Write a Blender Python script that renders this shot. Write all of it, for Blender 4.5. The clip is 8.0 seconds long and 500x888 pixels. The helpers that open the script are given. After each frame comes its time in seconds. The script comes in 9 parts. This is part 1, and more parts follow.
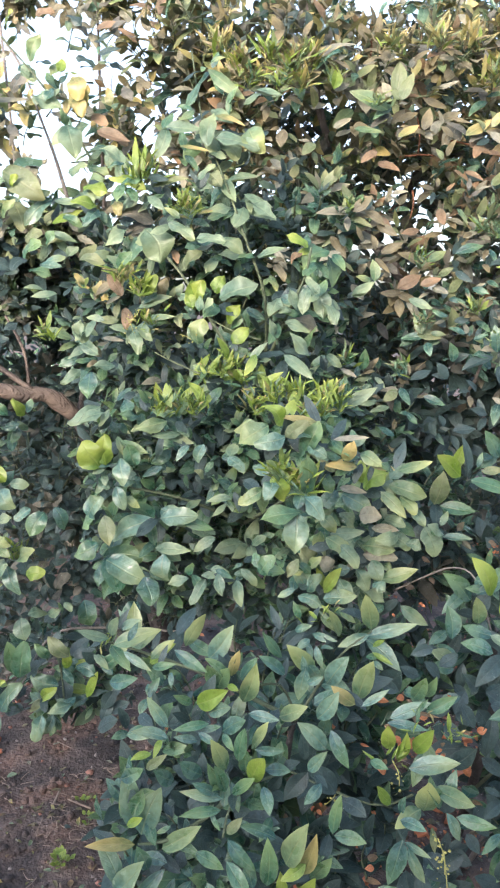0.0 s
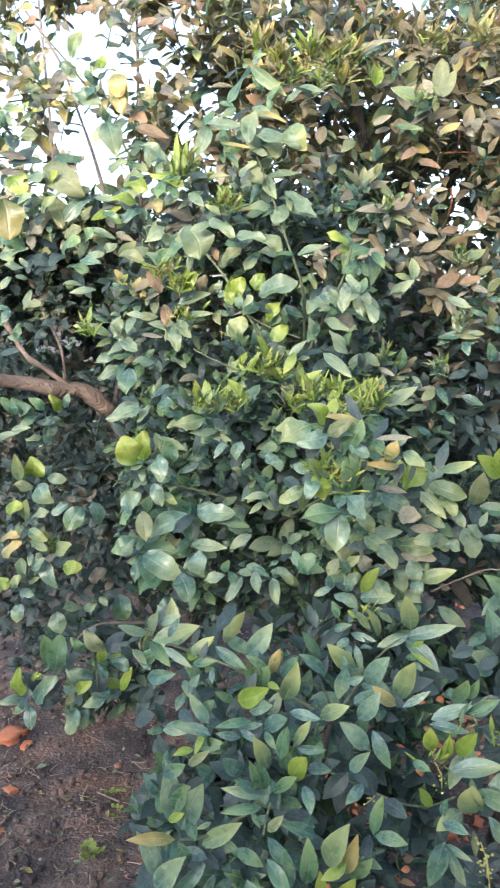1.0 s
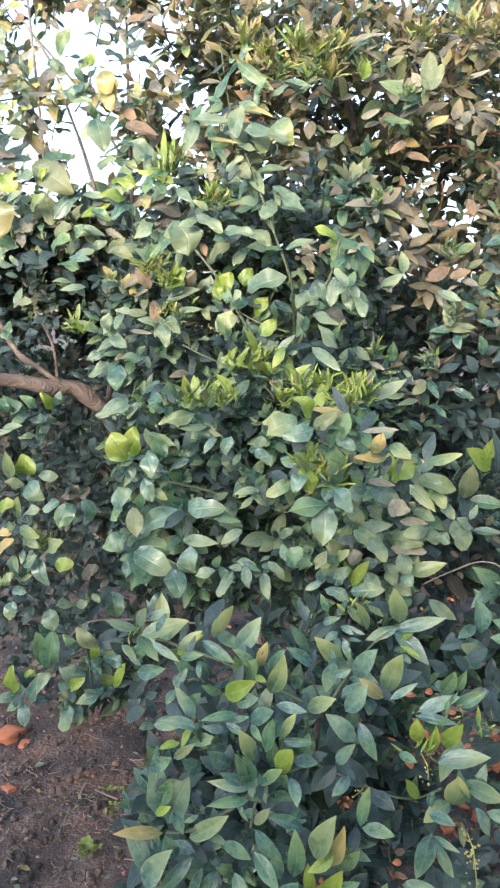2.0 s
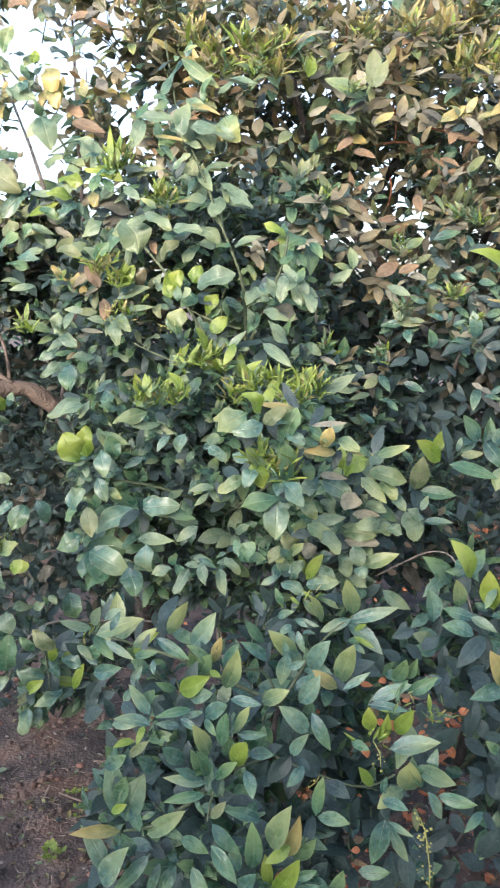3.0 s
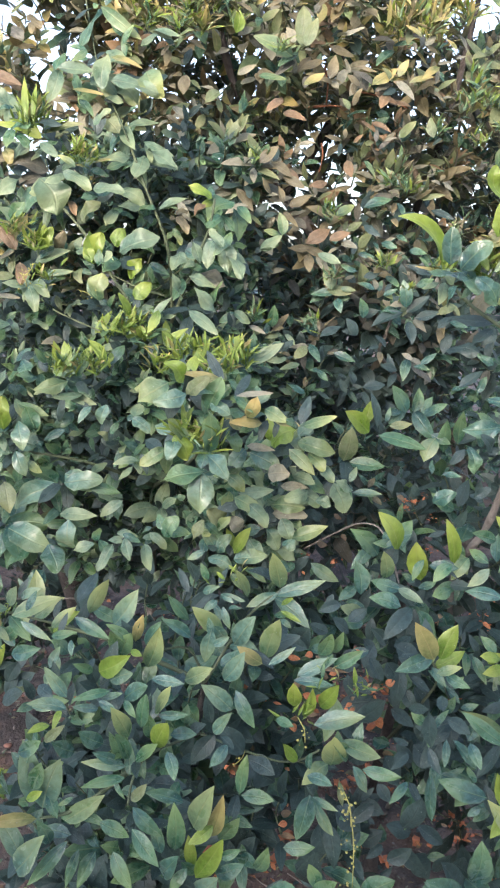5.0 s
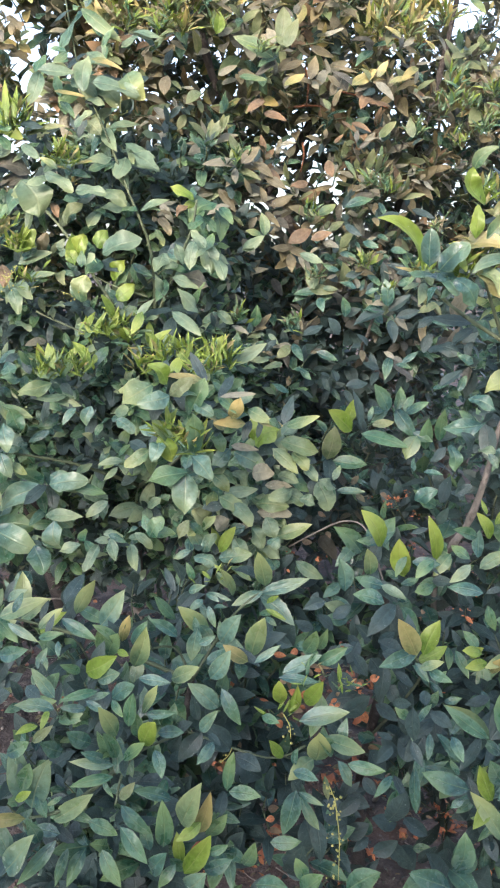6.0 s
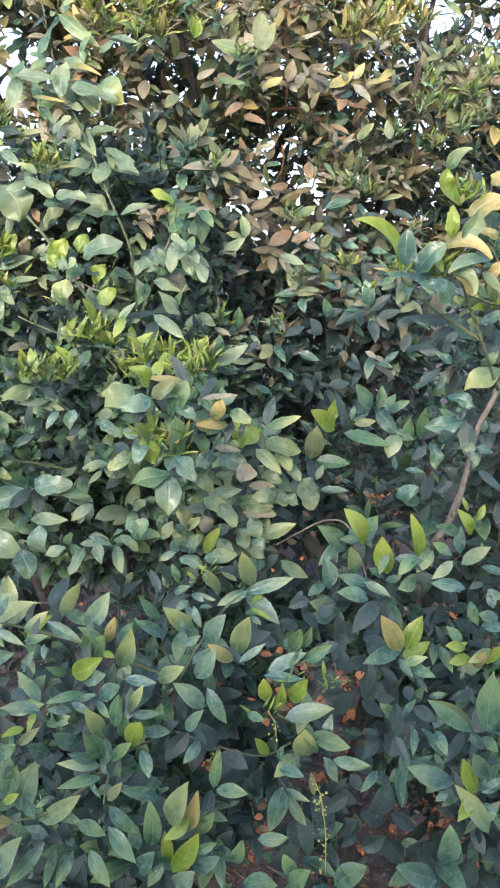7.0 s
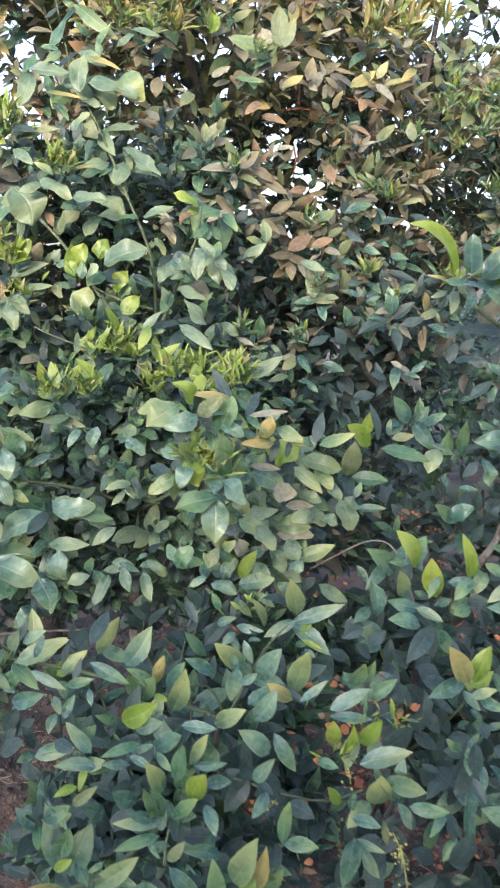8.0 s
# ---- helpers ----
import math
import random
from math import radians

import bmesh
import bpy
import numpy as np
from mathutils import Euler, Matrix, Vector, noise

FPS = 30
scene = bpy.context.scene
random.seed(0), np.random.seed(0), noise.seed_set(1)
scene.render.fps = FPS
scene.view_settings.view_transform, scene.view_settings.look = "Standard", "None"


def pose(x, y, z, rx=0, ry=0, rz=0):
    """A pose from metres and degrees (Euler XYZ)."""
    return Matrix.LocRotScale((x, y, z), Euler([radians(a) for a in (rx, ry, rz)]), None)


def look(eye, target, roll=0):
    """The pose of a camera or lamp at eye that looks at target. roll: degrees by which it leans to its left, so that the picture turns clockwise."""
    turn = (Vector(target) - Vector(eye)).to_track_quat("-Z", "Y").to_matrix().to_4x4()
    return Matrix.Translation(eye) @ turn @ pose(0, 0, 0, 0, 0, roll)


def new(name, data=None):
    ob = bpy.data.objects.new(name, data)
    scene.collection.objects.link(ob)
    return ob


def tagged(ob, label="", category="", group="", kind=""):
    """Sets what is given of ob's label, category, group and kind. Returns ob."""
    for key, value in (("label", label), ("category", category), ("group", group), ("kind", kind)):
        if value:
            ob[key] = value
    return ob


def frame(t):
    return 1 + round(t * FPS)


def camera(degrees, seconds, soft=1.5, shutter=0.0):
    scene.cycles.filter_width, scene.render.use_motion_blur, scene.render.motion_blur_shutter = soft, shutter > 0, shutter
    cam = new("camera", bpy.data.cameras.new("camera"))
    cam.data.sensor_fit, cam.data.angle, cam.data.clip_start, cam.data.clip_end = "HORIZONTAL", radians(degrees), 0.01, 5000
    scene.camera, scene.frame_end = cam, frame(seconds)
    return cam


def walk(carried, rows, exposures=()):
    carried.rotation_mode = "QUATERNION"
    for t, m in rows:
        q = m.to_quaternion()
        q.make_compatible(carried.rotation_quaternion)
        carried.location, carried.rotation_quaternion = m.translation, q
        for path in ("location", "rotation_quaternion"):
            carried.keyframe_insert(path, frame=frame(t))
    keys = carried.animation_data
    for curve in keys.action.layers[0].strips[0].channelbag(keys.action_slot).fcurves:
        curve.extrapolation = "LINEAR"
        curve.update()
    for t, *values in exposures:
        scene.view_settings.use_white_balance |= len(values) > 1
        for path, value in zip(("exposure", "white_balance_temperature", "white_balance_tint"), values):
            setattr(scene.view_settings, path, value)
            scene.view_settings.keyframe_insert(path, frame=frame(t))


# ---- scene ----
cam = camera(36, 8.0, soft=2.1, shutter=0.5)
walk(cam, [
    (0.0, pose(0.0000, 0.0000, 1.5600, 80.000, 0.000, 0.000)),
    (0.2, pose(0.0029, -0.0026, 1.5618, 79.937, -0.190, 0.489)),
    (0.5, pose(-0.0158, -0.0037, 1.5643, 79.866, -0.169, 0.564)),
    (0.7, pose(-0.0283, -0.0020, 1.5647, 79.805, -0.278, 0.856)),
    (1.0, pose(-0.0333, 0.0010, 1.5609, 79.773, -0.437, 1.731)),
    (1.2, pose(-0.0411, -0.0006, 1.5636, 79.659, -0.320, 2.117)),
    (2.3, pose(0.0071, 0.0009, 1.5493, 79.746, 0.666, 1.223)),
    (2.5, pose(0.0131, -0.0002, 1.5498, 79.650, 0.794, 0.370)),
    (2.7, pose(0.0230, -0.0013, 1.5497, 79.588, 1.061, 0.006)),
    (3.0, pose(0.0176, -0.0058, 1.5503, 79.527, 0.939, -0.991)),
    (3.2, pose(0.0280, -0.0062, 1.5523, 79.410, 0.946, -1.642)),
    (3.5, pose(0.0296, -0.0024, 1.5486, 79.298, 0.747, -3.238)),
    (4.0, pose(0.0342, 0.0049, 1.5488, 78.871, 0.511, -4.238)),
    (4.2, pose(0.0377, 0.0109, 1.5496, 78.573, 0.441, -4.396)),
    (4.5, pose(0.0421, 0.0223, 1.5430, 78.278, 0.353, -4.810)),
    (4.7, pose(0.0416, 0.0366, 1.5382, 77.880, 0.270, -5.140)),
    (5.8, pose(0.0495, 0.0280, 1.5469, 77.116, 0.490, -6.388)),
    (6.0, pose(0.0456, 0.0246, 1.5488, 77.129, 0.581, -6.680)),
    (6.5, pose(0.0500, 0.0173, 1.5504, 77.179, 0.956, -7.225)),
    (7.0, pose(0.0544, 0.0125, 1.5499, 77.222, 1.282, -7.727)),
    (7.3, pose(0.0445, 0.0206, 1.5507, 77.261, 1.576, -7.795)),
    (7.5, pose(0.0234, 0.0394, 1.5497, 77.421, 1.711, -8.122)),
    (7.8, pose(-0.0337, 0.0891, 1.5551, 77.401, 1.681, -9.741)),
    (8.0, pose(-0.0677, 0.1248, 1.5564, 77.529, 1.319, -10.570)),
], exposures=[(0.0, 2.36, 5820, 15), (1.2, 2.38, 5820, 15), (4.0, 2.25, 5820, 15), (8.0, 2.26, 5820, 15)])

# ---- light: pale evening sky, a weak low sun behind the camera ----
SUN_ELEVATION, SUN_AZIMUTH = 15, 205
world = bpy.data.worlds.new("sky")
scene.world = world
world.use_nodes = True
wn = world.node_tree
sky = wn.nodes.new("ShaderNodeTexSky")
sky.sky_type = "NISHITA"
sky.sun_disc = False
sky.sun_elevation, sky.sun_rotation = radians(SUN_ELEVATION), radians(SUN_AZIMUTH)
sky.air_density, sky.dust_density, sky.ozone_density = 1.0, 4.0, 1.0
wn.nodes["Background"].inputs[1].default_value = 0.15
haze = wn.nodes.new("ShaderNodeHueSaturation")
haze.inputs["Saturation"].default_value = 0.7
wn.links.new(sky.outputs[0], haze.inputs["Color"])
wn.links.new(haze.outputs[0], wn.nodes["Background"].inputs[0])
lamp = bpy.data.lights.new("sun", "SUN")
lamp.energy, lamp.angle, lamp.color = 0.68, radians(10), (1.0, 0.76, 0.50)
sun = new("sun", lamp)
sa, se = radians(SUN_AZIMUTH), radians(SUN_ELEVATION)
sun.matrix_world = look((math.sin(sa) * math.cos(se) * 30, math.cos(sa) * math.cos(se) * 30, math.sin(se) * 30), (0, 0, 0))


# ---- materials ----
def material(name):
    m = bpy.data.materials.new(name)
    m.use_nodes = True
    return m, m.node_tree.nodes, m.node_tree.links, m.node_tree.nodes["Principled BSDF"]


def math_node(n, l, op, a, b=None, c=None):
    q = n.new("ShaderNodeMath")
    q.operation = op
    for i, v in enumerate((a, b, c)):
        if v is None:
            continue
        if isinstance(v, (int, float)):
            q.inputs[i].default_value = v
        else:
            l.new(v, q.inputs[i])
    return q.outputs[0]


def mix_colour(n, l, fac, a, b, blend="MIX"):
    q = n.new("ShaderNodeMix")
    q.data_type, q.blend_type = "RGBA", blend
    for i, v in ((0, fac), (6, a), (7, b)):
        if isinstance(v, (int, float)):
            q.inputs[i].default_value = v
        elif isinstance(v, tuple):
            q.inputs[i].default_value = (*v, 1)
        else:
            l.new(v, q.inputs[i])
    return q.outputs[2]


def ramp(n, l, fac, lo, hi):
    q = n.new("ShaderNodeMapRange")
    q.inputs[1].default_value, q.inputs[2].default_value = lo, hi
    l.new(fac, q.inputs[0])
    return q.outputs[0]


def noise_tex(n, l, vector, scale, detail=3.0, w=None):
    q = n.new("ShaderNodeTexNoise")
    q.noise_dimensions = "4D" if w is not None else "3D"
    q.inputs["Scale"].default_value, q.inputs["Detail"].default_value = scale, detail
    if vector is not None:
        l.new(vector, q.inputs["Vector"])
    if w is not None:
        l.new(w, q.inputs["W"])
    return q.outputs["Fac"]


def leaf_material(name, a, b, tip, tip_amount=0.25, dust=0.12, rough=0.30, thin=0.26, gloss=0.5):
    """Leaf: colour between a and b from leaf to leaf, blotches, a tip or margin tint, pale midrib, veins, dust."""
    m, n, l, bsdf = material(name)
    info, geo, uv = n.new("ShaderNodeObjectInfo"), n.new("ShaderNodeNewGeometry"), n.new("ShaderNodeUVMap")
    rnd = math_node(n, l, "FRACT", math_node(n, l, "ADD", info.outputs["Random"], geo.outputs["Random Per Island"]))
    seed = math_node(n, l, "MULTIPLY", rnd, 61.0)
    sep = n.new("ShaderNodeSeparateXYZ")
    l.new(uv.outputs[0], sep.inputs[0])
    across, along = sep.outputs[0], sep.outputs[1]
    mp = n.new("ShaderNodeMapping")
    mp.inputs["Scale"].default_value = (0.45, 1, 1)
    l.new(uv.outputs[0], mp.inputs[0])
    blot = noise_tex(n, l, mp.outputs[0], 3.0, 2.0, seed)
    fine = noise_tex(n, l, mp.outputs[0], 22.0, 3.0, seed)
    col = mix_colour(n, l, ramp(n, l, math_node(n, l, "ADD", math_node(n, l, "MULTIPLY", along, 0.3), math_node(n, l, "ADD", math_node(n, l, "MULTIPLY", blot, 0.6), math_node(n, l, "MULTIPLY", rnd, 0.45))), 0.25, 1.05), a, b)
    # uneven mottling between the veins
    mott = noise_tex(n, l, mp.outputs[0], 8.5, 3.0, math_node(n, l, "ADD", seed, 3.7))
    col = mix_colour(n, l, math_node(n, l, "MULTIPLY", ramp(n, l, mott, 0.52, 0.36), 0.45), col, tuple(0.45 * x for x in a))
    col = mix_colour(n, l, math_node(n, l, "MULTIPLY", ramp(n, l, mott, 0.54, 0.70), 0.40), col, tuple(min(1.0, 1.25 * x + 0.03) for x in b))
    # tint that spreads from the tip, more on some leaves
    reach = math_node(n, l, "ADD", math_node(n, l, "MULTIPLY", along, 1.0), math_node(n, l, "MULTIPLY", blot, 0.7))
    some = math_node(n, l, "FRACT", math_node(n, l, "MULTIPLY", rnd, 7.31))
    tint = math_node(n, l, "MULTIPLY", ramp(n, l, reach, 0.55, 1.35), math_node(n, l, "MULTIPLY", math_node(n, l, "ADD", some, 0.4), tip_amount * 1.4))
    col = mix_colour(n, l, tint, col, tip)
    # grey dust film and specks
    dusty = math_node(n, l, "MULTIPLY", ramp(n, l, math_node(n, l, "ADD", math_node(n, l, "MULTIPLY", blot, 0.6), math_node(n, l, "MULTIPLY", fine, 0.5)), 0.4, 0.75), dust * 1.6)
    col = mix_colour(n, l, dusty, col, (0.34, 0.36, 0.33))
    spots = n.new("ShaderNodeTexVoronoi")
    spots.inputs["Scale"].default_value = 15.0
    shift = n.new("ShaderNodeVectorMath")
    shift.operation = "ADD"
    l.new(mp.outputs[0], shift.inputs[0])
    l.new(seed, shift.inputs[1])
    l.new(shift.outputs[0], spots.inputs["Vector"])
    speck = math_node(n, l, "MULTIPLY", math_node(n, l, "MULTIPLY", ramp(n, l, spots.outputs["Distance"], 0.20, 0.10), ramp(n, l, fine, 0.57, 0.61)), 0.6)
    col = mix_colour(n, l, speck, col, (0.50, 0.54, 0.48))
    # midrib and side veins
    off = math_node(n, l, "ABSOLUTE", math_node(n, l, "SUBTRACT", across, 0.5))
    rib = math_node(n, l, "SUBTRACT", 1.0, ramp(n, l, off, 0.012, 0.05))
    vein = math_node(n, l, "SINE", math_node(n, l, "MULTIPLY", math_node(n, l, "SUBTRACT", along, math_node(n, l, "MULTIPLY", off, 0.55)), 62.0))
    veins = math_node(n, l, "MULTIPLY", ramp(n, l, vein, 0.6, 1.0), 0.07)
    lines = math_node(n, l, "MAXIMUM", math_node(n, l, "MULTIPLY", rib, 0.4), veins)
    col = mix_colour(n, l, lines, col, tuple(0.7 * x + 0.06 for x in tip))
    # paler margin, uneven along the edge
    edge = math_node(n, l, "MULTIPLY", ramp(n, l, math_node(n, l, "ADD", off, math_node(n, l, "MULTIPLY", math_node(n, l, "SUBTRACT", blot, 0.5), 0.12)), 0.36, 0.52), 0.3)
    col = mix_colour(n, l, edge, col, tuple(0.8 * x + 0.05 for x in tip))
    l.new(col, bsdf.inputs["Base Color"])
    l.new(math_node(n, l, "ADD", math_node(n, l, "MULTIPLY", blot, 0.2), rough - 0.08), bsdf.inputs["Roughness"])
    bsdf.inputs["Specular IOR Level"].default_value = gloss
    bump = n.new("ShaderNodeBump")
    bump.inputs["Strength"].default_value, bump.inputs["Distance"].default_value = 0.32, 0.012
    l.new(math_node(n, l, "ADD", math_node(n, l, "MULTIPLY", lines, -0.8), math_node(n, l, "ADD", math_node(n, l, "MULTIPLY", blot, 0.6), math_node(n, l, "MULTIPLY", mott, 0.35))), bump.inputs["Height"])
    l.new(bump.outputs[0], bsdf.inputs["Normal"])
    back = n.new("ShaderNodeBsdfTranslucent")
    l.new(mix_colour(n, l, 0.25, col, (0.30, 0.38, 0.06)), back.inputs[0])
    both = n.new("ShaderNodeMixShader")
    both.inputs[0].default_value = thin
    l.new(bsdf.outputs[0], both.inputs[1])
    l.new(back.outputs[0], both.inputs[2])
    l.new(both.outputs[0], n["Material Output"].inputs[0])
    return m


LEAF = {
    "g": leaf_material("leaf mature", (0.013, 0.054, 0.055), (0.048, 0.143, 0.125), (0.20, 0.31, 0.12), 0.42, 0.06, 0.25, 0.2, 0.58),
    "m": leaf_material("leaf green", (0.018, 0.078, 0.048), (0.063, 0.174, 0.100), (0.25, 0.34, 0.11), 0.42, 0.06, 0.27, 0.22, 0.55),
    "l": leaf_material("leaf young", (0.080, 0.160, 0.014), (0.190, 0.295, 0.035), (0.35, 0.41, 0.07), 0.6, 0.03),
    "y": leaf_material("leaf pale tipped", (0.052, 0.132, 0.070), (0.145, 0.230, 0.115), (0.40, 0.43, 0.15), 0.55, 0.07, 0.28),
    "Y": leaf_material("leaf yellowing", (0.11, 0.15, 0.052), (0.25, 0.245, 0.09), (0.52, 0.41, 0.15), 0.85, 0.06),
    "p": leaf_material("leaf dusty", (0.060, 0.135, 0.090), (0.165, 0.252, 0.160), (0.33, 0.39, 0.18), 0.5, 0.12, 0.34),
    # d, k: dark tones that put the shade inside the crowns into leaf colour
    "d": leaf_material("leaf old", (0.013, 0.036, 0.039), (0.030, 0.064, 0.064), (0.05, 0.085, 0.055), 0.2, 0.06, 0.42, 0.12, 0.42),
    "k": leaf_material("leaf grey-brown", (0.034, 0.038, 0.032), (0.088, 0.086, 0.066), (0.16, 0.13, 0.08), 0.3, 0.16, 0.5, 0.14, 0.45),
    "n": leaf_material("leaf olive", (0.065, 0.105, 0.042), (0.150, 0.195, 0.085), (0.28, 0.29, 0.12), 0.5, 0.14, 0.46, 0.2, 0.4),
    "q": leaf_material("leaf grey dusty", (0.110, 0.118, 0.084), (0.250, 0.240, 0.172), (0.34, 0.30, 0.18), 0.4, 0.2, 0.46, 0.16, 0.42),
    # pale waxy leaves; sky sheen on green ones is painted with this too
    "w": leaf_material("leaf waxy", (0.043, 0.119, 0.100), (0.112, 0.224, 0.178), (0.33, 0.39, 0.17), 0.45, 0.07, 0.23, 0.2, 0.58),
    "b": leaf_material("leaf bronze", (0.068, 0.060, 0.032), (0.155, 0.127, 0.064), (0.31, 0.25, 0.11), 0.5, 0.15, 0.5),
    "o": leaf_material("leaf rust", (0.12, 0.08, 0.045), (0.22, 0.145, 0.08), (0.34, 0.20, 0.09), 0.4, 0.1, 0.55),
    "O": leaf_material("leaf dry", (0.36, 0.11, 0.04), (0.58, 0.20, 0.07), (0.66, 0.30, 0.13), 0.3, 0.04, 0.6),
}


def bark_material(name, a, b):
    m, n, l, bsdf = material(name)
    tc = n.new("ShaderNodeTexCoord")
    mp = n.new("ShaderNodeMapping")
    mp.inputs["Scale"].default_value = (0.16, 1.2, 0.35)
    l.new(tc.outputs["Object"], mp.inputs[0])
    big, fine = noise_tex(n, l, mp.outputs[0], 26, 4), noise_tex(n, l, mp.outputs[0], 210, 4)
    col = mix_colour(n, l, ramp(n, l, big, 0.3, 0.7), a, b)
    col = mix_colour(n, l, math_node(n, l, "MULTIPLY", ramp(n, l, fine, 0.5, 0.8), 0.5), col, tuple(0.4 * x for x in a))
    l.new(col, bsdf.inputs["Base Color"])
    bsdf.inputs["Roughness"].default_value = 0.85
    bump = n.new("ShaderNodeBump")
    bump.inputs["Strength"].default_value, bump.inputs["Distance"].default_value = 1.0, 0.008
    l.new(math_node(n, l, "ADD", big, fine), bump.inputs["Height"])
    l.new(bump.outputs[0], bsdf.inputs["Normal"])
    return m


BARK = bark_material("bark", (0.070, 0.054, 0.045), (0.27, 0.205, 0.162))
GREY_BARK = bark_material("grey bark", (0.14, 0.125, 0.11), (0.24, 0.21, 0.18))
DARK_BARK = bark_material("dark bark", (0.040, 0.034, 0.031), (0.100, 0.084, 0.076))
RED_TWIG = bark_material("red-brown twig", (0.12, 0.050, 0.026), (0.30, 0.125, 0.060))
GREEN_STEM = bark_material("green stem", (0.075, 0.10, 0.055), (0.14, 0.165, 0.09))


def soil_material():
    m, n, l, bsdf = material("soil")
    tc = n.new("ShaderNodeTexCoord")
    big = noise_tex(n, l, tc.outputs["Object"], 5.0, 5)
    mid = noise_tex(n, l, tc.outputs["Object"], 14, 5)
    fine = noise_tex(n, l, tc.outputs["Object"], 95, 4)
    col = mix_colour(n, l, ramp(n, l, mid, 0.35, 0.68), (0.060, 0.048, 0.044), (0.185, 0.140, 0.118))
    col = mix_colour(n, l, math_node(n, l, "MULTIPLY", ramp(n, l, big, 0.46, 0.66), 0.75), col, (0.215, 0.125, 0.088))
    col = mix_colour(n, l, math_node(n, l, "MULTIPLY", ramp(n, l, fine, 0.58, 0.72), 0.6), col, (0.30, 0.245, 0.205))
    col = mix_colour(n, l, math_node(n, l, "MULTIPLY", ramp(n, l, big, 0.50, 0.36), 0.7), col, (0.040, 0.034, 0.033))
    col = mix_colour(n, l, math_node(n, l, "MULTIPLY", ramp(n, l, fine, 0.42, 0.3), 0.7), col, (0.035, 0.028, 0.027))
    l.new(col, bsdf.inputs["Base Color"])
    bsdf.inputs["Roughness"].default_value = 0.9
    bump = n.new("ShaderNodeBump")
    bump.inputs["Strength"].default_value, bump.inputs["Distance"].default_value = 1.0, 0.018
    l.new(math_node(n, l, "ADD", mid, math_node(n, l, "MULTIPLY", fine, 0.6)), bump.inputs["Height"])
    l.new(bump.outputs[0], bsdf.inputs["Normal"])
    return m


SOIL = soil_material()


def stone_material(name, a, b):
    m, n, l, bsdf = material(name)
    tc, info = n.new("ShaderNodeTexCoord"), n.new("ShaderNodeNewGeometry")
    f = noise_tex(n, l, tc.outputs["Object"], 45, 4)
    mixf = math_node(n, l, "ADD", math_node(n, l, "MULTIPLY", f, 0.6), math_node(n, l, "MULTIPLY", info.outputs["Random Per Island"], 0.5))
    l.new(mix_colour(n, l, mixf, a, b), bsdf.inputs["Base Color"])
    bsdf.inputs["Roughness"].default_value = 0.88
    bump = n.new("ShaderNodeBump")
    bump.inputs["Strength"].default_value, bump.inputs["Distance"].default_value = 0.6, 0.004
    l.new(f, bump.inputs["Height"])
    l.new(bump.outputs[0], bsdf.inputs["Normal"])
    return m


BRICK = stone_material("terracotta", (0.28, 0.090, 0.045), (0.70, 0.270, 0.130))
DRY = stone_material("dry orange leaf", (0.11, 0.04, 0.02), (0.62, 0.235, 0.10))
BUD = stone_material("bud", (0.20, 0.21, 0.05), (0.44, 0.40, 0.13))
PEBBLE = stone_material("pebble", (0.13, 0.105, 0.09), (0.33, 0.28, 0.25))
STRAW = stone_material("dry straw", (0.16, 0.115, 0.085), (0.42, 0.33, 0.26))


# ---- leaf shapes: unit length along y, face up z ----
def leaf_grid(rows, width, fold, arch, wave, curl, twist, seed, cols=5, rounded=0.0):
    rng = random.Random(seed)
    ph, skew = rng.uniform(0, 6.28), rng.uniform(-0.05, 0.05) * (1 + 1.6 * rounded)
    verts, uvs, faces = [(0, 0, 0)], [(0.5, 0)], []
    for r in range(1, rows):
        v = 0.5 - 0.5 * math.cos(math.pi * (0.12 + 0.80 * r / rows) / 0.98)
        # outline: narrow stalk, widest just below the middle, drawn-out tip
        a, b = 0.8 - 0.12 * rounded, 1.05 - 0.45 * rounded
        w = width * 0.494 * (v * (a + b) / a) ** a * ((1 - v) * (a + b) / b) ** b
        w *= 1 + rounded * (0.10 * math.sin(ph * 2 + 9 * v) + 0.10 * math.sin(ph + 17 * v))
        for c in range(cols):
            s = c / (cols - 1) * 2 - 1
            x = s * w
            z = arch * math.sin(math.pi * v) + abs(s) ** 1.3 * w * fold
            z += wave * math.sin(ph + 8.5 * v + s * 1.1) * abs(s) * width
            z += curl * (abs(s) ** 2) * w * (0.4 + v)
            a = twist * (v - 0.4)
            x, z = x * math.cos(a) - z * math.sin(a), x * math.sin(a) + z * math.cos(a)
            verts.append((x + skew * math.sin(math.pi * v), v, z))
            uvs.append(((s + 1) / 2, v))
    verts.append((0, 1, 0))
    uvs.append((0.5, 1))
    for c in range(cols - 1):
        faces.append((0, 2 + c, 1 + c))
        last = 1 + (rows - 2) * cols
        faces.append((last + c, last + c + 1, len(verts) - 1))
    for r in range(rows - 2):
        for c in range(cols - 1):
            i = 1 + r * cols + c
            faces.append((i, i + 1, i + 1 + cols, i + cols))
    return np.array(verts), np.array(uvs), faces


def leaf_mesh(name, mats, grid):
    v, uv, f = grid
    me = bpy.data.meshes.new(name)
    me.from_pydata(v.tolist(), [], f)
    layer = me.uv_layers.new(name="UVMap")
    for loop in me.loops:
        layer.data[loop.index].uv = uv[loop.vertex_index]
    me.shade_smooth()
    for m in mats:
        me.materials.append(m)
    return me


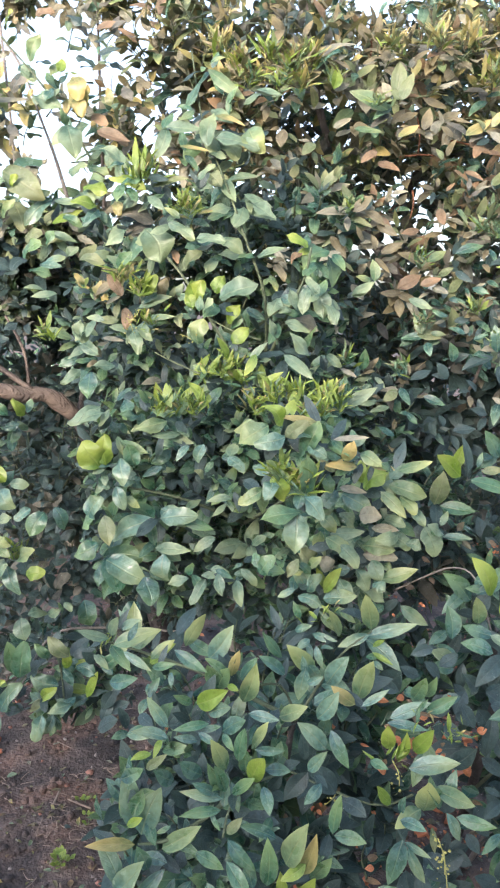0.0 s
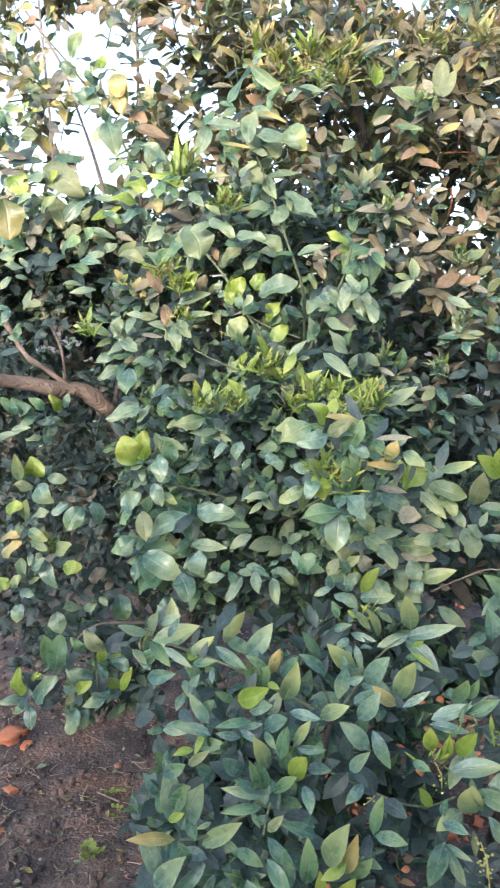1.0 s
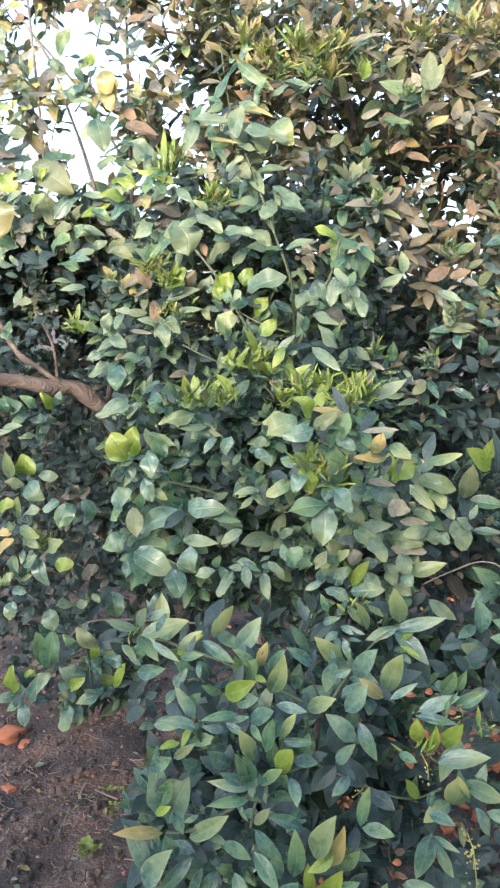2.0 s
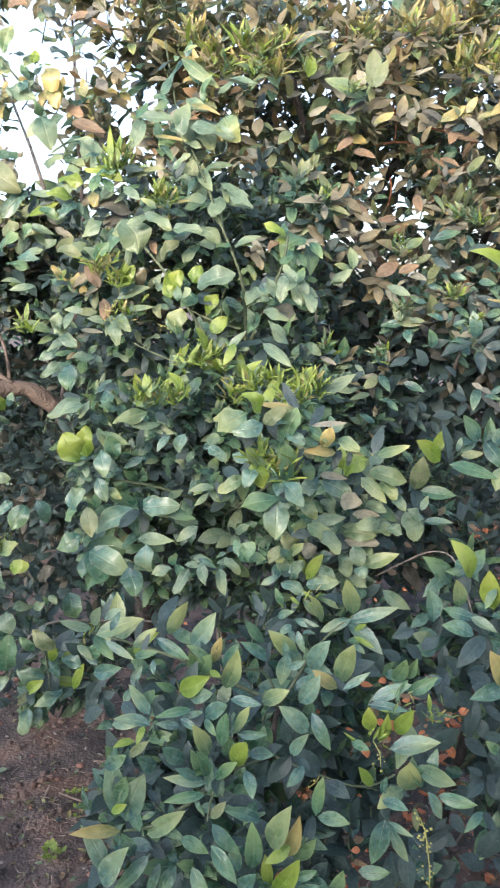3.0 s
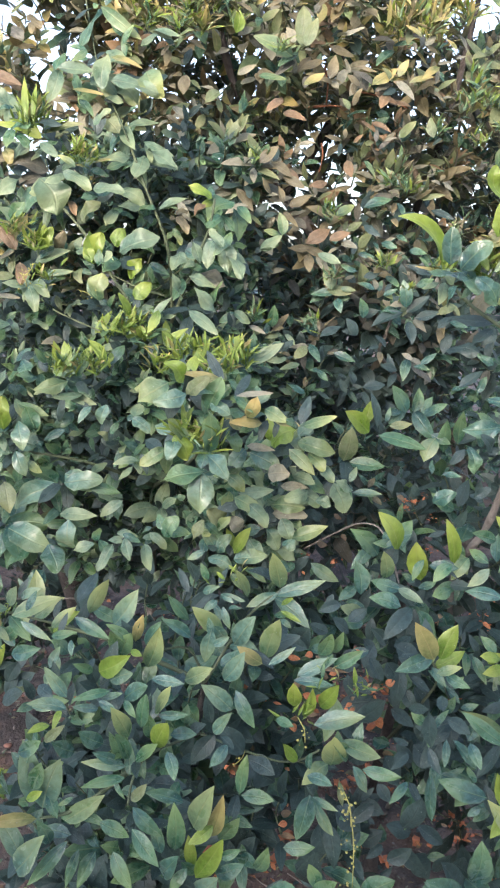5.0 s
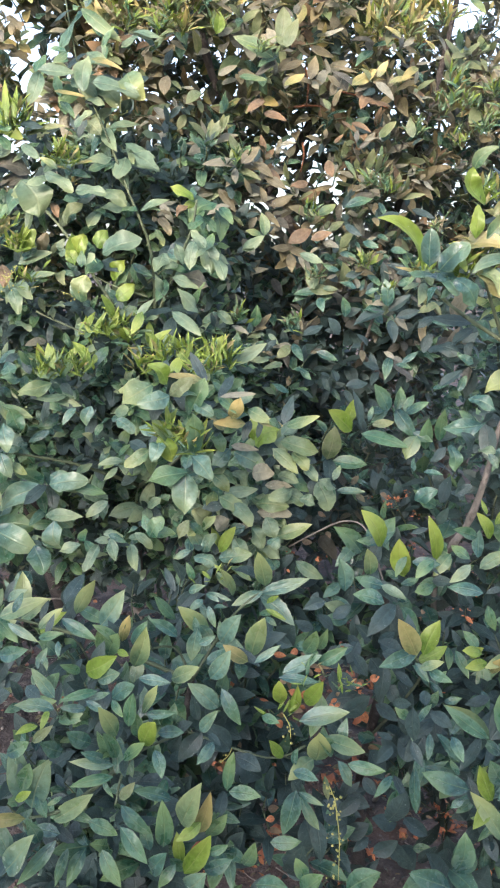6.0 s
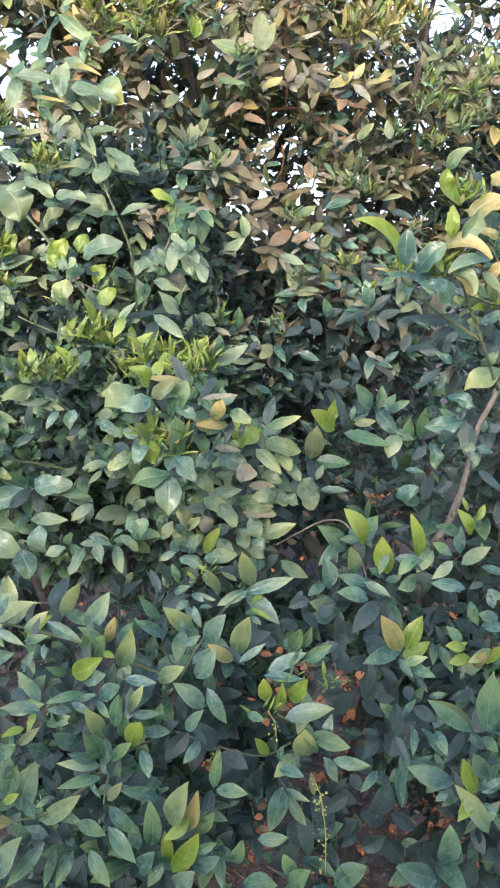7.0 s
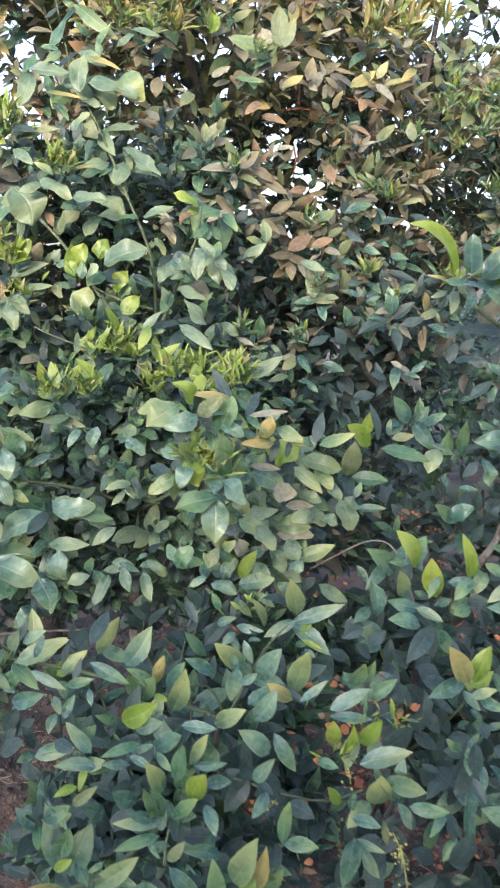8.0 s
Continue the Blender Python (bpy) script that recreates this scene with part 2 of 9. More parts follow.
FLAT = [leaf_grid(7, 0.45, random.Random(i).uniform(0.12, 0.5), random.Random(i + 9).uniform(-0.02, 0.11), random.Random(i + 5).uniform(0.01, 0.06), random.Random(i + 7).uniform(-0.5, 0.25), random.Random(i + 3).uniform(-0.5, 0.5), i) for i in range(9)]
CURLED = [leaf_grid(10, 0.45, random.Random(i).uniform(0.1, 0.5), random.Random(i + 2).uniform(0.02, 0.14), random.Random(i + 4).uniform(0.10, 0.24), random.Random(i + 6).uniform(-0.55, 0.15), random.Random(i + 8).uniform(-0.8, 0.8), i + 40, cols=7, rounded=random.Random(i + 11).uniform(0.15, 0.75)) for i in range(9)]
WAVY = [leaf_grid(6, 0.45, random.Random(i).uniform(0.1, 0.5), random.Random(i + 3).uniform(0.0, 0.2), random.Random(i + 6).uniform(0.06, 0.18), random.Random(i + 1).uniform(-0.8, 0.2), random.Random(i + 2).uniform(-0.8, 0.8), i + 120, cols=3, rounded=random.Random(i).uniform(0.0, 0.55)) for i in range(8)]
SMALL = [leaf_grid(6, 0.45, random.Random(i).uniform(0.15, 0.6), random.Random(i + 3).uniform(-0.02, 0.13), random.Random(i + 6).uniform(0.01, 0.08), random.Random(i + 1).uniform(-0.6, 0.3), random.Random(i + 2).uniform(-0.6, 0.6), i + 80, cols=3) for i in range(8)]
LEAF_MESH = {}


def leaf_data(code, i, curled):
    key = (code, i, curled)
    if key not in LEAF_MESH:
        LEAF_MESH[key] = leaf_mesh("leaf", [LEAF[code]], (CURLED if curled else FLAT)[i])
    return LEAF_MESH[key]


# ---- builders ----
def part(name, bm, mat, parent, label=""):
    me = bpy.data.meshes.new(name)
    bm.to_mesh(me)
    bm.free()
    me.materials.append(mat)
    me.shade_smooth()
    ob = new(name, me)
    if parent is not None:
        ob.parent = parent
        ob.matrix_parent_inverse = Matrix.Translation(-parent.location)
    return tagged(ob, label)


def add_tube(bm, pts, r0, r1, sides=7, wobble=0.0):
    """A tapered, slightly knotted round stem along pts."""
    pts = [Vector(p) for p in pts]
    fine = []
    for i in range(len(pts) - 1):
        a, b = pts[max(0, i - 1)], pts[i]
        c, d = pts[i + 1], pts[min(len(pts) - 1, i + 2)]
        for k in range(4):
            t = k / 4
            fine.append(0.5 * ((2 * b) + (c - a) * t + (2 * a - 5 * b + 4 * c - d) * t * t + (3 * b - a - 3 * c + d) * t ** 3))
    fine.append(pts[-1])
    rings = []
    for i, p in enumerate(fine):
        t = i / (len(fine) - 1)
        d = (fine[min(i + 1, len(fine) - 1)] - fine[max(i - 1, 0)]).normalized()
        x = d.cross(Vector((0.3, 0.9, 0.31))).normalized()
        y = d.cross(x)
        r = (r0 + (r1 - r0) * t) * (1 + wobble * noise.noise(p * 23))
        rings.append([bm.verts.new(p + (x * math.cos(a) + y * math.sin(a)) * r) for a in (6.2832 * k / sides for k in range(sides))])
    for a, b in zip(rings, rings[1:]):
        for k in range(sides):
            bm.faces.new((a[k], a[(k + 1) % sides], b[(k + 1) % sides], b[k]))
    bm.faces.new(rings[-1])
    bm.faces.new(rings[0][::-1])


def stem(name, pts, r0, r1, mat, parent, label="", sides=9, wobble=0.5):
    bm = bmesh.new()
    add_tube(bm, pts, r0, r1, sides, wobble)
    return part(name, bm, mat, parent, label)


def tree(name, x, y, label, category="tree"):
    ob = new(name)
    ob.location = (x, y, 0)
    ob.empty_display_size = 0.1
    return tagged(ob, label, category)


COUNT = {}


def leaf_frame(base, tip, lean, rng):
    """Rotation whose y runs from base to tip and whose z faces up and outwards."""
    y = (tip - base).normalized()
    z = lean - y * lean.dot(y)
    if z.length < 1e-4:
        z = y.orthogonal()
    z.normalize()
    x = y.cross(z)
    return Matrix((x, y, z)).transposed()


def leaf(owner, code, bx, by, bz, tx, ty, tz, width):
    """One leaf of its own from base to tip; width is its share of the length."""
    i = COUNT[owner.name] = COUNT.get(owner.name, 0) + 1
    rng = random.Random(owner.name + str(i))
    base, tip = Vector((bx, by, bz)), Vector((tx, ty, tz))
    lean = Vector((rng.uniform(-0.35, 0.35), -0.75 + rng.uniform(-0.15, 0.15), 0.62 + rng.uniform(-0.25, 0.25)))
    curled = width >= 0.42 and owner.name.split(".")[0] in CURLY
    BASES.setdefault(owner, []).append((base, tip, lean, code, width))
    ob = new("leaf", leaf_data(code, rng.randrange(9), curled))
    size = (tip - base).length
    m = leaf_frame(base, tip, lean, rng).to_4x4()
    m.translation = base
    ob.parent = owner
    ob.matrix_parent_inverse = Matrix.Translation(-owner.location)
    k = size * width / 0.45 * 1.0
    ob.matrix_basis = m @ Matrix.Diagonal((k, size, 0.5 * (k + size), 1))
    return ob


def bent_leaf(owner, code, a, b, c, width):
    """A young leaf that bends from its base a over b down to its tip c."""
    a, b, c = Vector(a), Vector(b), Vector(c)
    verts, uvs, faces, rows, cols = [], [], [], 12, 5
    for r in range(rows + 1):
        v = r / rows
        p = a * (1 - v) ** 2 + b * 2 * v * (1 - v) + c * v * v
        d = ((b - a) * (1 - v) + (c - b) * v).normalized()
        side = d.cross(Vector((0.1, -0.8, 0.5))).normalized()
        up = side.cross(d)
        w = width * max(0.02, math.sin(math.pi * (0.04 + 0.94 * v ** 0.85)) ** 0.8)
        for k in range(cols):
            q = k / (cols - 1) * 2 - 1
            verts.append(p + side * q * w * 0.5 + up * (abs(q) ** 1.5 * w * 0.22 + 0.05 * width * math.sin(9 * v + q)))
            uvs.append(((q + 1) / 2, v))
    for r in range(rows):
        for k in range(cols - 1):
            i = r * cols + k
            faces.append((i, i + 1, i + 1 + cols, i + cols))
    ob = new("leaf", leaf_mesh("leaf", [LEAF[code]], (np.array([tuple(p) for p in verts]), np.array(uvs), faces)))
    ob.parent = owner
    ob.matrix_parent_inverse = Matrix.Translation(-owner.location)


CURLY = ("lemon_tree", "citrus_tree")
BASES = {}


def joined_leaves(name, label, owner, leaves):
    """One mesh out of many small leaves: (base, tip, lean, code, width)."""
    rng = random.Random(len(leaves))
    codes = sorted({q[3] for q in leaves})
    V, U, F, MI, n_v = [], [], [], [], 0
    shapes = WAVY if owner.name.split(".")[0] in CURLY and name == "foliage" else SMALL
    for base, tip, lean, code, w in leaves:
        g, uv, f = shapes[rng.randrange(len(shapes))]
        m = np.array(leaf_frame(base, tip, lean, rng))
        L = (tip - base).length
        k = L * w / 0.45
        V.append((g * (k, L, 0.5 * (k + L))) @ m.T + np.array(base))
        U.append(uv)
        F += [tuple(i + n_v for i in q) for q in f]
        MI += [codes.index(code)] * len(f)
        n_v += len(g)
    me = bpy.data.meshes.new(name)
    me.from_pydata(np.concatenate(V).tolist(), [], F)
    layer = me.uv_layers.new(name="UVMap")
    idx = np.empty(len(me.loops), dtype=np.int32)
    me.loops.foreach_get("vertex_index", idx)
    layer.data.foreach_set("uv", np.concatenate(U)[idx].astype(np.float32).ravel())
    for code in codes:
        me.materials.append(LEAF[code])
    me.polygons.foreach_set("material_index", np.array(MI, dtype=np.int32))
    me.shade_smooth()
    ob = new(name, me)
    ob.parent = owner
    ob.matrix_parent_inverse = Matrix.Translation(-owner.location)
    return tagged(ob, label, kind="stuff")


def mates(owner, seed, palette, each=2, gap=None):
    """Smaller leaves of the same shoots, set a little behind each single outer leaf."""
    rng = random.Random(seed)
    out = []
    for base, tip, lean, code, width in BASES[owner]:
        if code in "oO":
            continue
        d = tip - base
        for _ in range(each):
            turn = rng.choice((-1, 1)) * rng.uniform(0.6, 2.3)
            way = Matrix.Rotation(turn, 3, lean.normalized()) @ d
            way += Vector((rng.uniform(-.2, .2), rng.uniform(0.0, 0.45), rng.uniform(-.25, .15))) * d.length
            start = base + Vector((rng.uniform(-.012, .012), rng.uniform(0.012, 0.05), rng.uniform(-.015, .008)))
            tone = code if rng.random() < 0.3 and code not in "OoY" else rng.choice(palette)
            if gap and (gap(start) or gap(start + way * 0.6)):
                continue
            out.append((start, start + way.normalized() * max(0.03, d.length * rng.uniform(0.6, 1.0)), lean + Vector((rng.uniform(-.4, .4), rng.uniform(-.3, .3), rng.uniform(-.2, .4))), tone, min(0.6, max(0.34, width)) * rng.uniform(0.85, 1.1)))
    joined_leaves("foliage", "smaller leaves of the outer shoots", owner, out)


def tuft(owner, x, y, z, code="l", n=34, size=0.038):
    """A loose flush of narrow young leaves, some upright and some spreading."""
    rng = random.Random(int(x * 1000) * 7 + int(z * 1000))
    out = []
    for k in range(n):
        a = k * 2.4 + rng.uniform(-.6, .6)
        c = Vector((x, y, z)) + Vector((rng.gauss(0, 0.011), rng.gauss(0, 0.008), rng.gauss(-0.006, 0.009)))
        d = Vector((math.cos(a) * 0.6 + rng.uniform(-.4, .4), math.sin(a) * 0.5 - 0.2, rng.uniform(0.05, 1.25))).normalized()
        out.append((c, c + d * size * rng.uniform(0.4, 1.15), Vector((-math.cos(a) + rng.uniform(-.5, .5), -math.sin(a) - 0.6, 0.7)), rng.choice((code, code, code, "l", "l", "Y", "m") if code == "l" else ("Y", "Y", "y", "l", "b") if code == "Y" else (code, "m", "l", "b", "y")), rng.uniform(0.10, 0.27)))
    joined_leaves("young_flush", "tuft of narrow lime-green young leaves", owner, out)


BITS = {}


def scraps(owner, x, y, z, spread, seed):
    """Crumpled, torn bits of dry leaf caught between the twigs, gathered per bush."""
    rng = random.Random(seed)
    if owner not in BITS:
        BITS[owner] = bmesh.new()
    bm = BITS[owner]
    for _ in range(rng.randint(4, 7)):
        c = Vector((x, y, z)) + Vector((rng.gauss(0, spread * 0.9), rng.gauss(0.02, spread), rng.gauss(0, spread * 0.6)))
        r = 0.0015 + 0.0032 * rng.random() ** 2
        turn = Euler((rng.uniform(-0.9, 0.9), rng.uniform(-0.6, 0.6), rng.uniform(0, 6.28))).to_matrix()
        k = rng.randint(5, 8)
        hub = bm.verts.new(c + turn @ Vector((0, 0, rng.uniform(-0.6, 0.6) * r)))
        rim = []
        for i in range(k):
            a = 6.2832 * i / k
            q = r * rng.uniform(0.4, 1.3)
            rim.append(bm.verts.new(c + turn @ Vector((math.cos(a) * q * 1.3, math.sin(a) * q, rng.uniform(-0.6, 0.6) * r))))
        for i in range(k):
            bm.faces.new((hub, rim[i], rim[(i + 1) % k]))


def finish_scraps():
    for owner, bm in BITS.items():
        ob = tagged(part("dry_leaf", bm, DRY, owner, "torn bright orange dry leaf scraps"), kind="stuff")
        ob.data.shade_flat()


def buds(owner, x0, y0, z0, x1, y1, z1, count, seed):
    """Small round yellow-green buds along a thin stalk."""
    rng = random.Random(seed)
    a, b = Vector((x0, y0, z0)), Vector((x1, y1, z1))
    bm = bmesh.new()
    add_tube(bm, (a, a.lerp(b, 0.5) + Vector((0.004, 0, 0)), b), 0.0009, 0.0006, 4)
    for _ in range(count):
        c = a.lerp(b, rng.random()) + Vector((rng.gauss(0, 0.006), rng.gauss(0, 0.005), rng.gauss(0, 0.005)))
        bmesh.ops.create_icosphere(bm, subdivisions=1, radius=rng.uniform(0.0011, 0.0024), matrix=Matrix.Translation(c))
    tagged(part("flower_stalk", bm, BUD, owner, "stalk of small yellow-green buds"), kind="stuff")


def shoot_leaves(rng, pos, axis, n, size, spread=1.0):
    """Leaves in a spiral round a shoot's end: (base, tip, lean)."""
    side = axis.orthogonal().normalized()
    other = axis.cross(side)
    a0 = rng.uniform(0, 6.28)
    out = []
    for k in range(n):
        a = a0 + k * 2.4 + rng.uniform(-0.35, 0.35)
        f = k / max(1, n - 1)
        base = pos - axis * (1 - f) * 0.10 * size / 0.075
        open_ = (1.45 - 1.0 * f ** 1.4 + rng.uniform(-0.3, 0.3)) * spread
        radial = side * math.cos(a) + other * math.sin(a)
        d = (axis * math.cos(open_) + radial * math.sin(open_)).normalized()
        d.z -= rng.uniform(0.0, 0.35) * (1 - f)
        d.normalize()
        length = size * (1.0 - 0.35 * f) * rng.uniform(0.75, 1.2)
        lean = (axis * 0.8 + Vector((0, -0.25, 0.55)) - radial * 0.3 + Vector((rng.uniform(-0.3, 0.3), rng.uniform(-0.3, 0.3), rng.uniform(-0.3, 0.3))))
        out.append((base, base + d * length, lean))
    return out


def crown(owner, name, label, blobs, palette, size, seed, front_y, single=0, width=0.44, gap=None):
    """Fills a tree's crown with leafy shoots on uneven rounded masses. The nearest leaves become leaves of their own, the rest one part."""
    rng = random.Random(seed)
    codes = sorted(set(palette))
    shapes = WAVY if owner.name.split(".")[0] in CURLY else SMALL
    V, U, F, MI, n_v = [], [], [], [], 0
    twigs = bmesh.new()
    near = []
    for cx, cy, cz, rx, ry, rz, count in blobs:
        c = Vector((cx, cy, cz))
        for _ in range(count):
            while True:
                d = Vector((rng.gauss(0, 1), rng.gauss(-0.25, 1), rng.gauss(0.15, 1))).normalized()
                r = 1.0 - abs(rng.gauss(0, 0.22))
                pos = c + Vector((d.x * rx, d.y * ry, d.z * rz)) * r
                lump = noise.noise(pos * 5.5 + Vector((seed, 0, 0)))
                if lump > -0.28 and pos.z > 0.06:
                    break
            if gap and gap(pos):
                continue
            axis = (Vector((d.x / rx, d.y / ry, d.z / rz)).normalized() * 0.8 + Vector((0, -0.15, 0.55)) + Vector((rng.uniform(-.4, .4), rng.uniform(-.4, .4), rng.uniform(-.3, .3)))).normalized()
            s = size * rng.uniform(0.8, 1.2)
            tone = rng.choice(palette)
            leaves = shoot_leaves(rng, pos, axis, rng.randint(6, 10), s)
            back = pos - axis * rng.uniform(0.07, 0.12) - Vector((d.x * rx, d.y * ry, d.z * rz)) * 0.05
            add_tube(twigs, (back, back.lerp(pos, 0.5) + Vector((rng.uniform(-.015, .015), 0, rng.uniform(-.015, .01))), pos), 0.0026, 0.0012, 4)
            for base, tip, lean in leaves:
                code = tone if rng.random() < 0.6 else rng.choice(palette)
                w = width * rng.uniform(0.8, 1.25)
                if pos.y < front_y and len(near) < single:
                    near.append((base, tip, lean, code, w))
                    continue
                g, uv, f = shapes[rng.randrange(len(shapes))]
                m = np.array(leaf_frame(base, tip, lean, rng))
                L = (tip - base).length
                k = L * w / 0.45
                V.append((g * (k, L, 0.5 * (k + L))) @ m.T + np.array(base))
                U.append(uv)
                F += [tuple(i + n_v for i in q) for q in f]
                MI += [codes.index(code)] * len(f)
                n_v += len(g)
    if V:
        me = bpy.data.meshes.new(name)
        me.from_pydata(np.concatenate(V).tolist(), [], F)
        uv = np.concatenate(U)
        layer = me.uv_layers.new(name="UVMap")
        idx = np.empty(len(me.loops), dtype=np.int32)
        me.loops.foreach_get("vertex_index", idx)
        layer.data.foreach_set("uv", uv[idx].astype(np.float32).ravel())
        for code in codes:
            me.materials.append(LEAF[code])
        me.polygons.foreach_set("material_index", np.array(MI, dtype=np.int32))
        me.shade_smooth()
        ob = new(name, me)
        ob.parent = owner
        ob.matrix_parent_inverse = Matrix.Translation(-owner.location)
        tagged(ob, label, kind="stuff")
    tagged(part("twig", twigs, GREEN_STEM, owner, "thin green twigs"), kind="stuff")
    for base, tip, lean, code, w in near:
        ob = new("leaf", leaf_data(code, rng.randrange(9), owner.name.split(".")[0] in CURLY))
        m = leaf_frame(base, tip, lean, rng).to_4x4()
        m.translation = base
        L = (tip - base).length
        ob.parent = owner
        ob.matrix_parent_inverse = Matrix.Translation(-owner.location)
        ob.matrix_basis = m @ Matrix.Diagonal((L * w / 0.45, L, L, 1))


# ---- ground: one sheet to the horizon ----
def ground_sheet():
    near_x, near_y = np.arange(-1.6, 2.4, 0.04), np.arange(0.2, 4.6, 0.04)
    far = np.array([3, 5, 9, 16, 30, 60, 130, 300.0])
    xs = np.concatenate([-far[::-1], near_x, far])
    ys = np.concatenate([-far[::-1], near_y, far + 2.5])
    verts = []
    for y in ys:
        for x in xs:
            z = 0.0
            if -1.6 <= x <= 2.4 and 0.2 <= y <= 4.6:
                z = 0.03 * noise.noise(Vector((x * 1.7, y * 1.7, 0))) + 0.024 * noise.noise(Vector((x * 6, y * 6, 3))) + 0.012 * noise.noise(Vector((x * 17, y * 17, 5)))
            verts.append((float(x), float(y), z))
    nx = len(xs)
    faces = [(j * nx + i, j * nx + i + 1, (j + 1) * nx + i + 1, (j + 1) * nx + i) for j in range(len(ys) - 1) for i in range(nx - 1)]
    me = bpy.data.meshes.new("ground")
    me.from_pydata(verts, [], faces)
    me.materials.append(SOIL)
    me.shade_smooth()
    tagged(new("ground", me), "dark brown crumbly bare garden soil with clods", "ground", kind="structure")


def ground_z(x, y):
    return 0.03 * noise.noise(Vector((x * 1.7, y * 1.7, 0))) + 0.024 * noise.noise(Vector((x * 6, y * 6, 3))) + 0.012 * noise.noise(Vector((x * 17, y * 17, 5)))


ground_sheet()


# ---- plain unseen wall added behind the camera: closes the place, shades low leaves ----
def garden_wall():
    m, n, l, bsdf = material("grey plaster")
    tc = n.new("ShaderNodeTexCoord")
    f, g = noise_tex(n, l, tc.outputs["Object"], 1.5, 5), noise_tex(n, l, tc.outputs["Object"], 60, 3)
    col = mix_colour(n, l, f, (0.20, 0.19, 0.17), (0.34, 0.32, 0.29))
    l.new(mix_colour(n, l, math_node(n, l, "MULTIPLY", g, 0.3), col, (0.15, 0.14, 0.13)), bsdf.inputs["Base Color"])
    bsdf.inputs["Roughness"].default_value = 0.9
    bm = bmesh.new()
    bmesh.ops.create_cube(bm, size=1, matrix=Matrix.Translation((0, -6.0, WALL_TOP / 2 - 0.05)) @ Matrix.Diagonal((30, 0.22, WALL_TOP + 0.1, 1)))
    bmesh.ops.bevel(bm, geom=bm.edges[:], offset=0.012, segments=2, affect="EDGES")
    tagged(part("wall_south", bm, m, None), "plain grey plastered wall added unseen to shade the low leaves", "wall", kind="structure")


# height sets how far up the leaves the added wall's shade reaches
WALL_TOP = 3.6
garden_wall()

# ---- trees ----
front = tree("citrus_bush", 0.06, 1.50, "low dark-green citrus bush with pointed glossy leaves", "bush")
right = tree("citrus_bush", 0.503, 1.643, "spreading green citrus bush with lime shoot tips", "bush")
lemon = tree("lemon_tree", -0.02, 2.2, "leafy lemon tree with pale curled dusty leaves")
side = tree("citrus_tree", -0.20, 2.38, "straggly citrus tree with curled leaves and bare limb")
bronze = tree("orange_tree", 0.95, 2.92, "tall orange tree with bronze and dusty leaves")
sprout = tree("citrus_tree", 0.62, 1.98, "citrus trunk with pale yellow-green water sprout")

# trunks and limbs
stem("trunk", ((0.620, 1.980, -0.040), (0.711, 1.735, 0.512), (0.666, 1.651, 0.743), (0.629, 1.552, 0.900), (0.599, 1.404, 1.006), (0.620, 1.382, 1.058), (0.632, 1.362, 1.116), (0.643, 1.346, 1.189), (0.655, 1.340, 1.258), (0.684, 1.331, 1.327), (0.729, 1.355, 1.454)), 0.0080, 0.0050, GREY_BARK, sprout, "smooth grey-brown trunk")
stem("shoot_stem", ((0.685, 1.330, 1.324), (0.625, 1.277, 1.422), (0.560, 1.229, 1.539), (0.541, 1.207, 1.608), (0.544, 1.220, 1.669)), 0.0035, 0.0020, GREEN_STEM, sprout)
stem("shoot_stem", ((0.625, 1.277, 1.422), (0.544, 1.312, 1.481), (0.501, 1.329, 1.530)), 0.0040, 0.0020, GREEN_STEM, sprout)
stem("trunk", ((-0.200, 2.380, -0.040), (-0.307, 2.188, 0.790), (-0.404, 2.185, 1.050), (-0.479, 2.127, 1.258)), 0.0300, 0.0240, DARK_BARK, side, "dark bark trunk")
stem("limb", ((-0.479, 2.127, 1.258), (-0.548, 2.090, 1.325), (-0.610, 2.061, 1.331), (-0.688, 2.015, 1.354), (-0.831, 1.994, 1.366)), 0.0225, 0.0190, BARK, side, "peeling brown bare limb")
stem("limb", ((-0.588, 2.064, 1.343), (-0.650, 2.070, 1.388), (-0.713, 2.102, 1.424), (-0.792, 2.164, 1.522)), 0.0100, 0.0060, BARK, side)
stem("limb", ((-0.598, 2.074, 1.350), (-0.602, 2.084, 1.403), (-0.623, 2.112, 1.463), (-0.681, 2.171, 1.539)), 0.0060, 0.0030, BARK, side)
stem("limb", ((-0.479, 2.127, 1.258), (-0.465, 2.199, 1.396), (-0.425, 2.304, 1.702), (-0.440, 2.397, 2.115), (-0.446, 2.439, 2.345), (-0.464, 2.511, 2.588)), 0.0080, 0.0030, DARK_BARK, side)
stem("twig", ((-0.520, 2.283, 1.867), (-0.559, 2.314, 1.988), (-0.598, 2.331, 2.092), (-0.654, 2.347, 2.242), (-0.754, 2.370, 2.385)), 0.0050, 0.0030, GREY_BARK, side)
stem("twig", ((-0.667, 2.291, 1.938), (-0.682, 2.320, 2.098), (-0.700, 2.348, 2.258), (-0.722, 2.383, 2.449)), 0.0050, 0.0030, GREY_BARK, side)
stem("twig", ((-0.376, 2.104, 1.879), (-0.473, 2.083, 2.043), (-0.535, 2.050, 2.129), (-0.621, 2.065, 2.227)), 0.0040, 0.0020, GREEN_STEM, side)
stem("trunk", ((-0.020, 2.200, -0.040), (-0.044, 2.036, 0.655), (-0.020, 2.049, 0.980), (0.036, 1.942, 1.420)), 0.0180, 0.0090, GREY_BARK, lemon, "grey lemon trunk")
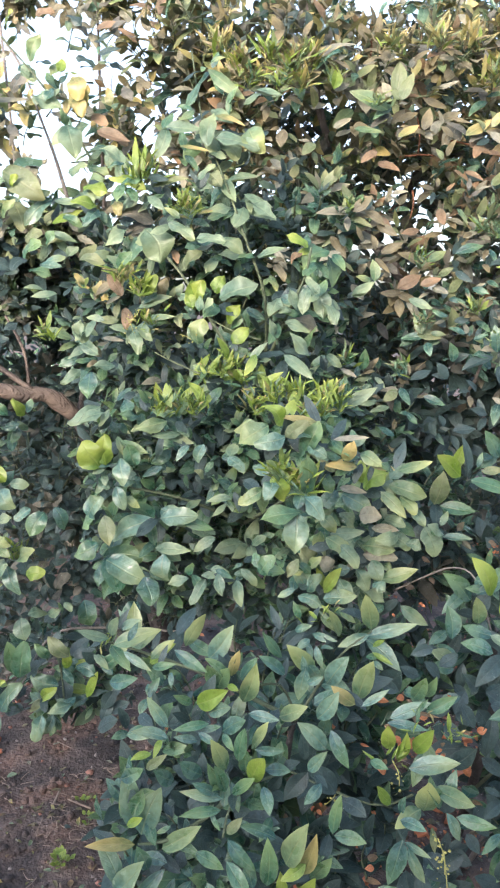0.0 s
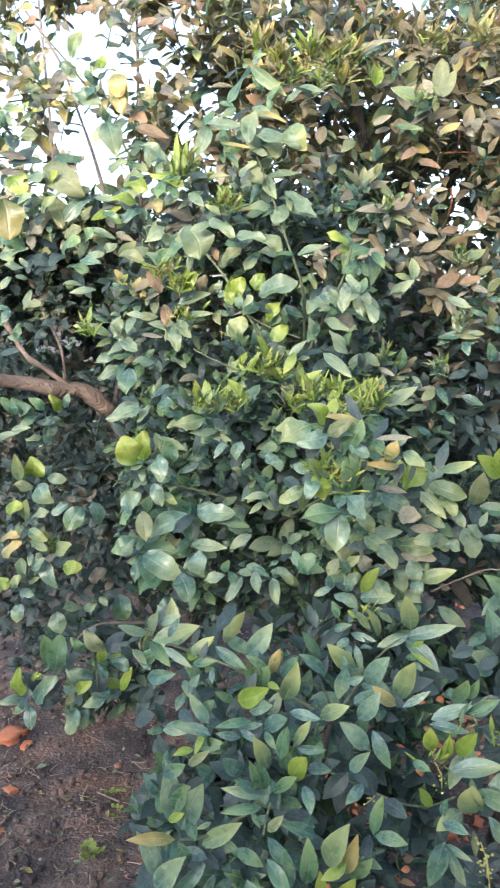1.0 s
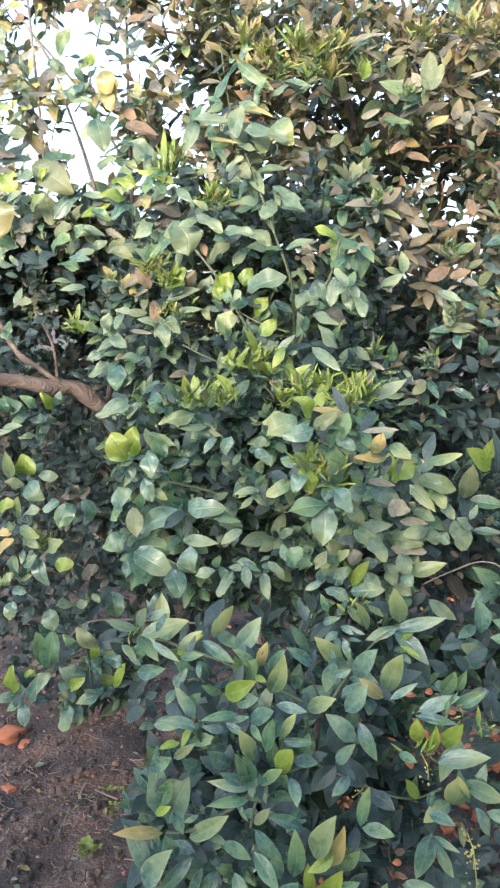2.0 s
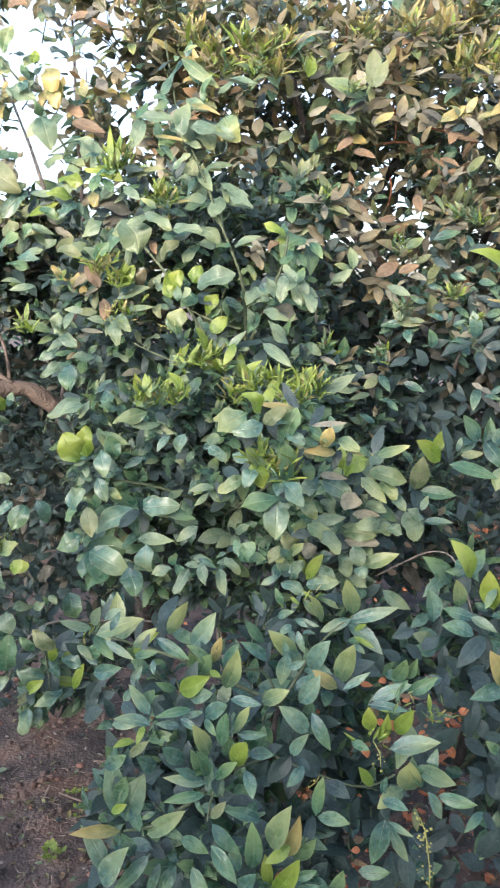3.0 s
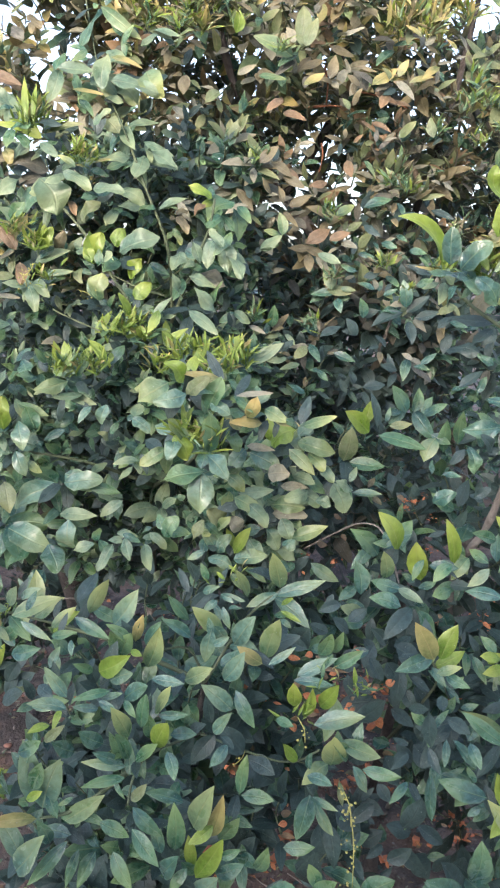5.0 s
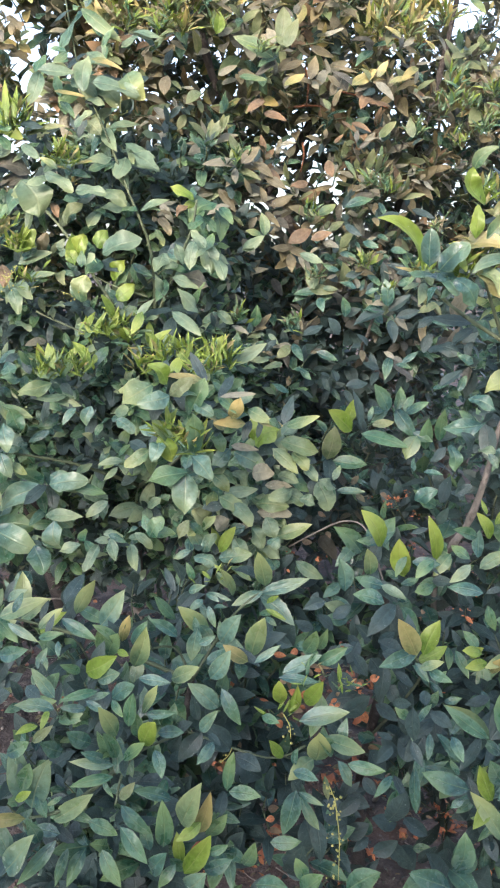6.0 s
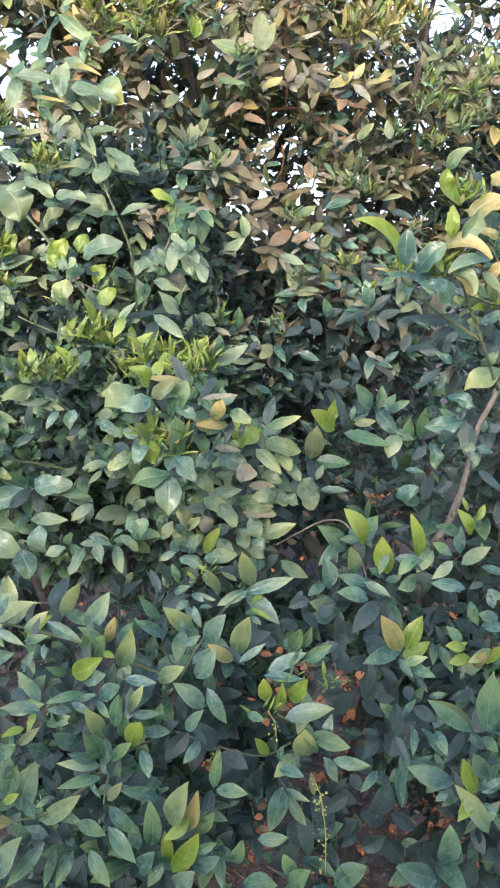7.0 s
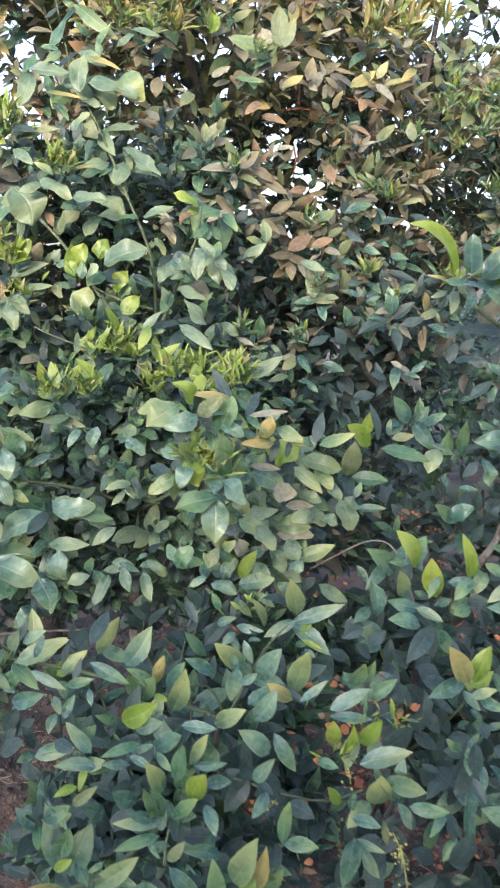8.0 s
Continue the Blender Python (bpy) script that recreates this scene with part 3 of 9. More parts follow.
stem("shoot_stem", ((0.036, 1.803, 1.429), (0.033, 1.748, 1.583), (-0.008, 1.736, 1.704), (-0.060, 1.766, 1.850), (-0.102, 1.806, 1.952), (-0.131, 1.860, 2.130)), 0.0036, 0.0015, GREEN_STEM, lemon)
stem("shoot_stem", ((-0.016, 1.718, 1.411), (-0.048, 1.657, 1.476), (-0.131, 1.705, 1.608), (-0.181, 1.739, 1.670)), 0.0045, 0.0030, GREEN_STEM, lemon)
stem("shoot_stem", ((0.035, 1.757, 1.432), (0.087, 1.703, 1.558), (0.119, 1.696, 1.629), (0.132, 1.706, 1.689)), 0.0040, 0.0020, GREEN_STEM, lemon)
stem("twig", ((0.024, 1.656, 1.493), (-0.035, 1.654, 1.512), (-0.082, 1.661, 1.536)), 0.0020, 0.0015, GREEN_STEM, lemon)
stem("twig", ((-0.096, 1.621, 1.420), (-0.167, 1.640, 1.450), (-0.202, 1.645, 1.468)), 0.0020, 0.0015, GREEN_STEM, lemon)
stem("limb", ((-0.013, 1.764, 1.059), (0.063, 1.519, 1.173), (0.088, 1.299, 1.257)), 0.0050, 0.0020, GREEN_STEM, lemon)
stem("limb", ((-0.013, 1.764, 1.059), (-0.147, 1.665, 1.142), (-0.275, 1.632, 1.179)), 0.0050, 0.0020, GREEN_STEM, lemon)
stem("trunk", ((0.060, 1.500, -0.040), (0.055, 1.440, 0.500), (0.068, 1.300, 0.748), (0.080, 1.260, 0.847)), 0.0100, 0.0050, DARK_BARK, front)
stem("limb", ((0.067, 1.209, 0.774), (-0.006, 1.041, 0.857), (-0.030, 0.994, 0.853), (-0.038, 0.971, 0.826)), 0.0022, 0.0016, GREEN_STEM, front)
stem("limb", ((0.068, 1.250, 0.748), (0.191, 1.109, 0.781), (0.230, 0.986, 0.882)), 0.0020, 0.0015, GREEN_STEM, front)
stem("limb", ((0.078, 1.199, 0.875), (0.050, 1.194, 0.941), (-0.015, 1.162, 0.950)), 0.0022, 0.0016, GREEN_STEM, front)
stem("limb", ((0.078, 1.199, 0.875), (0.150, 1.240, 0.966), (0.212, 1.263, 1.006)), 0.0022, 0.0016, GREEN_STEM, front)
stem("limb", ((-0.006, 1.041, 0.857), (-0.104, 0.991, 0.814), (-0.158, 0.975, 0.812)), 0.0040, 0.0020, GREEN_STEM, front)
stem("limb", ((0.078, 1.199, 0.875), (-0.098, 1.266, 0.932), (-0.251, 1.283, 0.978)), 0.0040, 0.0020, GREEN_STEM, front)
stem("trunk", ((0.503, 1.643, -0.040), (0.479, 1.600, 0.313), (0.473, 1.500, 0.533), (0.480, 1.400, 0.800), (0.442, 1.318, 0.964)), 0.0170, 0.0050, DARK_BARK, right, "dark upright trunk")
stem("limb", ((0.445, 1.327, 0.965), (0.425, 1.383, 1.057), (0.387, 1.407, 1.072), (0.339, 1.441, 1.040), (0.289, 1.474, 1.000)), 0.0022, 0.0016, GREY_BARK, right, "thin bare brown twig")
stem("limb", ((0.473, 1.500, 0.533), (0.470, 1.200, 0.840), (0.436, 1.116, 0.935)), 0.0032, 0.0020, GREEN_STEM, right)
stem("trunk", ((0.950, 2.920, -0.040), (1.118, 2.706, 0.317), (1.057, 2.740, 0.975), (0.726, 2.651, 1.401), (0.401, 2.600, 1.778)), 0.0300, 0.0180, GREY_BARK, bronze)
stem("limb", ((0.394, 2.552, 1.774), (0.231, 2.532, 2.114), (0.186, 2.480, 2.325), (0.166, 2.525, 2.559)), 0.0160, 0.0080, DARK_BARK, bronze)
stem("limb", ((0.394, 2.552, 1.774), (0.545, 2.497, 2.023), (0.548, 2.447, 2.254), (0.546, 2.498, 2.520)), 0.0140, 0.0060, DARK_BARK, bronze)
stem("limb", ((0.726, 2.651, 1.401), (0.808, 2.559, 1.682), (0.896, 2.478, 2.019), (0.992, 2.538, 2.363)), 0.0160, 0.0070, DARK_BARK, bronze)
stem("limb", ((1.057, 2.740, 0.975), (0.635, 2.165, 1.282), (0.573, 1.953, 1.382), (0.583, 1.916, 1.441)), 0.0060, 0.0030, GREY_BARK, bronze)
stem("limb", ((-0.134, 1.815, 0.761), (-0.368, 1.766, 0.795), (-0.468, 1.716, 0.797), (-0.516, 1.654, 0.725), (-0.530, 1.628, 0.688)), 0.0034, 0.0022, GREY_BARK, lemon)
stem("twig", ((-0.516, 1.654, 0.725), (-0.569, 1.623, 0.669)), 0.0030, 0.0020, GREEN_STEM, lemon)
stem("twig", ((-0.468, 1.716, 0.797), (-0.435, 1.651, 0.743), (-0.423, 1.622, 0.687)), 0.0030, 0.0020, GREEN_STEM, lemon)

# leafy masses behind the outer leaves
HOLLOWS = (((0.176, 0.860, 1.093), (0.476, 2.874, 0.000)),
           ((0.118, 0.860, 1.063), (0.266, 2.696, 0.000)),
           ((0.158, 0.860, 1.032), (0.372, 2.539, 0.000)),
           ((0.203, 0.860, 1.023), (0.501, 2.493, 0.000)),
           ((0.283, 0.860, 1.001), (0.706, 2.395, 0.000)),
           ((0.269, 0.860, 1.045), (0.722, 2.604, 0.000)),
           ((0.291, 0.860, 1.049), (0.794, 2.622, 0.000)),
           ((0.412, 0.860, 1.124), (1.365, 3.081, 0.000)),
           ((0.416, 0.860, 1.155), (1.486, 3.323, 0.000)),
           ((0.190, 0.860, 1.202), (0.675, 3.764, 0.000)),
           ((0.103, 0.860, 0.948), (0.187, 2.185, 0.000)),
           ((0.064, 0.860, 0.932), (0.085, 2.129, -0.000)),
           ((0.167, 0.860, 0.945), (0.350, 2.175, 0.000)),
           ((0.170, 0.860, 0.850), (0.315, 1.883, 0.000)),
           ((0.154, 0.860, 0.810), (0.268, 1.781, -0.000)),
           ((0.241, 0.860, 0.912), (0.514, 2.065, 0.000)),
           ((0.373, 0.860, 0.834), (0.749, 1.842, 0.000)),
           ((0.394, 0.860, 0.827), (0.788, 1.824, 0.000)),
           ((0.340, 0.860, 0.825), (0.670, 1.819, 0.000)),
           ((0.301, 0.860, 0.795), (0.565, 1.748, 0.000)),
           ((0.463, 0.860, 0.753), (0.853, 1.655, -0.000)),
           ((-0.072, 0.860, 0.809), (-0.204, 1.780, -0.000)),
           ((-0.011, 0.860, 0.820), (-0.080, 1.805, 0.000)),
           ((0.137, 0.860, 0.875), (0.250, 1.951, 0.000)),
           ((-0.064, 0.860, 1.130), (-0.369, 3.123, 0.000)),
           ((0.295, 0.860, 0.894), (0.630, 2.008, 0.000)))


def near_line(p, a, b, r):
    a, b = Vector(a), Vector(b)
    t = max(0.0, min(1.0, (p - a).dot(b - a) / (b - a).length_squared))
    return (p - a.lerp(b, t)).length < r


def hollows(p):
    """Openings between the low shoots, where dry leaves and soil show."""
    return any(near_line(p, a, b, 0.026) for a, b in HOLLOWS)


SKY_LINES = (((-0.24, 2.0, 2.02), (-0.5, 3.3, 2.6), 0.09),
             ((0.40, 2.00, 1.90), (0.66, 3.40, 2.15), 0.052),
             ((0.45, 2.00, 1.75), (0.74, 3.40, 1.90), 0.042),
             ((0.52, 2.00, 1.78), (0.86, 3.40, 1.94), 0.040),
             ((0.68, 2.00, 1.83), (1.13, 3.40, 2.04), 0.038),
             ((0.60, 2.00, 1.82), (1.00, 3.40, 2.02), 0.030),
             ((0.79, 2.00, 2.18), (1.31, 3.40, 2.62), 0.100),
             ((0.27, 2.00, 1.88), (0.44, 3.40, 2.11), 0.030),
             ((0.68, 2.00, 1.94), (1.13, 3.40, 2.21), 0.032),
             ((0.18, 2.00, 1.97), (0.29, 3.40, 2.27), 0.034))


def sky_gaps(p):
    """Thin places in the orange tree's crown, where the sky shows through."""
    ragged = 1.0 + 0.9 * noise.noise(p * 21.0)
    return any(near_line(p, a, b, r * ragged) for a, b, r in SKY_LINES)


VOIDS = (((-0.460, 1.750, 1.286), (-0.704, 2.750, 1.128), 0.050),
         ((-0.451, 1.750, 1.151), (-0.689, 2.750, 0.917), 0.045),
         ((-0.581, 2.000, 1.454), (-0.773, 2.700, 1.417), 0.060),
         ((0.292, 1.950, 1.495), (0.392, 2.750, 1.472), 0.035),
         ((0.356, 1.950, 1.494), (0.483, 2.750, 1.471), 0.030),
         ((0.392, 1.700, 1.229), (0.605, 2.750, 1.029), 0.040),
         ((-0.167, 1.700, 1.141), (-0.246, 2.700, 0.893), 0.030))


def voids(p):
    """Dark open places between the boughs, in front of the deepest leaves."""
    return any(near_line(p, a, b, r) for a, b, r in VOIDS)


# palettes lean on d and k: inner shade is put into the colour
crown(front, "foliage", "dense pointed leaves, inner shade in their dark green", ((0.03, 1.46, 0.60, 0.34, 0.26, 0.36, 150), (0.22, 1.30, 0.40, 0.26, 0.18, 0.26, 36), (-0.10, 1.32, 0.52, 0.20, 0.18, 0.30, 64), (0.28, 1.72, 0.70, 0.22, 0.1, 0.16, 60)), "ggmdddddd", 0.074, 11, 1.26, 70, gap=hollows)
crown(right, "foliage", "dense pointed leaves, inner shade in their dark green", ((0.76, 1.76, 0.72, 0.34, 0.32, 0.42, 180), (0.70, 1.45, 0.50, 0.26, 0.22, 0.34, 80), (1.15, 1.6, 0.8, 0.4, 0.4, 0.6, 110)), "ggdddddddddm", 0.078, 12, 1.5, 110, gap=hollows)
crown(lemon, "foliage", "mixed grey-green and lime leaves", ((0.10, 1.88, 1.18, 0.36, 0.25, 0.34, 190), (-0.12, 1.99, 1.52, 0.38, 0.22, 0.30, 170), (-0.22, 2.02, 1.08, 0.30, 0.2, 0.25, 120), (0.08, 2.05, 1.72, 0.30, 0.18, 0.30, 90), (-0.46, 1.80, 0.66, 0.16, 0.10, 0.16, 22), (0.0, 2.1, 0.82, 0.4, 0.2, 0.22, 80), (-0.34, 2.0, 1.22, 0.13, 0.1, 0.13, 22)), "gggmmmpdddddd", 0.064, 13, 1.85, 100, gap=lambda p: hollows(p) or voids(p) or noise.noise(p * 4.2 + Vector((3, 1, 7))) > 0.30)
# nearly all d and k, so the dark void is painted into the leaves
crown(side, "foliage", "sparse leaves, void's shade put into their colour", ((-0.75, 2.62, 1.45, 0.40, 0.18, 0.40, 100), (-0.62, 2.3, 1.0, 0.30, 0.28, 0.28, 100), (-0.6, 2.45, 0.6, 0.4, 0.3, 0.4, 130), (-1.1, 2.1, 1.2, 0.4, 0.5, 0.7, 120)), "dddddddkk", 0.060, 14, 2.1, 40, gap=lambda p: voids(p) or noise.noise(p * 4.0 + Vector((9, 2, 1))) > 0.22)
crown(side, "foliage", "pale sparse leaves of the thin top", ((-0.66, 2.42, 2.12, 0.40, 0.22, 0.42, 46), (-0.98, 2.5, 2.35, 0.36, 0.3, 0.45, 48), (-0.3, 2.4, 2.3, 0.3, 0.2, 0.35, 34), (-0.62, 2.45, 2.52, 0.42, 0.2, 0.16, 36)), "pqqbbyYYkg", 0.076, 19, 2.3, 60)
crown(side, "foliage", "dense leaves below the thin top, coloured dark as shade", ((-0.72, 2.7, 1.66, 0.46, 0.16, 0.20, 170), (-0.40, 2.5, 1.62, 0.20, 0.12, 0.20, 60), (-1.05, 2.6, 1.75, 0.28, 0.2, 0.24, 70)), "dddgmpk", 0.070, 24, 0, 0)
crown(side, "foliage", "olive and grey leaves at the foot of the thin top", ((-0.72, 2.45, 1.81, 0.34, 0.12, 0.08, 110),), "dddgmnnpqk", 0.066, 25, 0, 0)
crown(bronze, "foliage", "small grey-green and bronze leaves", ((0.55, 2.4, 1.78, 0.5, 0.32, 0.34, 200), (1.15, 2.35, 1.8, 0.25, 0.3, 0.35, 80)), "bbqqnnokkddgg", 0.064, 23, 2.2, 60, gap=lambda p: sky_gaps(p) or voids(p))
crown(bronze, "foliage", "small bronze and olive leaves", ((0.30, 2.4, 2.2, 0.55, 0.38, 0.3, 190), (0.85, 2.4, 2.15, 0.45, 0.38, 0.4, 160), (0.2, 2.55, 2.55, 0.8, 0.5, 0.35, 170), (1.0, 2.7, 2.6, 0.5, 0.5, 0.3, 80), (-0.16, 2.3, 2.1, 0.26, 0.22, 0.4, 120), (-0.15, 2.35, 1.75, 0.3, 0.2, 0.3, 80)), "bbbbqqnnnyYYoggkkd", 0.066, 16, 2.2, 130, gap=lambda p: sky_gaps(p) or voids(p))
# inner crowns whose dark palettes stand for shade between the boughs
crown(bronze, "foliage", "grey-green inner leaves darkened as shade", ((0.55, 2.45, 1.35, 0.55, 0.40, 0.34, 230), (0.55, 2.6, 0.95, 0.6, 0.4, 0.3, 80), (-0.05, 2.7, 1.1, 0.5, 0.35, 0.6, 180), (1.2, 2.5, 1.4, 0.4, 0.5, 0.6, 140), (0.42, 2.0, 0.95, 0.3, 0.14, 0.24, 90)), "kdddddg", 0.07, 17, 0, 0, gap=lambda p: hollows(p) or voids(p))
crown(bronze, "foliage", "grey-brown leaves deep in the high crown, darkened as shade", ((0.55, 2.98, 1.75, 0.85, 0.14, 0.42, 290), (0.55, 3.05, 2.35, 0.95, 0.14, 0.40, 290), (0.45, 2.8, 2.05, 0.6, 0.1, 0.4, 160), (1.22, 2.9, 1.95, 0.36, 0.14, 0.5, 210)), "kkkkgbdd", 0.072, 20, 0, 0, gap=lambda p: sky_gaps(p) or noise.noise(p * 13.0) > 0.31)
# backing added to hold off light from behind, its leaves coloured as shade
crown(bronze, "foliage", "leaves deep in the low crown, coloured dark as shade", ((0.35, 2.98, 1.25, 0.9, 0.14, 0.45, 260), (0.4, 2.98, 0.70, 0.9, 0.14, 0.40, 190)), "kkdddddb", 0.075, 26, 0, 0, gap=hollows)
crown(side, "foliage", "leaves deep in the crown, coloured dark as shade", ((-0.85, 2.95, 1.30, 0.7, 0.14, 0.5, 460), (-0.75, 2.95, 0.6, 0.7, 0.14, 0.5, 220)), "ddddddk", 0.075, 21, 0, 0)
crown(sprout, "foliage", "pale yellow-green leaves", ((0.82, 1.46, 1.52, 0.16, 0.12, 0.16, 26),), "ylgggdpm", 0.075, 18, 1.55, 60)
# shade behind the sprout, given by leaf colour
crown(sprout, "foliage", "leaves behind the sprout, coloured dark as shade", ((0.86, 1.6, 1.2, 0.2, 0.2, 0.25, 45),), "dddddddg", 0.075, 22, 1.55, 30)

# single outer leaves; d marks those with shade put into their colour
leaf(front, "p", -0.243, 1.248, 0.999, -0.293, 1.227, 1.024, 0.30)
leaf(front, "p", -0.242, 1.260, 0.999, -0.225, 1.241, 1.042, 0.40)
leaf(front, "p", -0.279, 1.286, 0.952, -0.252, 1.282, 0.925, 0.40)
leaf(front, "Y", -0.165, 0.989, 0.801, -0.233, 0.965, 0.816, 0.26)
leaf(front, "y", -0.033, 0.987, 0.921, -0.054, 0.962, 0.982, 0.35)
leaf(front, "l", -0.137, 0.980, 0.949, -0.166, 0.972, 0.944, 0.40)
leaf(front, "n", -0.144, 0.968, 0.934, -0.111, 0.948, 0.969, 0.26)
leaf(front, "g", -0.181, 0.979, 0.911, -0.145, 0.956, 0.942, 0.40)
leaf(front, "g", -0.106, 0.977, 0.909, -0.132, 0.954, 0.940, 0.48)
leaf(front, "g", -0.067, 0.975, 0.920, -0.096, 0.950, 0.956, 0.44)
leaf(front, "m", -0.039, 0.986, 0.887, -0.059, 0.973, 0.940, 0.35)
leaf(front, "m", -0.034, 0.981, 0.890, -0.049, 0.960, 0.944, 0.31)
leaf(front, "g", -0.042, 0.973, 0.892, -0.080, 0.956, 0.921, 0.31)
leaf(front, "w", -0.039, 0.987, 0.875, -0.100, 0.979, 0.892, 0.26)
leaf(front, "m", -0.041, 0.987, 0.857, -0.100, 0.967, 0.861, 0.26)
leaf(front, "g", -0.056, 0.988, 0.856, -0.042, 0.978, 0.830, 0.26)
leaf(front, "m", -0.026, 0.970, 0.896, 0.007, 0.946, 0.934, 0.35)
leaf(front, "d", -0.033, 1.047, 0.834, 0.006, 1.034, 0.854, 0.45)
leaf(front, "n", -0.033, 0.970, 0.833, -0.010, 0.964, 0.863, 0.40)
leaf(front, "d", -0.009, 1.043, 0.806, 0.044, 1.035, 0.801, 0.50)
leaf(front, "g", 0.038, 0.991, 0.809, -0.016, 0.973, 0.843, 0.29)
leaf(front, "d", -0.024, 1.033, 0.820, 0.002, 1.013, 0.838, 0.50)
leaf(front, "g", 0.018, 0.977, 0.901, 0.027, 0.949, 0.875, 0.48)
leaf(front, "l", 0.001, 0.990, 0.900, 0.020, 0.974, 0.946, 0.57)
leaf(front, "m", -0.168, 0.983, 0.853, -0.148, 0.963, 0.906, 0.40)
leaf(front, "w", -0.156, 0.987, 0.818, -0.122, 0.958, 0.913, 0.37)
leaf(front, "l", -0.173, 0.969, 0.847, -0.148, 0.958, 0.866, 0.40)
leaf(front, "g", -0.145, 0.982, 0.848, -0.134, 0.973, 0.811, 0.44)
leaf(front, "m", -0.112, 0.982, 0.836, -0.135, 0.979, 0.826, 0.31)
leaf(front, "y", -0.127, 0.988, 0.795, -0.068, 0.972, 0.844, 0.33)
leaf(front, "d", -0.065, 1.026, 0.757, -0.087, 1.006, 0.790, 0.60)
leaf(front, "m", -0.077, 0.967, 0.806, -0.037, 0.961, 0.783, 0.44)
leaf(front, "g", -0.032, 0.974, 0.821, 0.008, 0.970, 0.773, 0.35)
leaf(front, "m", -0.033, 0.958, 0.799, 0.003, 0.932, 0.757, 0.37)
leaf(front, "m", 0.024, 0.978, 0.743, 0.025, 0.978, 0.821, 0.35)
leaf(front, "d", 0.004, 1.031, 0.725, 0.028, 1.031, 0.673, 0.50)
leaf(front, "g", 0.005, 0.956, 0.727, 0.030, 0.929, 0.775, 0.44)
leaf(front, "m", 0.041, 0.957, 0.731, 0.016, 0.948, 0.702, 0.44)
leaf(front, "g", -0.145, 0.967, 0.778, -0.158, 0.955, 0.825, 0.40)
leaf(front, "w", -0.190, 0.953, 0.750, -0.142, 0.923, 0.827, 0.37)
leaf(front, "g", -0.118, 0.948, 0.795, -0.173, 0.935, 0.741, 0.26)
leaf(front, "g", -0.106, 0.963, 0.769, -0.126, 0.951, 0.718, 0.26)
leaf(front, "g", -0.084, 0.968, 0.760, -0.112, 0.961, 0.707, 0.37)
leaf(front, "m", -0.061, 0.968, 0.757, -0.035, 0.942, 0.714, 0.40)
leaf(front, "d", -0.116, 1.034, 0.738, -0.092, 1.007, 0.757, 0.60)
leaf(front, "d", -0.153, 1.029, 0.737, -0.119, 1.004, 0.772, 0.50)
leaf(front, "d", 0.049, 1.047, 0.883, 0.074, 1.032, 0.904, 0.50)
leaf(front, "w", 0.081, 0.979, 0.924, 0.106, 0.958, 0.967, 0.35)
leaf(front, "d", 0.128, 1.038, 0.848, 0.091, 1.035, 0.900, 0.50)
leaf(front, "d", 0.087, 1.046, 0.878, 0.050, 1.038, 0.837, 0.50)
leaf(front, "g", 0.100, 0.980, 0.904, 0.074, 0.956, 0.887, 0.44)
leaf(front, "m", 0.116, 0.972, 0.830, 0.127, 0.971, 0.893, 0.29)
leaf(front, "d", 0.136, 1.031, 0.842, 0.171, 1.013, 0.827, 0.60)
leaf(front, "m", 0.119, 0.977, 0.825, 0.165, 0.969, 0.818, 0.44)
leaf(front, "y", 0.051, 0.979, 0.777, 0.081, 0.951, 0.863, 0.37)
leaf(front, "Y", 0.075, 0.972, 0.766, 0.093, 0.959, 0.842, 0.29)
leaf(front, "m", 0.087, 0.982, 0.751, 0.116, 0.964, 0.800, 0.37)
leaf(front, "l", 0.079, 0.965, 0.789, 0.042, 0.951, 0.773, 0.44)
leaf(front, "l", 0.052, 0.962, 0.709, 0.092, 0.957, 0.773, 0.40)
leaf(front, "m", 0.086, 0.961, 0.740, 0.116, 0.952, 0.758, 0.40)
leaf(front, "g", 0.081, 0.966, 0.708, 0.121, 0.956, 0.731, 0.48)
leaf(front, "w", 0.055, 0.957, 0.688, 0.083, 0.928, 0.737, 0.53)
leaf(front, "m", 0.139, 0.973, 0.704, 0.155, 0.962, 0.750, 0.44)
leaf(front, "m", 0.177, 0.970, 0.741, 0.222, 0.960, 0.746, 0.44)
leaf(front, "g", 0.216, 0.975, 0.820, 0.194, 0.960, 0.759, 0.46)
leaf(front, "w", 0.222, 0.987, 0.807, 0.254, 0.959, 0.802, 0.26)
leaf(front, "w", 0.223, 0.972, 0.809, 0.250, 0.972, 0.752, 0.26)
leaf(front, "m", 0.153, 0.950, 0.690, 0.202, 0.948, 0.677, 0.53)
leaf(front, "m", 0.217, 0.942, 0.681, 0.245, 0.918, 0.724, 0.53)
leaf(front, "d", 0.253, 1.019, 0.736, 0.258, 0.997, 0.673, 0.40)
leaf(front, "d", 0.213, 1.017, 0.641, 0.230, 0.989, 0.713, 0.50)
leaf(front, "n", 0.260, 0.988, 0.830, 0.266, 0.987, 0.788, 0.26)
leaf(front, "g", 0.211, 0.973, 0.852, 0.242, 0.944, 0.855, 0.40)
leaf(front, "l", 0.199, 0.983, 0.869, 0.176, 0.970, 0.907, 0.35)
leaf(front, "y", 0.247, 0.987, 0.856, 0.246, 0.962, 0.918, 0.53)
leaf(front, "m", 0.270, 0.980, 0.868, 0.243, 0.966, 0.907, 0.44)
leaf(front, "w", 0.219, 0.970, 0.933, 0.289, 0.960, 0.947, 0.37)
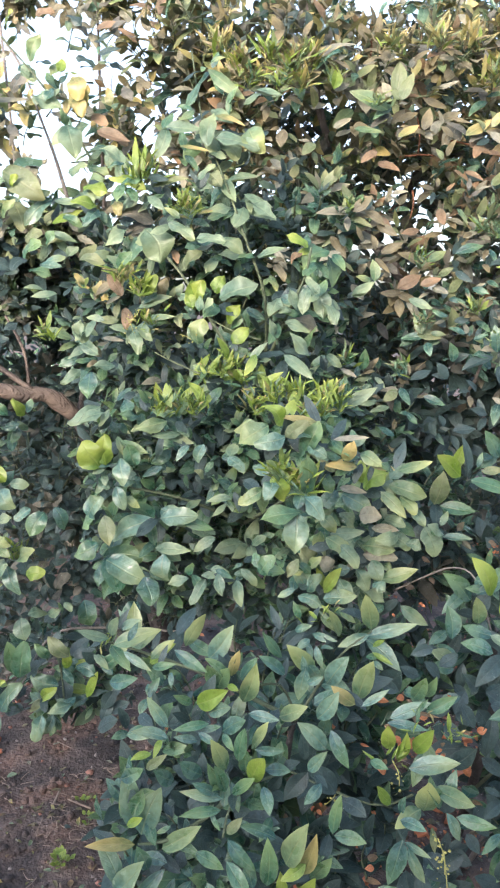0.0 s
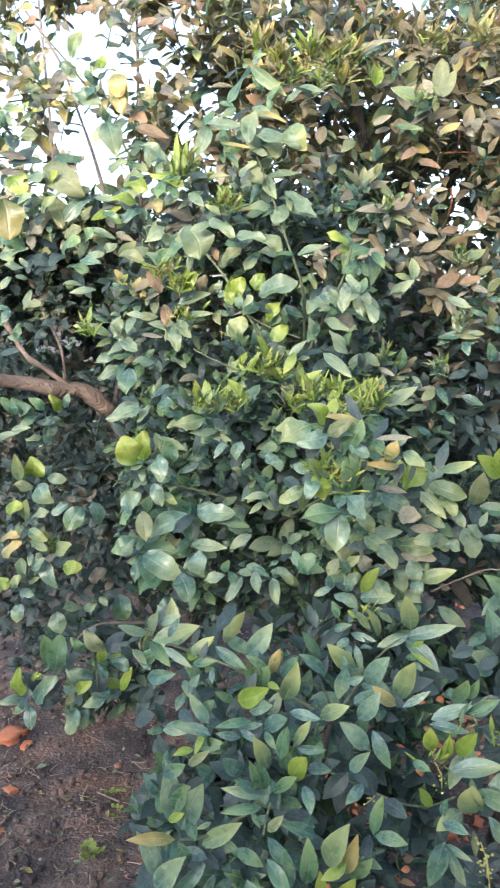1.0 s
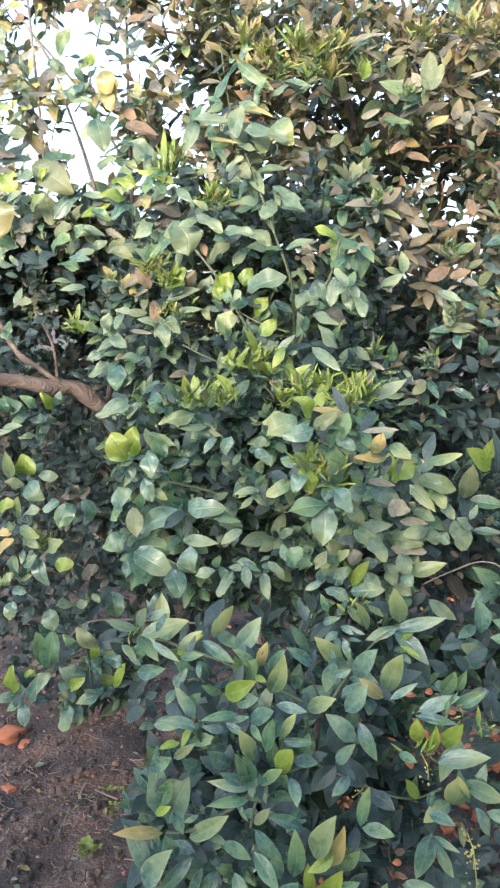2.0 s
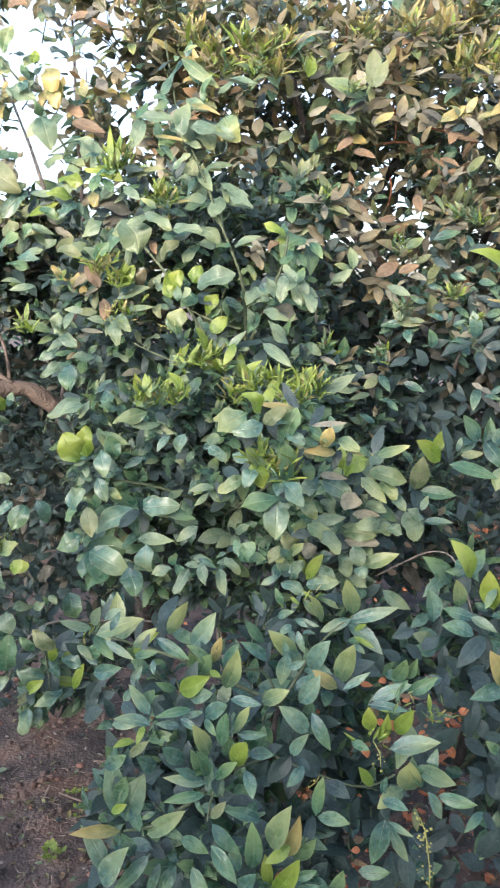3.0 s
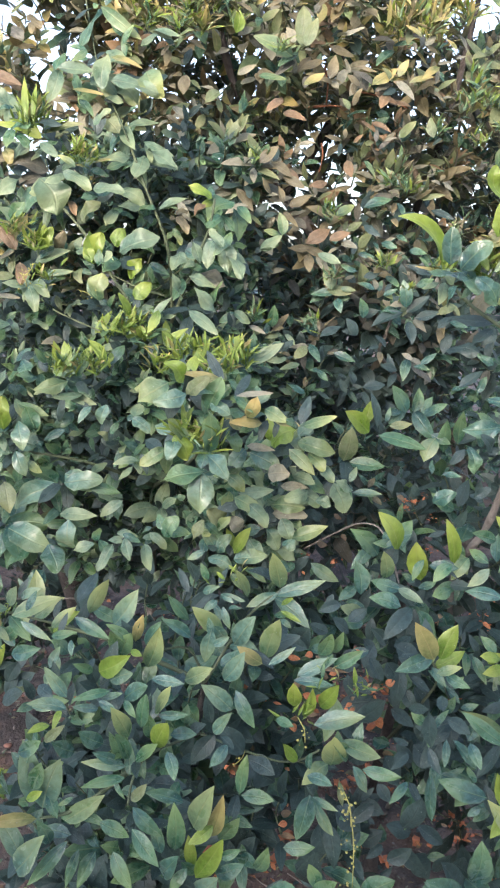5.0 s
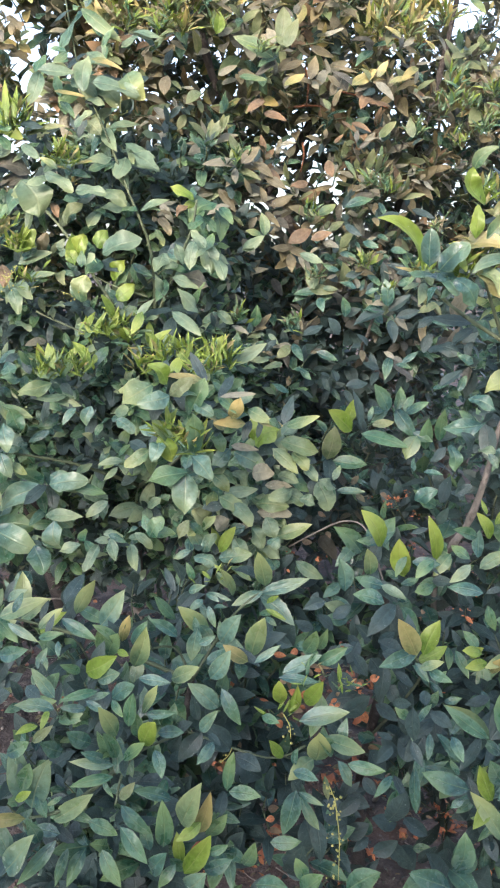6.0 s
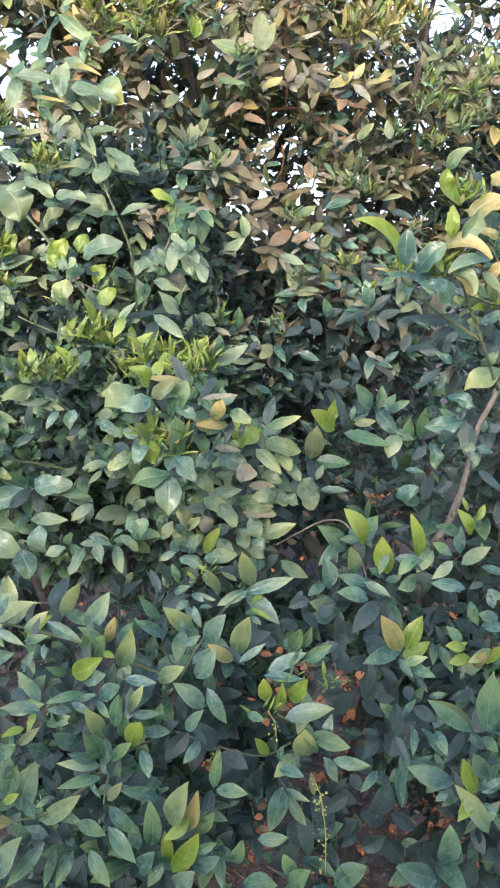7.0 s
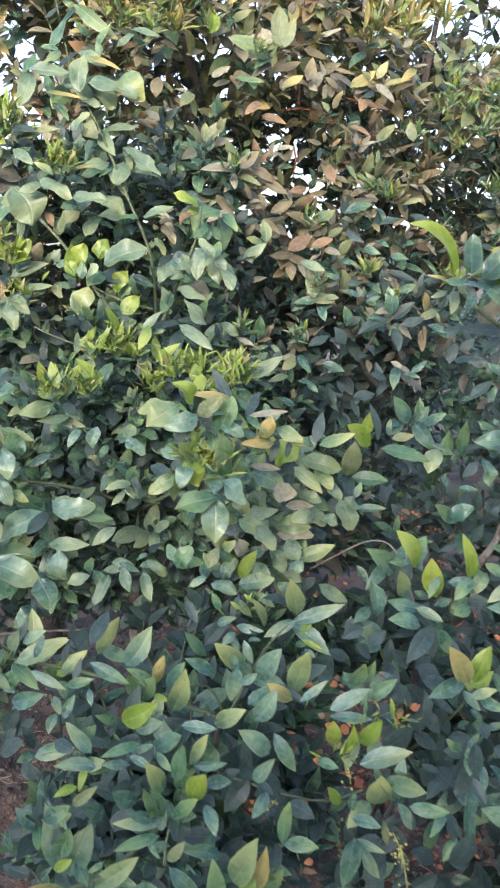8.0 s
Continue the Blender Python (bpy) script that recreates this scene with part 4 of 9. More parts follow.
leaf(front, "m", 0.289, 0.971, 0.858, 0.341, 0.953, 0.854, 0.35)
leaf(front, "y", 0.258, 0.983, 0.895, 0.318, 0.978, 0.869, 0.40)
leaf(front, "w", 0.278, 0.983, 0.856, 0.299, 0.980, 0.813, 0.40)
leaf(front, "d", 0.401, 1.111, 0.781, 0.367, 1.091, 0.766, 0.50)
leaf(front, "g", 0.385, 1.059, 0.766, 0.348, 1.032, 0.750, 0.31)
leaf(front, "g", 0.422, 1.063, 0.775, 0.420, 1.042, 0.706, 0.26)
leaf(front, "g", 0.417, 1.051, 0.866, 0.404, 1.026, 0.847, 0.53)
leaf(front, "d", 0.453, 1.110, 0.802, 0.414, 1.091, 0.766, 0.60)
leaf(front, "g", 0.447, 1.070, 0.829, 0.436, 1.043, 0.798, 0.31)
leaf(front, "g", 0.457, 1.069, 0.828, 0.494, 1.056, 0.782, 0.31)
leaf(front, "g", 0.438, 1.065, 0.772, 0.490, 1.041, 0.771, 0.26)
leaf(front, "g", 0.448, 1.051, 0.760, 0.507, 1.023, 0.754, 0.35)
leaf(front, "m", 0.410, 1.068, 0.710, 0.381, 1.055, 0.684, 0.44)
leaf(front, "g", 0.534, 1.067, 0.702, 0.487, 1.053, 0.704, 0.44)
leaf(front, "y", 0.570, 1.053, 0.648, 0.504, 1.031, 0.742, 0.28)
leaf(front, "g", 0.532, 1.050, 0.721, 0.509, 1.026, 0.797, 0.40)
leaf(front, "l", 0.549, 1.071, 0.708, 0.555, 1.063, 0.756, 0.53)
leaf(front, "g", 0.557, 1.071, 0.734, 0.584, 1.068, 0.706, 0.53)
leaf(front, "g", 0.568, 1.069, 0.781, 0.530, 1.060, 0.811, 0.44)
leaf(front, "y", 0.548, 1.071, 0.805, 0.464, 1.058, 0.884, 0.26)
leaf(front, "w", 0.581, 1.082, 0.797, 0.591, 1.081, 0.899, 0.44)
leaf(front, "g", 0.480, 1.004, 0.623, 0.475, 0.980, 0.719, 0.40)
leaf(front, "m", 0.288, 0.957, 0.657, 0.334, 0.941, 0.698, 0.53)
leaf(front, "g", 0.455, 0.992, 0.602, 0.395, 0.987, 0.652, 0.48)
leaf(front, "g", 0.511, 1.023, 0.718, 0.538, 1.021, 0.685, 0.44)
leaf(front, "d", 0.536, 1.078, 0.523, 0.553, 1.055, 0.586, 0.60)
leaf(front, "w", -0.225, 1.264, 1.010, -0.184, 1.243, 1.036, 0.35)
leaf(front, "y", -0.231, 1.220, 1.000, -0.150, 1.217, 1.030, 0.35)
leaf(front, "y", -0.164, 1.188, 0.990, -0.123, 1.185, 1.026, 0.35)
leaf(front, "y", -0.112, 1.252, 0.983, -0.075, 1.238, 1.049, 0.33)
leaf(front, "w", -0.070, 1.228, 0.971, -0.027, 1.226, 1.034, 0.46)
leaf(front, "g", -0.119, 1.134, 1.032, -0.066, 1.118, 1.001, 0.31)
leaf(front, "m", -0.035, 1.116, 0.992, -0.070, 1.100, 1.035, 0.31)
leaf(front, "Y", -0.030, 1.140, 0.984, -0.016, 1.132, 1.032, 0.35)
leaf(front, "g", -0.014, 1.124, 0.986, 0.012, 1.107, 1.032, 0.35)
leaf(front, "g", 0.056, 1.149, 0.982, 0.013, 1.143, 1.018, 0.35)
leaf(front, "m", 0.055, 1.226, 0.975, 0.020, 1.209, 1.029, 0.33)
leaf(front, "w", -0.200, 1.139, 1.027, -0.154, 1.126, 0.999, 0.26)
leaf(front, "m", -0.152, 1.117, 1.011, -0.113, 1.107, 1.021, 0.35)
leaf(front, "g", -0.120, 1.094, 1.015, -0.118, 1.077, 0.997, 0.40)
leaf(front, "m", -0.051, 1.116, 0.973, -0.033, 1.099, 1.019, 0.53)
leaf(front, "y", -0.011, 1.099, 0.962, 0.010, 1.089, 1.032, 0.40)
leaf(front, "w", -0.003, 1.044, 0.974, 0.044, 1.031, 0.970, 0.35)
leaf(front, "l", -0.080, 1.073, 0.973, -0.031, 1.043, 1.012, 0.44)
leaf(front, "l", -0.034, 1.096, 0.993, -0.017, 1.076, 0.993, 0.44)
leaf(front, "m", -0.088, 1.072, 0.974, -0.114, 1.052, 0.999, 0.35)
leaf(front, "g", -0.136, 1.046, 0.957, -0.112, 1.034, 0.997, 0.44)
leaf(front, "d", -0.169, 1.085, 0.950, -0.144, 1.056, 0.947, 0.50)
leaf(front, "m", -0.058, 1.006, 0.980, -0.108, 0.987, 0.980, 0.26)
leaf(front, "g", -0.072, 0.985, 0.966, -0.107, 0.983, 0.973, 0.35)
leaf(front, "w", -0.113, 0.979, 0.973, -0.161, 0.956, 0.997, 0.31)
leaf(front, "g", -0.040, 1.015, 0.962, -0.006, 0.993, 0.993, 0.48)
leaf(front, "m", -0.016, 0.976, 0.940, -0.007, 0.965, 0.997, 0.35)
leaf(front, "y", 0.002, 0.998, 0.946, 0.026, 0.982, 0.997, 0.33)
leaf(front, "g", 0.007, 0.987, 0.951, 0.049, 0.980, 0.954, 0.31)
leaf(front, "w", -0.062, 1.054, 0.968, -0.027, 1.026, 0.994, 0.44)
leaf(front, "g", -0.072, 0.986, 0.978, -0.045, 0.971, 0.965, 0.35)
leaf(front, "m", -0.038, 0.994, 0.972, -0.022, 0.968, 0.960, 0.35)
leaf(front, "y", 0.106, 1.175, 0.970, 0.058, 1.155, 1.031, 0.37)
leaf(front, "w", 0.088, 1.111, 0.987, 0.114, 1.108, 1.001, 0.48)
leaf(front, "w", 0.087, 1.123, 1.007, 0.076, 1.121, 0.953, 0.44)
leaf(front, "w", 0.124, 1.162, 0.960, 0.157, 1.140, 1.018, 0.48)
leaf(front, "y", 0.170, 1.129, 0.949, 0.190, 1.107, 1.026, 0.40)
leaf(front, "Y", 0.163, 1.101, 0.957, 0.123, 1.092, 0.993, 0.40)
leaf(front, "w", 0.102, 1.076, 0.947, 0.134, 1.070, 0.995, 0.48)
leaf(front, "y", 0.044, 1.070, 0.954, 0.086, 1.046, 0.984, 0.44)
leaf(front, "w", 0.207, 1.258, 1.002, 0.151, 1.251, 0.982, 0.35)
leaf(front, "w", 0.203, 1.273, 0.992, 0.293, 1.265, 1.019, 0.26)
leaf(front, "w", 0.108, 1.260, 1.003, 0.150, 1.237, 0.999, 0.31)
leaf(front, "d", 0.059, 1.325, 0.967, 0.110, 1.303, 0.983, 0.35)
leaf(front, "w", 0.079, 1.270, 1.005, 0.108, 1.247, 1.024, 0.40)
leaf(front, "w", 0.102, 1.230, 1.006, 0.077, 1.212, 0.995, 0.44)
leaf(front, "w", 0.108, 1.185, 1.015, 0.119, 1.174, 0.980, 0.35)
leaf(front, "y", 0.156, 1.266, 0.994, 0.132, 1.238, 1.057, 0.26)
leaf(front, "y", 0.215, 1.284, 1.000, 0.198, 1.257, 1.076, 0.40)
leaf(front, "l", 0.206, 1.218, 0.988, 0.240, 1.205, 0.971, 0.26)
leaf(front, "w", 0.202, 1.187, 0.987, 0.220, 1.186, 0.971, 0.44)
leaf(front, "d", 0.213, 1.169, 0.960, 0.244, 1.169, 0.942, 0.60)
leaf(front, "w", 0.170, 1.086, 0.962, 0.212, 1.086, 0.990, 0.26)
leaf(front, "w", 0.214, 1.087, 0.942, 0.276, 1.084, 0.969, 0.35)
leaf(front, "m", 0.272, 1.097, 0.948, 0.317, 1.089, 0.977, 0.40)
leaf(front, "g", 0.201, 1.043, 0.960, 0.260, 1.030, 0.955, 0.26)
leaf(front, "m", 0.254, 1.111, 0.961, 0.266, 1.082, 1.011, 0.40)
leaf(front, "m", 0.274, 1.121, 0.959, 0.288, 1.103, 1.003, 0.35)
leaf(front, "l", 0.200, 1.028, 0.927, 0.196, 1.009, 0.975, 0.44)
leaf(front, "l", 0.212, 1.012, 0.919, 0.223, 1.004, 0.969, 0.35)
leaf(front, "l", 0.236, 1.018, 0.930, 0.258, 0.991, 0.979, 0.40)
leaf(front, "w", 0.109, 1.009, 0.938, 0.066, 0.996, 0.988, 0.40)
leaf(front, "g", 0.114, 1.002, 0.973, 0.139, 0.985, 0.923, 0.35)
leaf(front, "m", 0.170, 0.991, 0.933, 0.191, 0.966, 0.934, 0.44)
leaf(right, "l", 0.422, 1.279, 1.065, 0.381, 1.268, 1.139, 0.50)
leaf(right, "y", 0.415, 1.320, 0.995, 0.404, 1.307, 1.052, 0.50)
leaf(right, "l", 0.480, 1.322, 0.986, 0.468, 1.321, 1.063, 0.50)
leaf(right, "l", 0.532, 1.302, 1.024, 0.515, 1.302, 1.111, 0.33)
leaf(right, "g", 0.397, 1.316, 1.041, 0.340, 1.301, 1.099, 0.42)
leaf(right, "g", 0.432, 1.287, 0.986, 0.379, 1.301, 1.001, 0.50)
leaf(right, "g", 0.427, 1.266, 0.963, 0.369, 1.269, 0.982, 0.50)
leaf(right, "p", 0.425, 1.283, 0.990, 0.465, 1.257, 0.971, 0.42)
leaf(right, "d", 0.443, 1.254, 0.965, 0.382, 1.218, 0.924, 0.40)
leaf(right, "d", 0.469, 1.317, 0.935, 0.447, 1.306, 0.854, 0.50)
leaf(right, "m", 0.471, 1.305, 0.935, 0.504, 1.297, 0.886, 0.50)
leaf(right, "p", 0.369, 1.320, 0.921, 0.325, 1.302, 0.953, 0.50)
leaf(right, "g", 0.367, 1.292, 0.921, 0.317, 1.285, 0.928, 0.50)
leaf(right, "d", 0.383, 1.293, 0.933, 0.380, 1.291, 0.878, 0.36)
leaf(right, "g", 0.471, 1.310, 0.977, 0.508, 1.319, 0.983, 0.40)
leaf(right, "g", 0.477, 1.273, 1.036, 0.528, 1.265, 1.031, 0.45)
leaf(right, "m", 0.542, 1.301, 0.984, 0.498, 1.302, 0.973, 0.50)
leaf(right, "g", 0.364, 1.305, 0.972, 0.356, 1.320, 1.032, 0.55)
leaf(right, "g", 0.401, 1.296, 1.061, 0.455, 1.305, 1.083, 0.35)
leaf(right, "g", 0.424, 1.304, 1.069, 0.381, 1.300, 1.071, 0.40)
leaf(right, "m", 0.550, 1.331, 1.055, 0.558, 1.321, 1.014, 0.40)
leaf(right, "Y", 0.426, 1.087, 0.956, 0.392, 1.080, 1.024, 0.42)
leaf(right, "l", 0.437, 1.088, 0.955, 0.464, 1.092, 1.011, 0.48)
leaf(right, "l", 0.444, 1.131, 0.919, 0.497, 1.139, 0.940, 0.42)
leaf(right, "y", 0.433, 1.089, 0.932, 0.468, 1.075, 0.948, 0.40)
leaf(right, "g", 0.436, 1.119, 0.926, 0.452, 1.094, 0.903, 0.40)
leaf(right, "g", 0.447, 1.089, 0.930, 0.474, 1.054, 0.924, 0.40)
leaf(right, "m", 0.506, 1.242, 1.048, 0.470, 1.231, 1.021, 0.50)
leaf(right, "y", 0.549, 1.274, 1.046, 0.515, 1.265, 1.009, 0.50)
leaf(right, "p", 0.575, 1.244, 1.036, 0.539, 1.250, 1.002, 0.42)
leaf(right, "m", 0.514, 1.262, 0.993, 0.473, 1.240, 0.992, 0.50)
leaf(right, "g", 0.586, 1.211, 0.996, 0.527, 1.230, 1.003, 0.42)
leaf(right, "g", 0.605, 1.286, 1.031, 0.614, 1.304, 1.079, 0.50)
leaf(right, "y", 0.596, 1.256, 1.023, 0.643, 1.239, 1.059, 0.42)
leaf(right, "l", 0.601, 1.231, 1.087, 0.571, 1.225, 1.139, 0.42)
leaf(right, "l", 0.614, 1.244, 1.108, 0.635, 1.256, 1.134, 0.40)
leaf(right, "g", 0.640, 1.270, 1.010, 0.684, 1.262, 0.997, 0.40)
leaf(right, "g", 0.643, 1.197, 0.943, 0.599, 1.184, 0.959, 0.50)
leaf(right, "g", 0.617, 1.208, 0.924, 0.663, 1.209, 0.914, 0.50)
leaf(right, "m", 0.595, 1.211, 0.973, 0.608, 1.201, 0.928, 0.40)
leaf(right, "g", 0.642, 1.245, 0.976, 0.671, 1.229, 0.959, 0.45)
leaf(right, "m", 0.558, 1.253, 0.868, 0.573, 1.220, 0.828, 0.40)
leaf(right, "l", 0.571, 1.219, 0.873, 0.587, 1.197, 0.900, 0.50)
leaf(right, "Y", 0.597, 1.180, 0.859, 0.605, 1.157, 0.902, 0.45)
leaf(right, "l", 0.614, 1.195, 0.860, 0.643, 1.173, 0.902, 0.40)
leaf(right, "m", 0.515, 0.957, 0.888, 0.534, 0.984, 0.968, 0.50)
leaf(right, "m", 0.499, 0.974, 0.878, 0.438, 0.999, 0.923, 0.30)
leaf(right, "g", 0.526, 0.996, 0.853, 0.550, 0.987, 0.828, 0.50)
leaf(right, "y", 0.527, 0.960, 0.712, 0.484, 0.991, 0.779, 0.34)
leaf(right, "g", 0.486, 0.997, 0.777, 0.415, 1.012, 0.803, 0.42)
leaf(right, "g", 0.468, 0.976, 0.778, 0.447, 0.974, 0.767, 0.50)
leaf(right, "l", 0.515, 0.980, 0.767, 0.494, 0.987, 0.826, 0.42)
leaf(right, "g", 0.527, 0.969, 0.802, 0.496, 0.959, 0.853, 0.45)
leaf(right, "g", 0.460, 0.971, 0.658, 0.472, 0.973, 0.725, 0.55)
leaf(right, "d", 0.346, 0.953, 0.772, 0.366, 0.938, 0.832, 0.50)
leaf(right, "g", 0.452, 0.968, 0.631, 0.384, 0.964, 0.670, 0.45)
leaf(right, "g", 0.512, 0.959, 0.785, 0.548, 0.957, 0.810, 0.40)
leaf(right, "g", 0.525, 0.984, 0.745, 0.542, 0.962, 0.740, 0.50)
leaf(right, "d", 0.391, 0.994, 0.870, 0.402, 0.971, 0.841, 0.40)
leaf(right, "d", 0.410, 0.976, 0.925, 0.444, 0.973, 0.901, 0.50)
leaf(right, "d", 0.386, 0.981, 0.934, 0.390, 0.978, 0.880, 0.40)
leaf(right, "g", 0.444, 0.973, 0.887, 0.449, 0.941, 0.866, 0.45)
# leaves in the low gaps; code d paints the shade there
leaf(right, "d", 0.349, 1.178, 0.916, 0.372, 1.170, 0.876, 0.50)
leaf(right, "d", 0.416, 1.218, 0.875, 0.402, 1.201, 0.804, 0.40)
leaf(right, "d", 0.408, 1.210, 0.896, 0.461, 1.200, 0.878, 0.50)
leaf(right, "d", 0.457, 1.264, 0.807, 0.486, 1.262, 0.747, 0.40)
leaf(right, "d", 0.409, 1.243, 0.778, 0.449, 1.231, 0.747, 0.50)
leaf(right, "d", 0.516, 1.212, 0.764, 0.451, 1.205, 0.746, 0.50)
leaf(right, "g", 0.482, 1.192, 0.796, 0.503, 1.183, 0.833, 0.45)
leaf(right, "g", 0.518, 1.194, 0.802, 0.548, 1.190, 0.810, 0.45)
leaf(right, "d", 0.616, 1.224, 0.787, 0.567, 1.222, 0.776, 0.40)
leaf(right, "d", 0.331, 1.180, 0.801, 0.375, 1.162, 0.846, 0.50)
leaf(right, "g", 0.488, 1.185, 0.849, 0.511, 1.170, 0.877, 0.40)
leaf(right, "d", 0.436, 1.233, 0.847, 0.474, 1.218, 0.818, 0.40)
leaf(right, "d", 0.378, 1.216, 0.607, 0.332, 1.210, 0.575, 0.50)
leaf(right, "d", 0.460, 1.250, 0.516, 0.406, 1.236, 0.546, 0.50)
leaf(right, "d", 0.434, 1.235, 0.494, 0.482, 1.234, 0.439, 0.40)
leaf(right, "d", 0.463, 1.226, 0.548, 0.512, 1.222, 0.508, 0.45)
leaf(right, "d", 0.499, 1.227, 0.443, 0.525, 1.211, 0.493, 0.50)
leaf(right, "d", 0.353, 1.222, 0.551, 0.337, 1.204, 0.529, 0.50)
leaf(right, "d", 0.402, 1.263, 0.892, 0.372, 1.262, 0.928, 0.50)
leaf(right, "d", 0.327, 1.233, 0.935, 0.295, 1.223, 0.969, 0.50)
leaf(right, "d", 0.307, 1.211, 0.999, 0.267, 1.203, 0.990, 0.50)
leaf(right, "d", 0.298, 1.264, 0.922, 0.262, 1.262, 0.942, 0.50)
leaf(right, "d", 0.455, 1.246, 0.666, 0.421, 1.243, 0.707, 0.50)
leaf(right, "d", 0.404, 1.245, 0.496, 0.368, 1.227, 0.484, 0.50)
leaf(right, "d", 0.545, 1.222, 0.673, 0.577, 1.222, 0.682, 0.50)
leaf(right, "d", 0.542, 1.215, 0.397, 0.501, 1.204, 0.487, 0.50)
leaf(right, "g", 0.605, 1.151, 0.590, 0.575, 1.149, 0.548, 0.30)
leaf(right, "d", 0.648, 1.240, 0.734, 0.596, 1.221, 0.739, 0.50)
leaf(right, "y", 0.620, 1.175, 0.897, 0.576, 1.167, 0.878, 0.40)
leaf(right, "l", 0.590, 1.188, 0.877, 0.549, 1.186, 0.870, 0.50)
leaf(right, "l", 0.578, 1.185, 0.896, 0.540, 1.181, 0.906, 0.50)
leaf(lemon, "m", -0.259, 1.562, 0.999, -0.312, 1.554, 0.951, 0.72)
leaf(lemon, "g", -0.222, 1.536, 1.007, -0.201, 1.500, 0.958, 0.75)
leaf(lemon, "g", -0.238, 1.561, 0.942, -0.276, 1.537, 0.911, 0.72)
leaf(lemon, "g", -0.314, 1.568, 1.024, -0.320, 1.545, 0.980, 0.50)
leaf(lemon, "p", -0.019, 1.527, 1.028, 0.015, 1.525, 0.991, 0.42)
leaf(lemon, "p", -0.028, 1.511, 1.009, -0.017, 1.474, 0.965, 0.42)
leaf(lemon, "p", -0.091, 1.504, 1.014, -0.121, 1.483, 0.965, 0.42)
leaf(lemon, "p", -0.125, 1.499, 1.017, -0.171, 1.503, 1.003, 0.50)
leaf(lemon, "p", -0.067, 1.493, 1.029, -0.055, 1.462, 0.992, 0.45)
leaf(lemon, "l", -0.180, 1.584, 1.353, -0.193, 1.571, 1.412, 0.36)
leaf(lemon, "l", -0.158, 1.527, 1.364, -0.169, 1.546, 1.413, 0.40)
leaf(lemon, "l", -0.147, 1.581, 1.364, -0.114, 1.584, 1.403, 0.40)
leaf(lemon, "m", -0.164, 1.574, 1.342, -0.117, 1.576, 1.374, 0.45)
leaf(lemon, "p", 0.181, 1.539, 1.362, 0.254, 1.525, 1.406, 0.32)
leaf(lemon, "l", 0.180, 1.520, 1.365, 0.158, 1.529, 1.414, 0.40)
leaf(lemon, "l", 0.056, 1.569, 1.361, 0.036, 1.556, 1.414, 0.35)
leaf(lemon, "l", 0.078, 1.524, 1.366, 0.104, 1.542, 1.414, 0.35)
leaf(lemon, "l", 0.145, 1.511, 1.369, 0.122, 1.492, 1.427, 0.15)
leaf(lemon, "l", 0.150, 1.509, 1.369, 0.146, 1.523, 1.424, 0.15)
leaf(lemon, "l", 0.159, 1.548, 1.364, 0.175, 1.566, 1.420, 0.15)
leaf(lemon, "l", 0.141, 1.531, 1.361, 0.112, 1.510, 1.403, 0.15)
leaf(lemon, "m", -0.201, 1.525, 1.374, -0.218, 1.500, 1.405, 0.40)
leaf(lemon, "l", -0.095, 1.580, 1.365, -0.128, 1.581, 1.412, 0.40)
leaf(lemon, "l", -0.115, 1.665, 1.560, -0.125, 1.672, 1.624, 0.65)
leaf(lemon, "l", -0.121, 1.675, 1.558, -0.100, 1.653, 1.620, 0.65)
leaf(lemon, "l", -0.121, 1.653, 1.560, -0.132, 1.663, 1.593, 0.70)
leaf(lemon, "p", -0.096, 1.628, 1.552, -0.075, 1.601, 1.578, 0.70)
leaf(lemon, "y", -0.109, 1.620, 1.486, -0.095, 1.609, 1.539, 0.80)
leaf(lemon, "p", -0.065, 1.654, 1.580, 0.018, 1.636, 1.609, 0.62)
leaf(lemon, "l", -0.047, 1.658, 1.527, -0.019, 1.639, 1.567, 0.60)
leaf(lemon, "l", -0.037, 1.628, 1.487, -0.002, 1.630, 1.520, 0.70)
leaf(lemon, "l", -0.075, 1.665, 1.592, -0.054, 1.680, 1.628, 0.70)
leaf(lemon, "p", -0.153, 1.697, 1.585, -0.127, 1.673, 1.576, 0.60)
leaf(lemon, "p", -0.000, 1.619, 1.452, 0.038, 1.615, 1.491, 0.40)
leaf(lemon, "p", 0.052, 1.640, 1.497, 0.041, 1.632, 1.539, 0.50)
leaf(lemon, "p", 0.128, 1.653, 1.459, 0.084, 1.641, 1.513, 0.42)
leaf(lemon, "p", 0.071, 1.627, 1.464, 0.130, 1.588, 1.416, 0.36)
leaf(lemon, "p", 0.136, 1.683, 1.611, 0.156, 1.661, 1.535, 0.50)
leaf(lemon, "p", 0.154, 1.686, 1.593, 0.183, 1.645, 1.526, 0.42)
leaf(lemon, "p", 0.123, 1.669, 1.604, 0.112, 1.652, 1.545, 0.50)
leaf(lemon, "p", 0.143, 1.616, 1.589, 0.115, 1.627, 1.624, 0.50)
leaf(lemon, "p", 0.058, 1.681, 1.582, 0.040, 1.645, 1.544, 0.60)
leaf(lemon, "p", 0.074, 1.675, 1.532, 0.130, 1.669, 1.507, 0.45)
leaf(lemon, "p", 0.098, 1.654, 1.557, 0.081, 1.655, 1.604, 0.45)
leaf(lemon, "l", -0.047, 1.617, 1.455, -0.068, 1.596, 1.502, 0.40)
leaf(lemon, "l", -0.001, 1.621, 1.407, -0.049, 1.633, 1.430, 0.40)
leaf(lemon, "l", -0.083, 1.608, 1.421, -0.058, 1.603, 1.467, 0.35)
leaf(lemon, "l", -0.060, 1.612, 1.420, -0.035, 1.617, 1.466, 0.30)
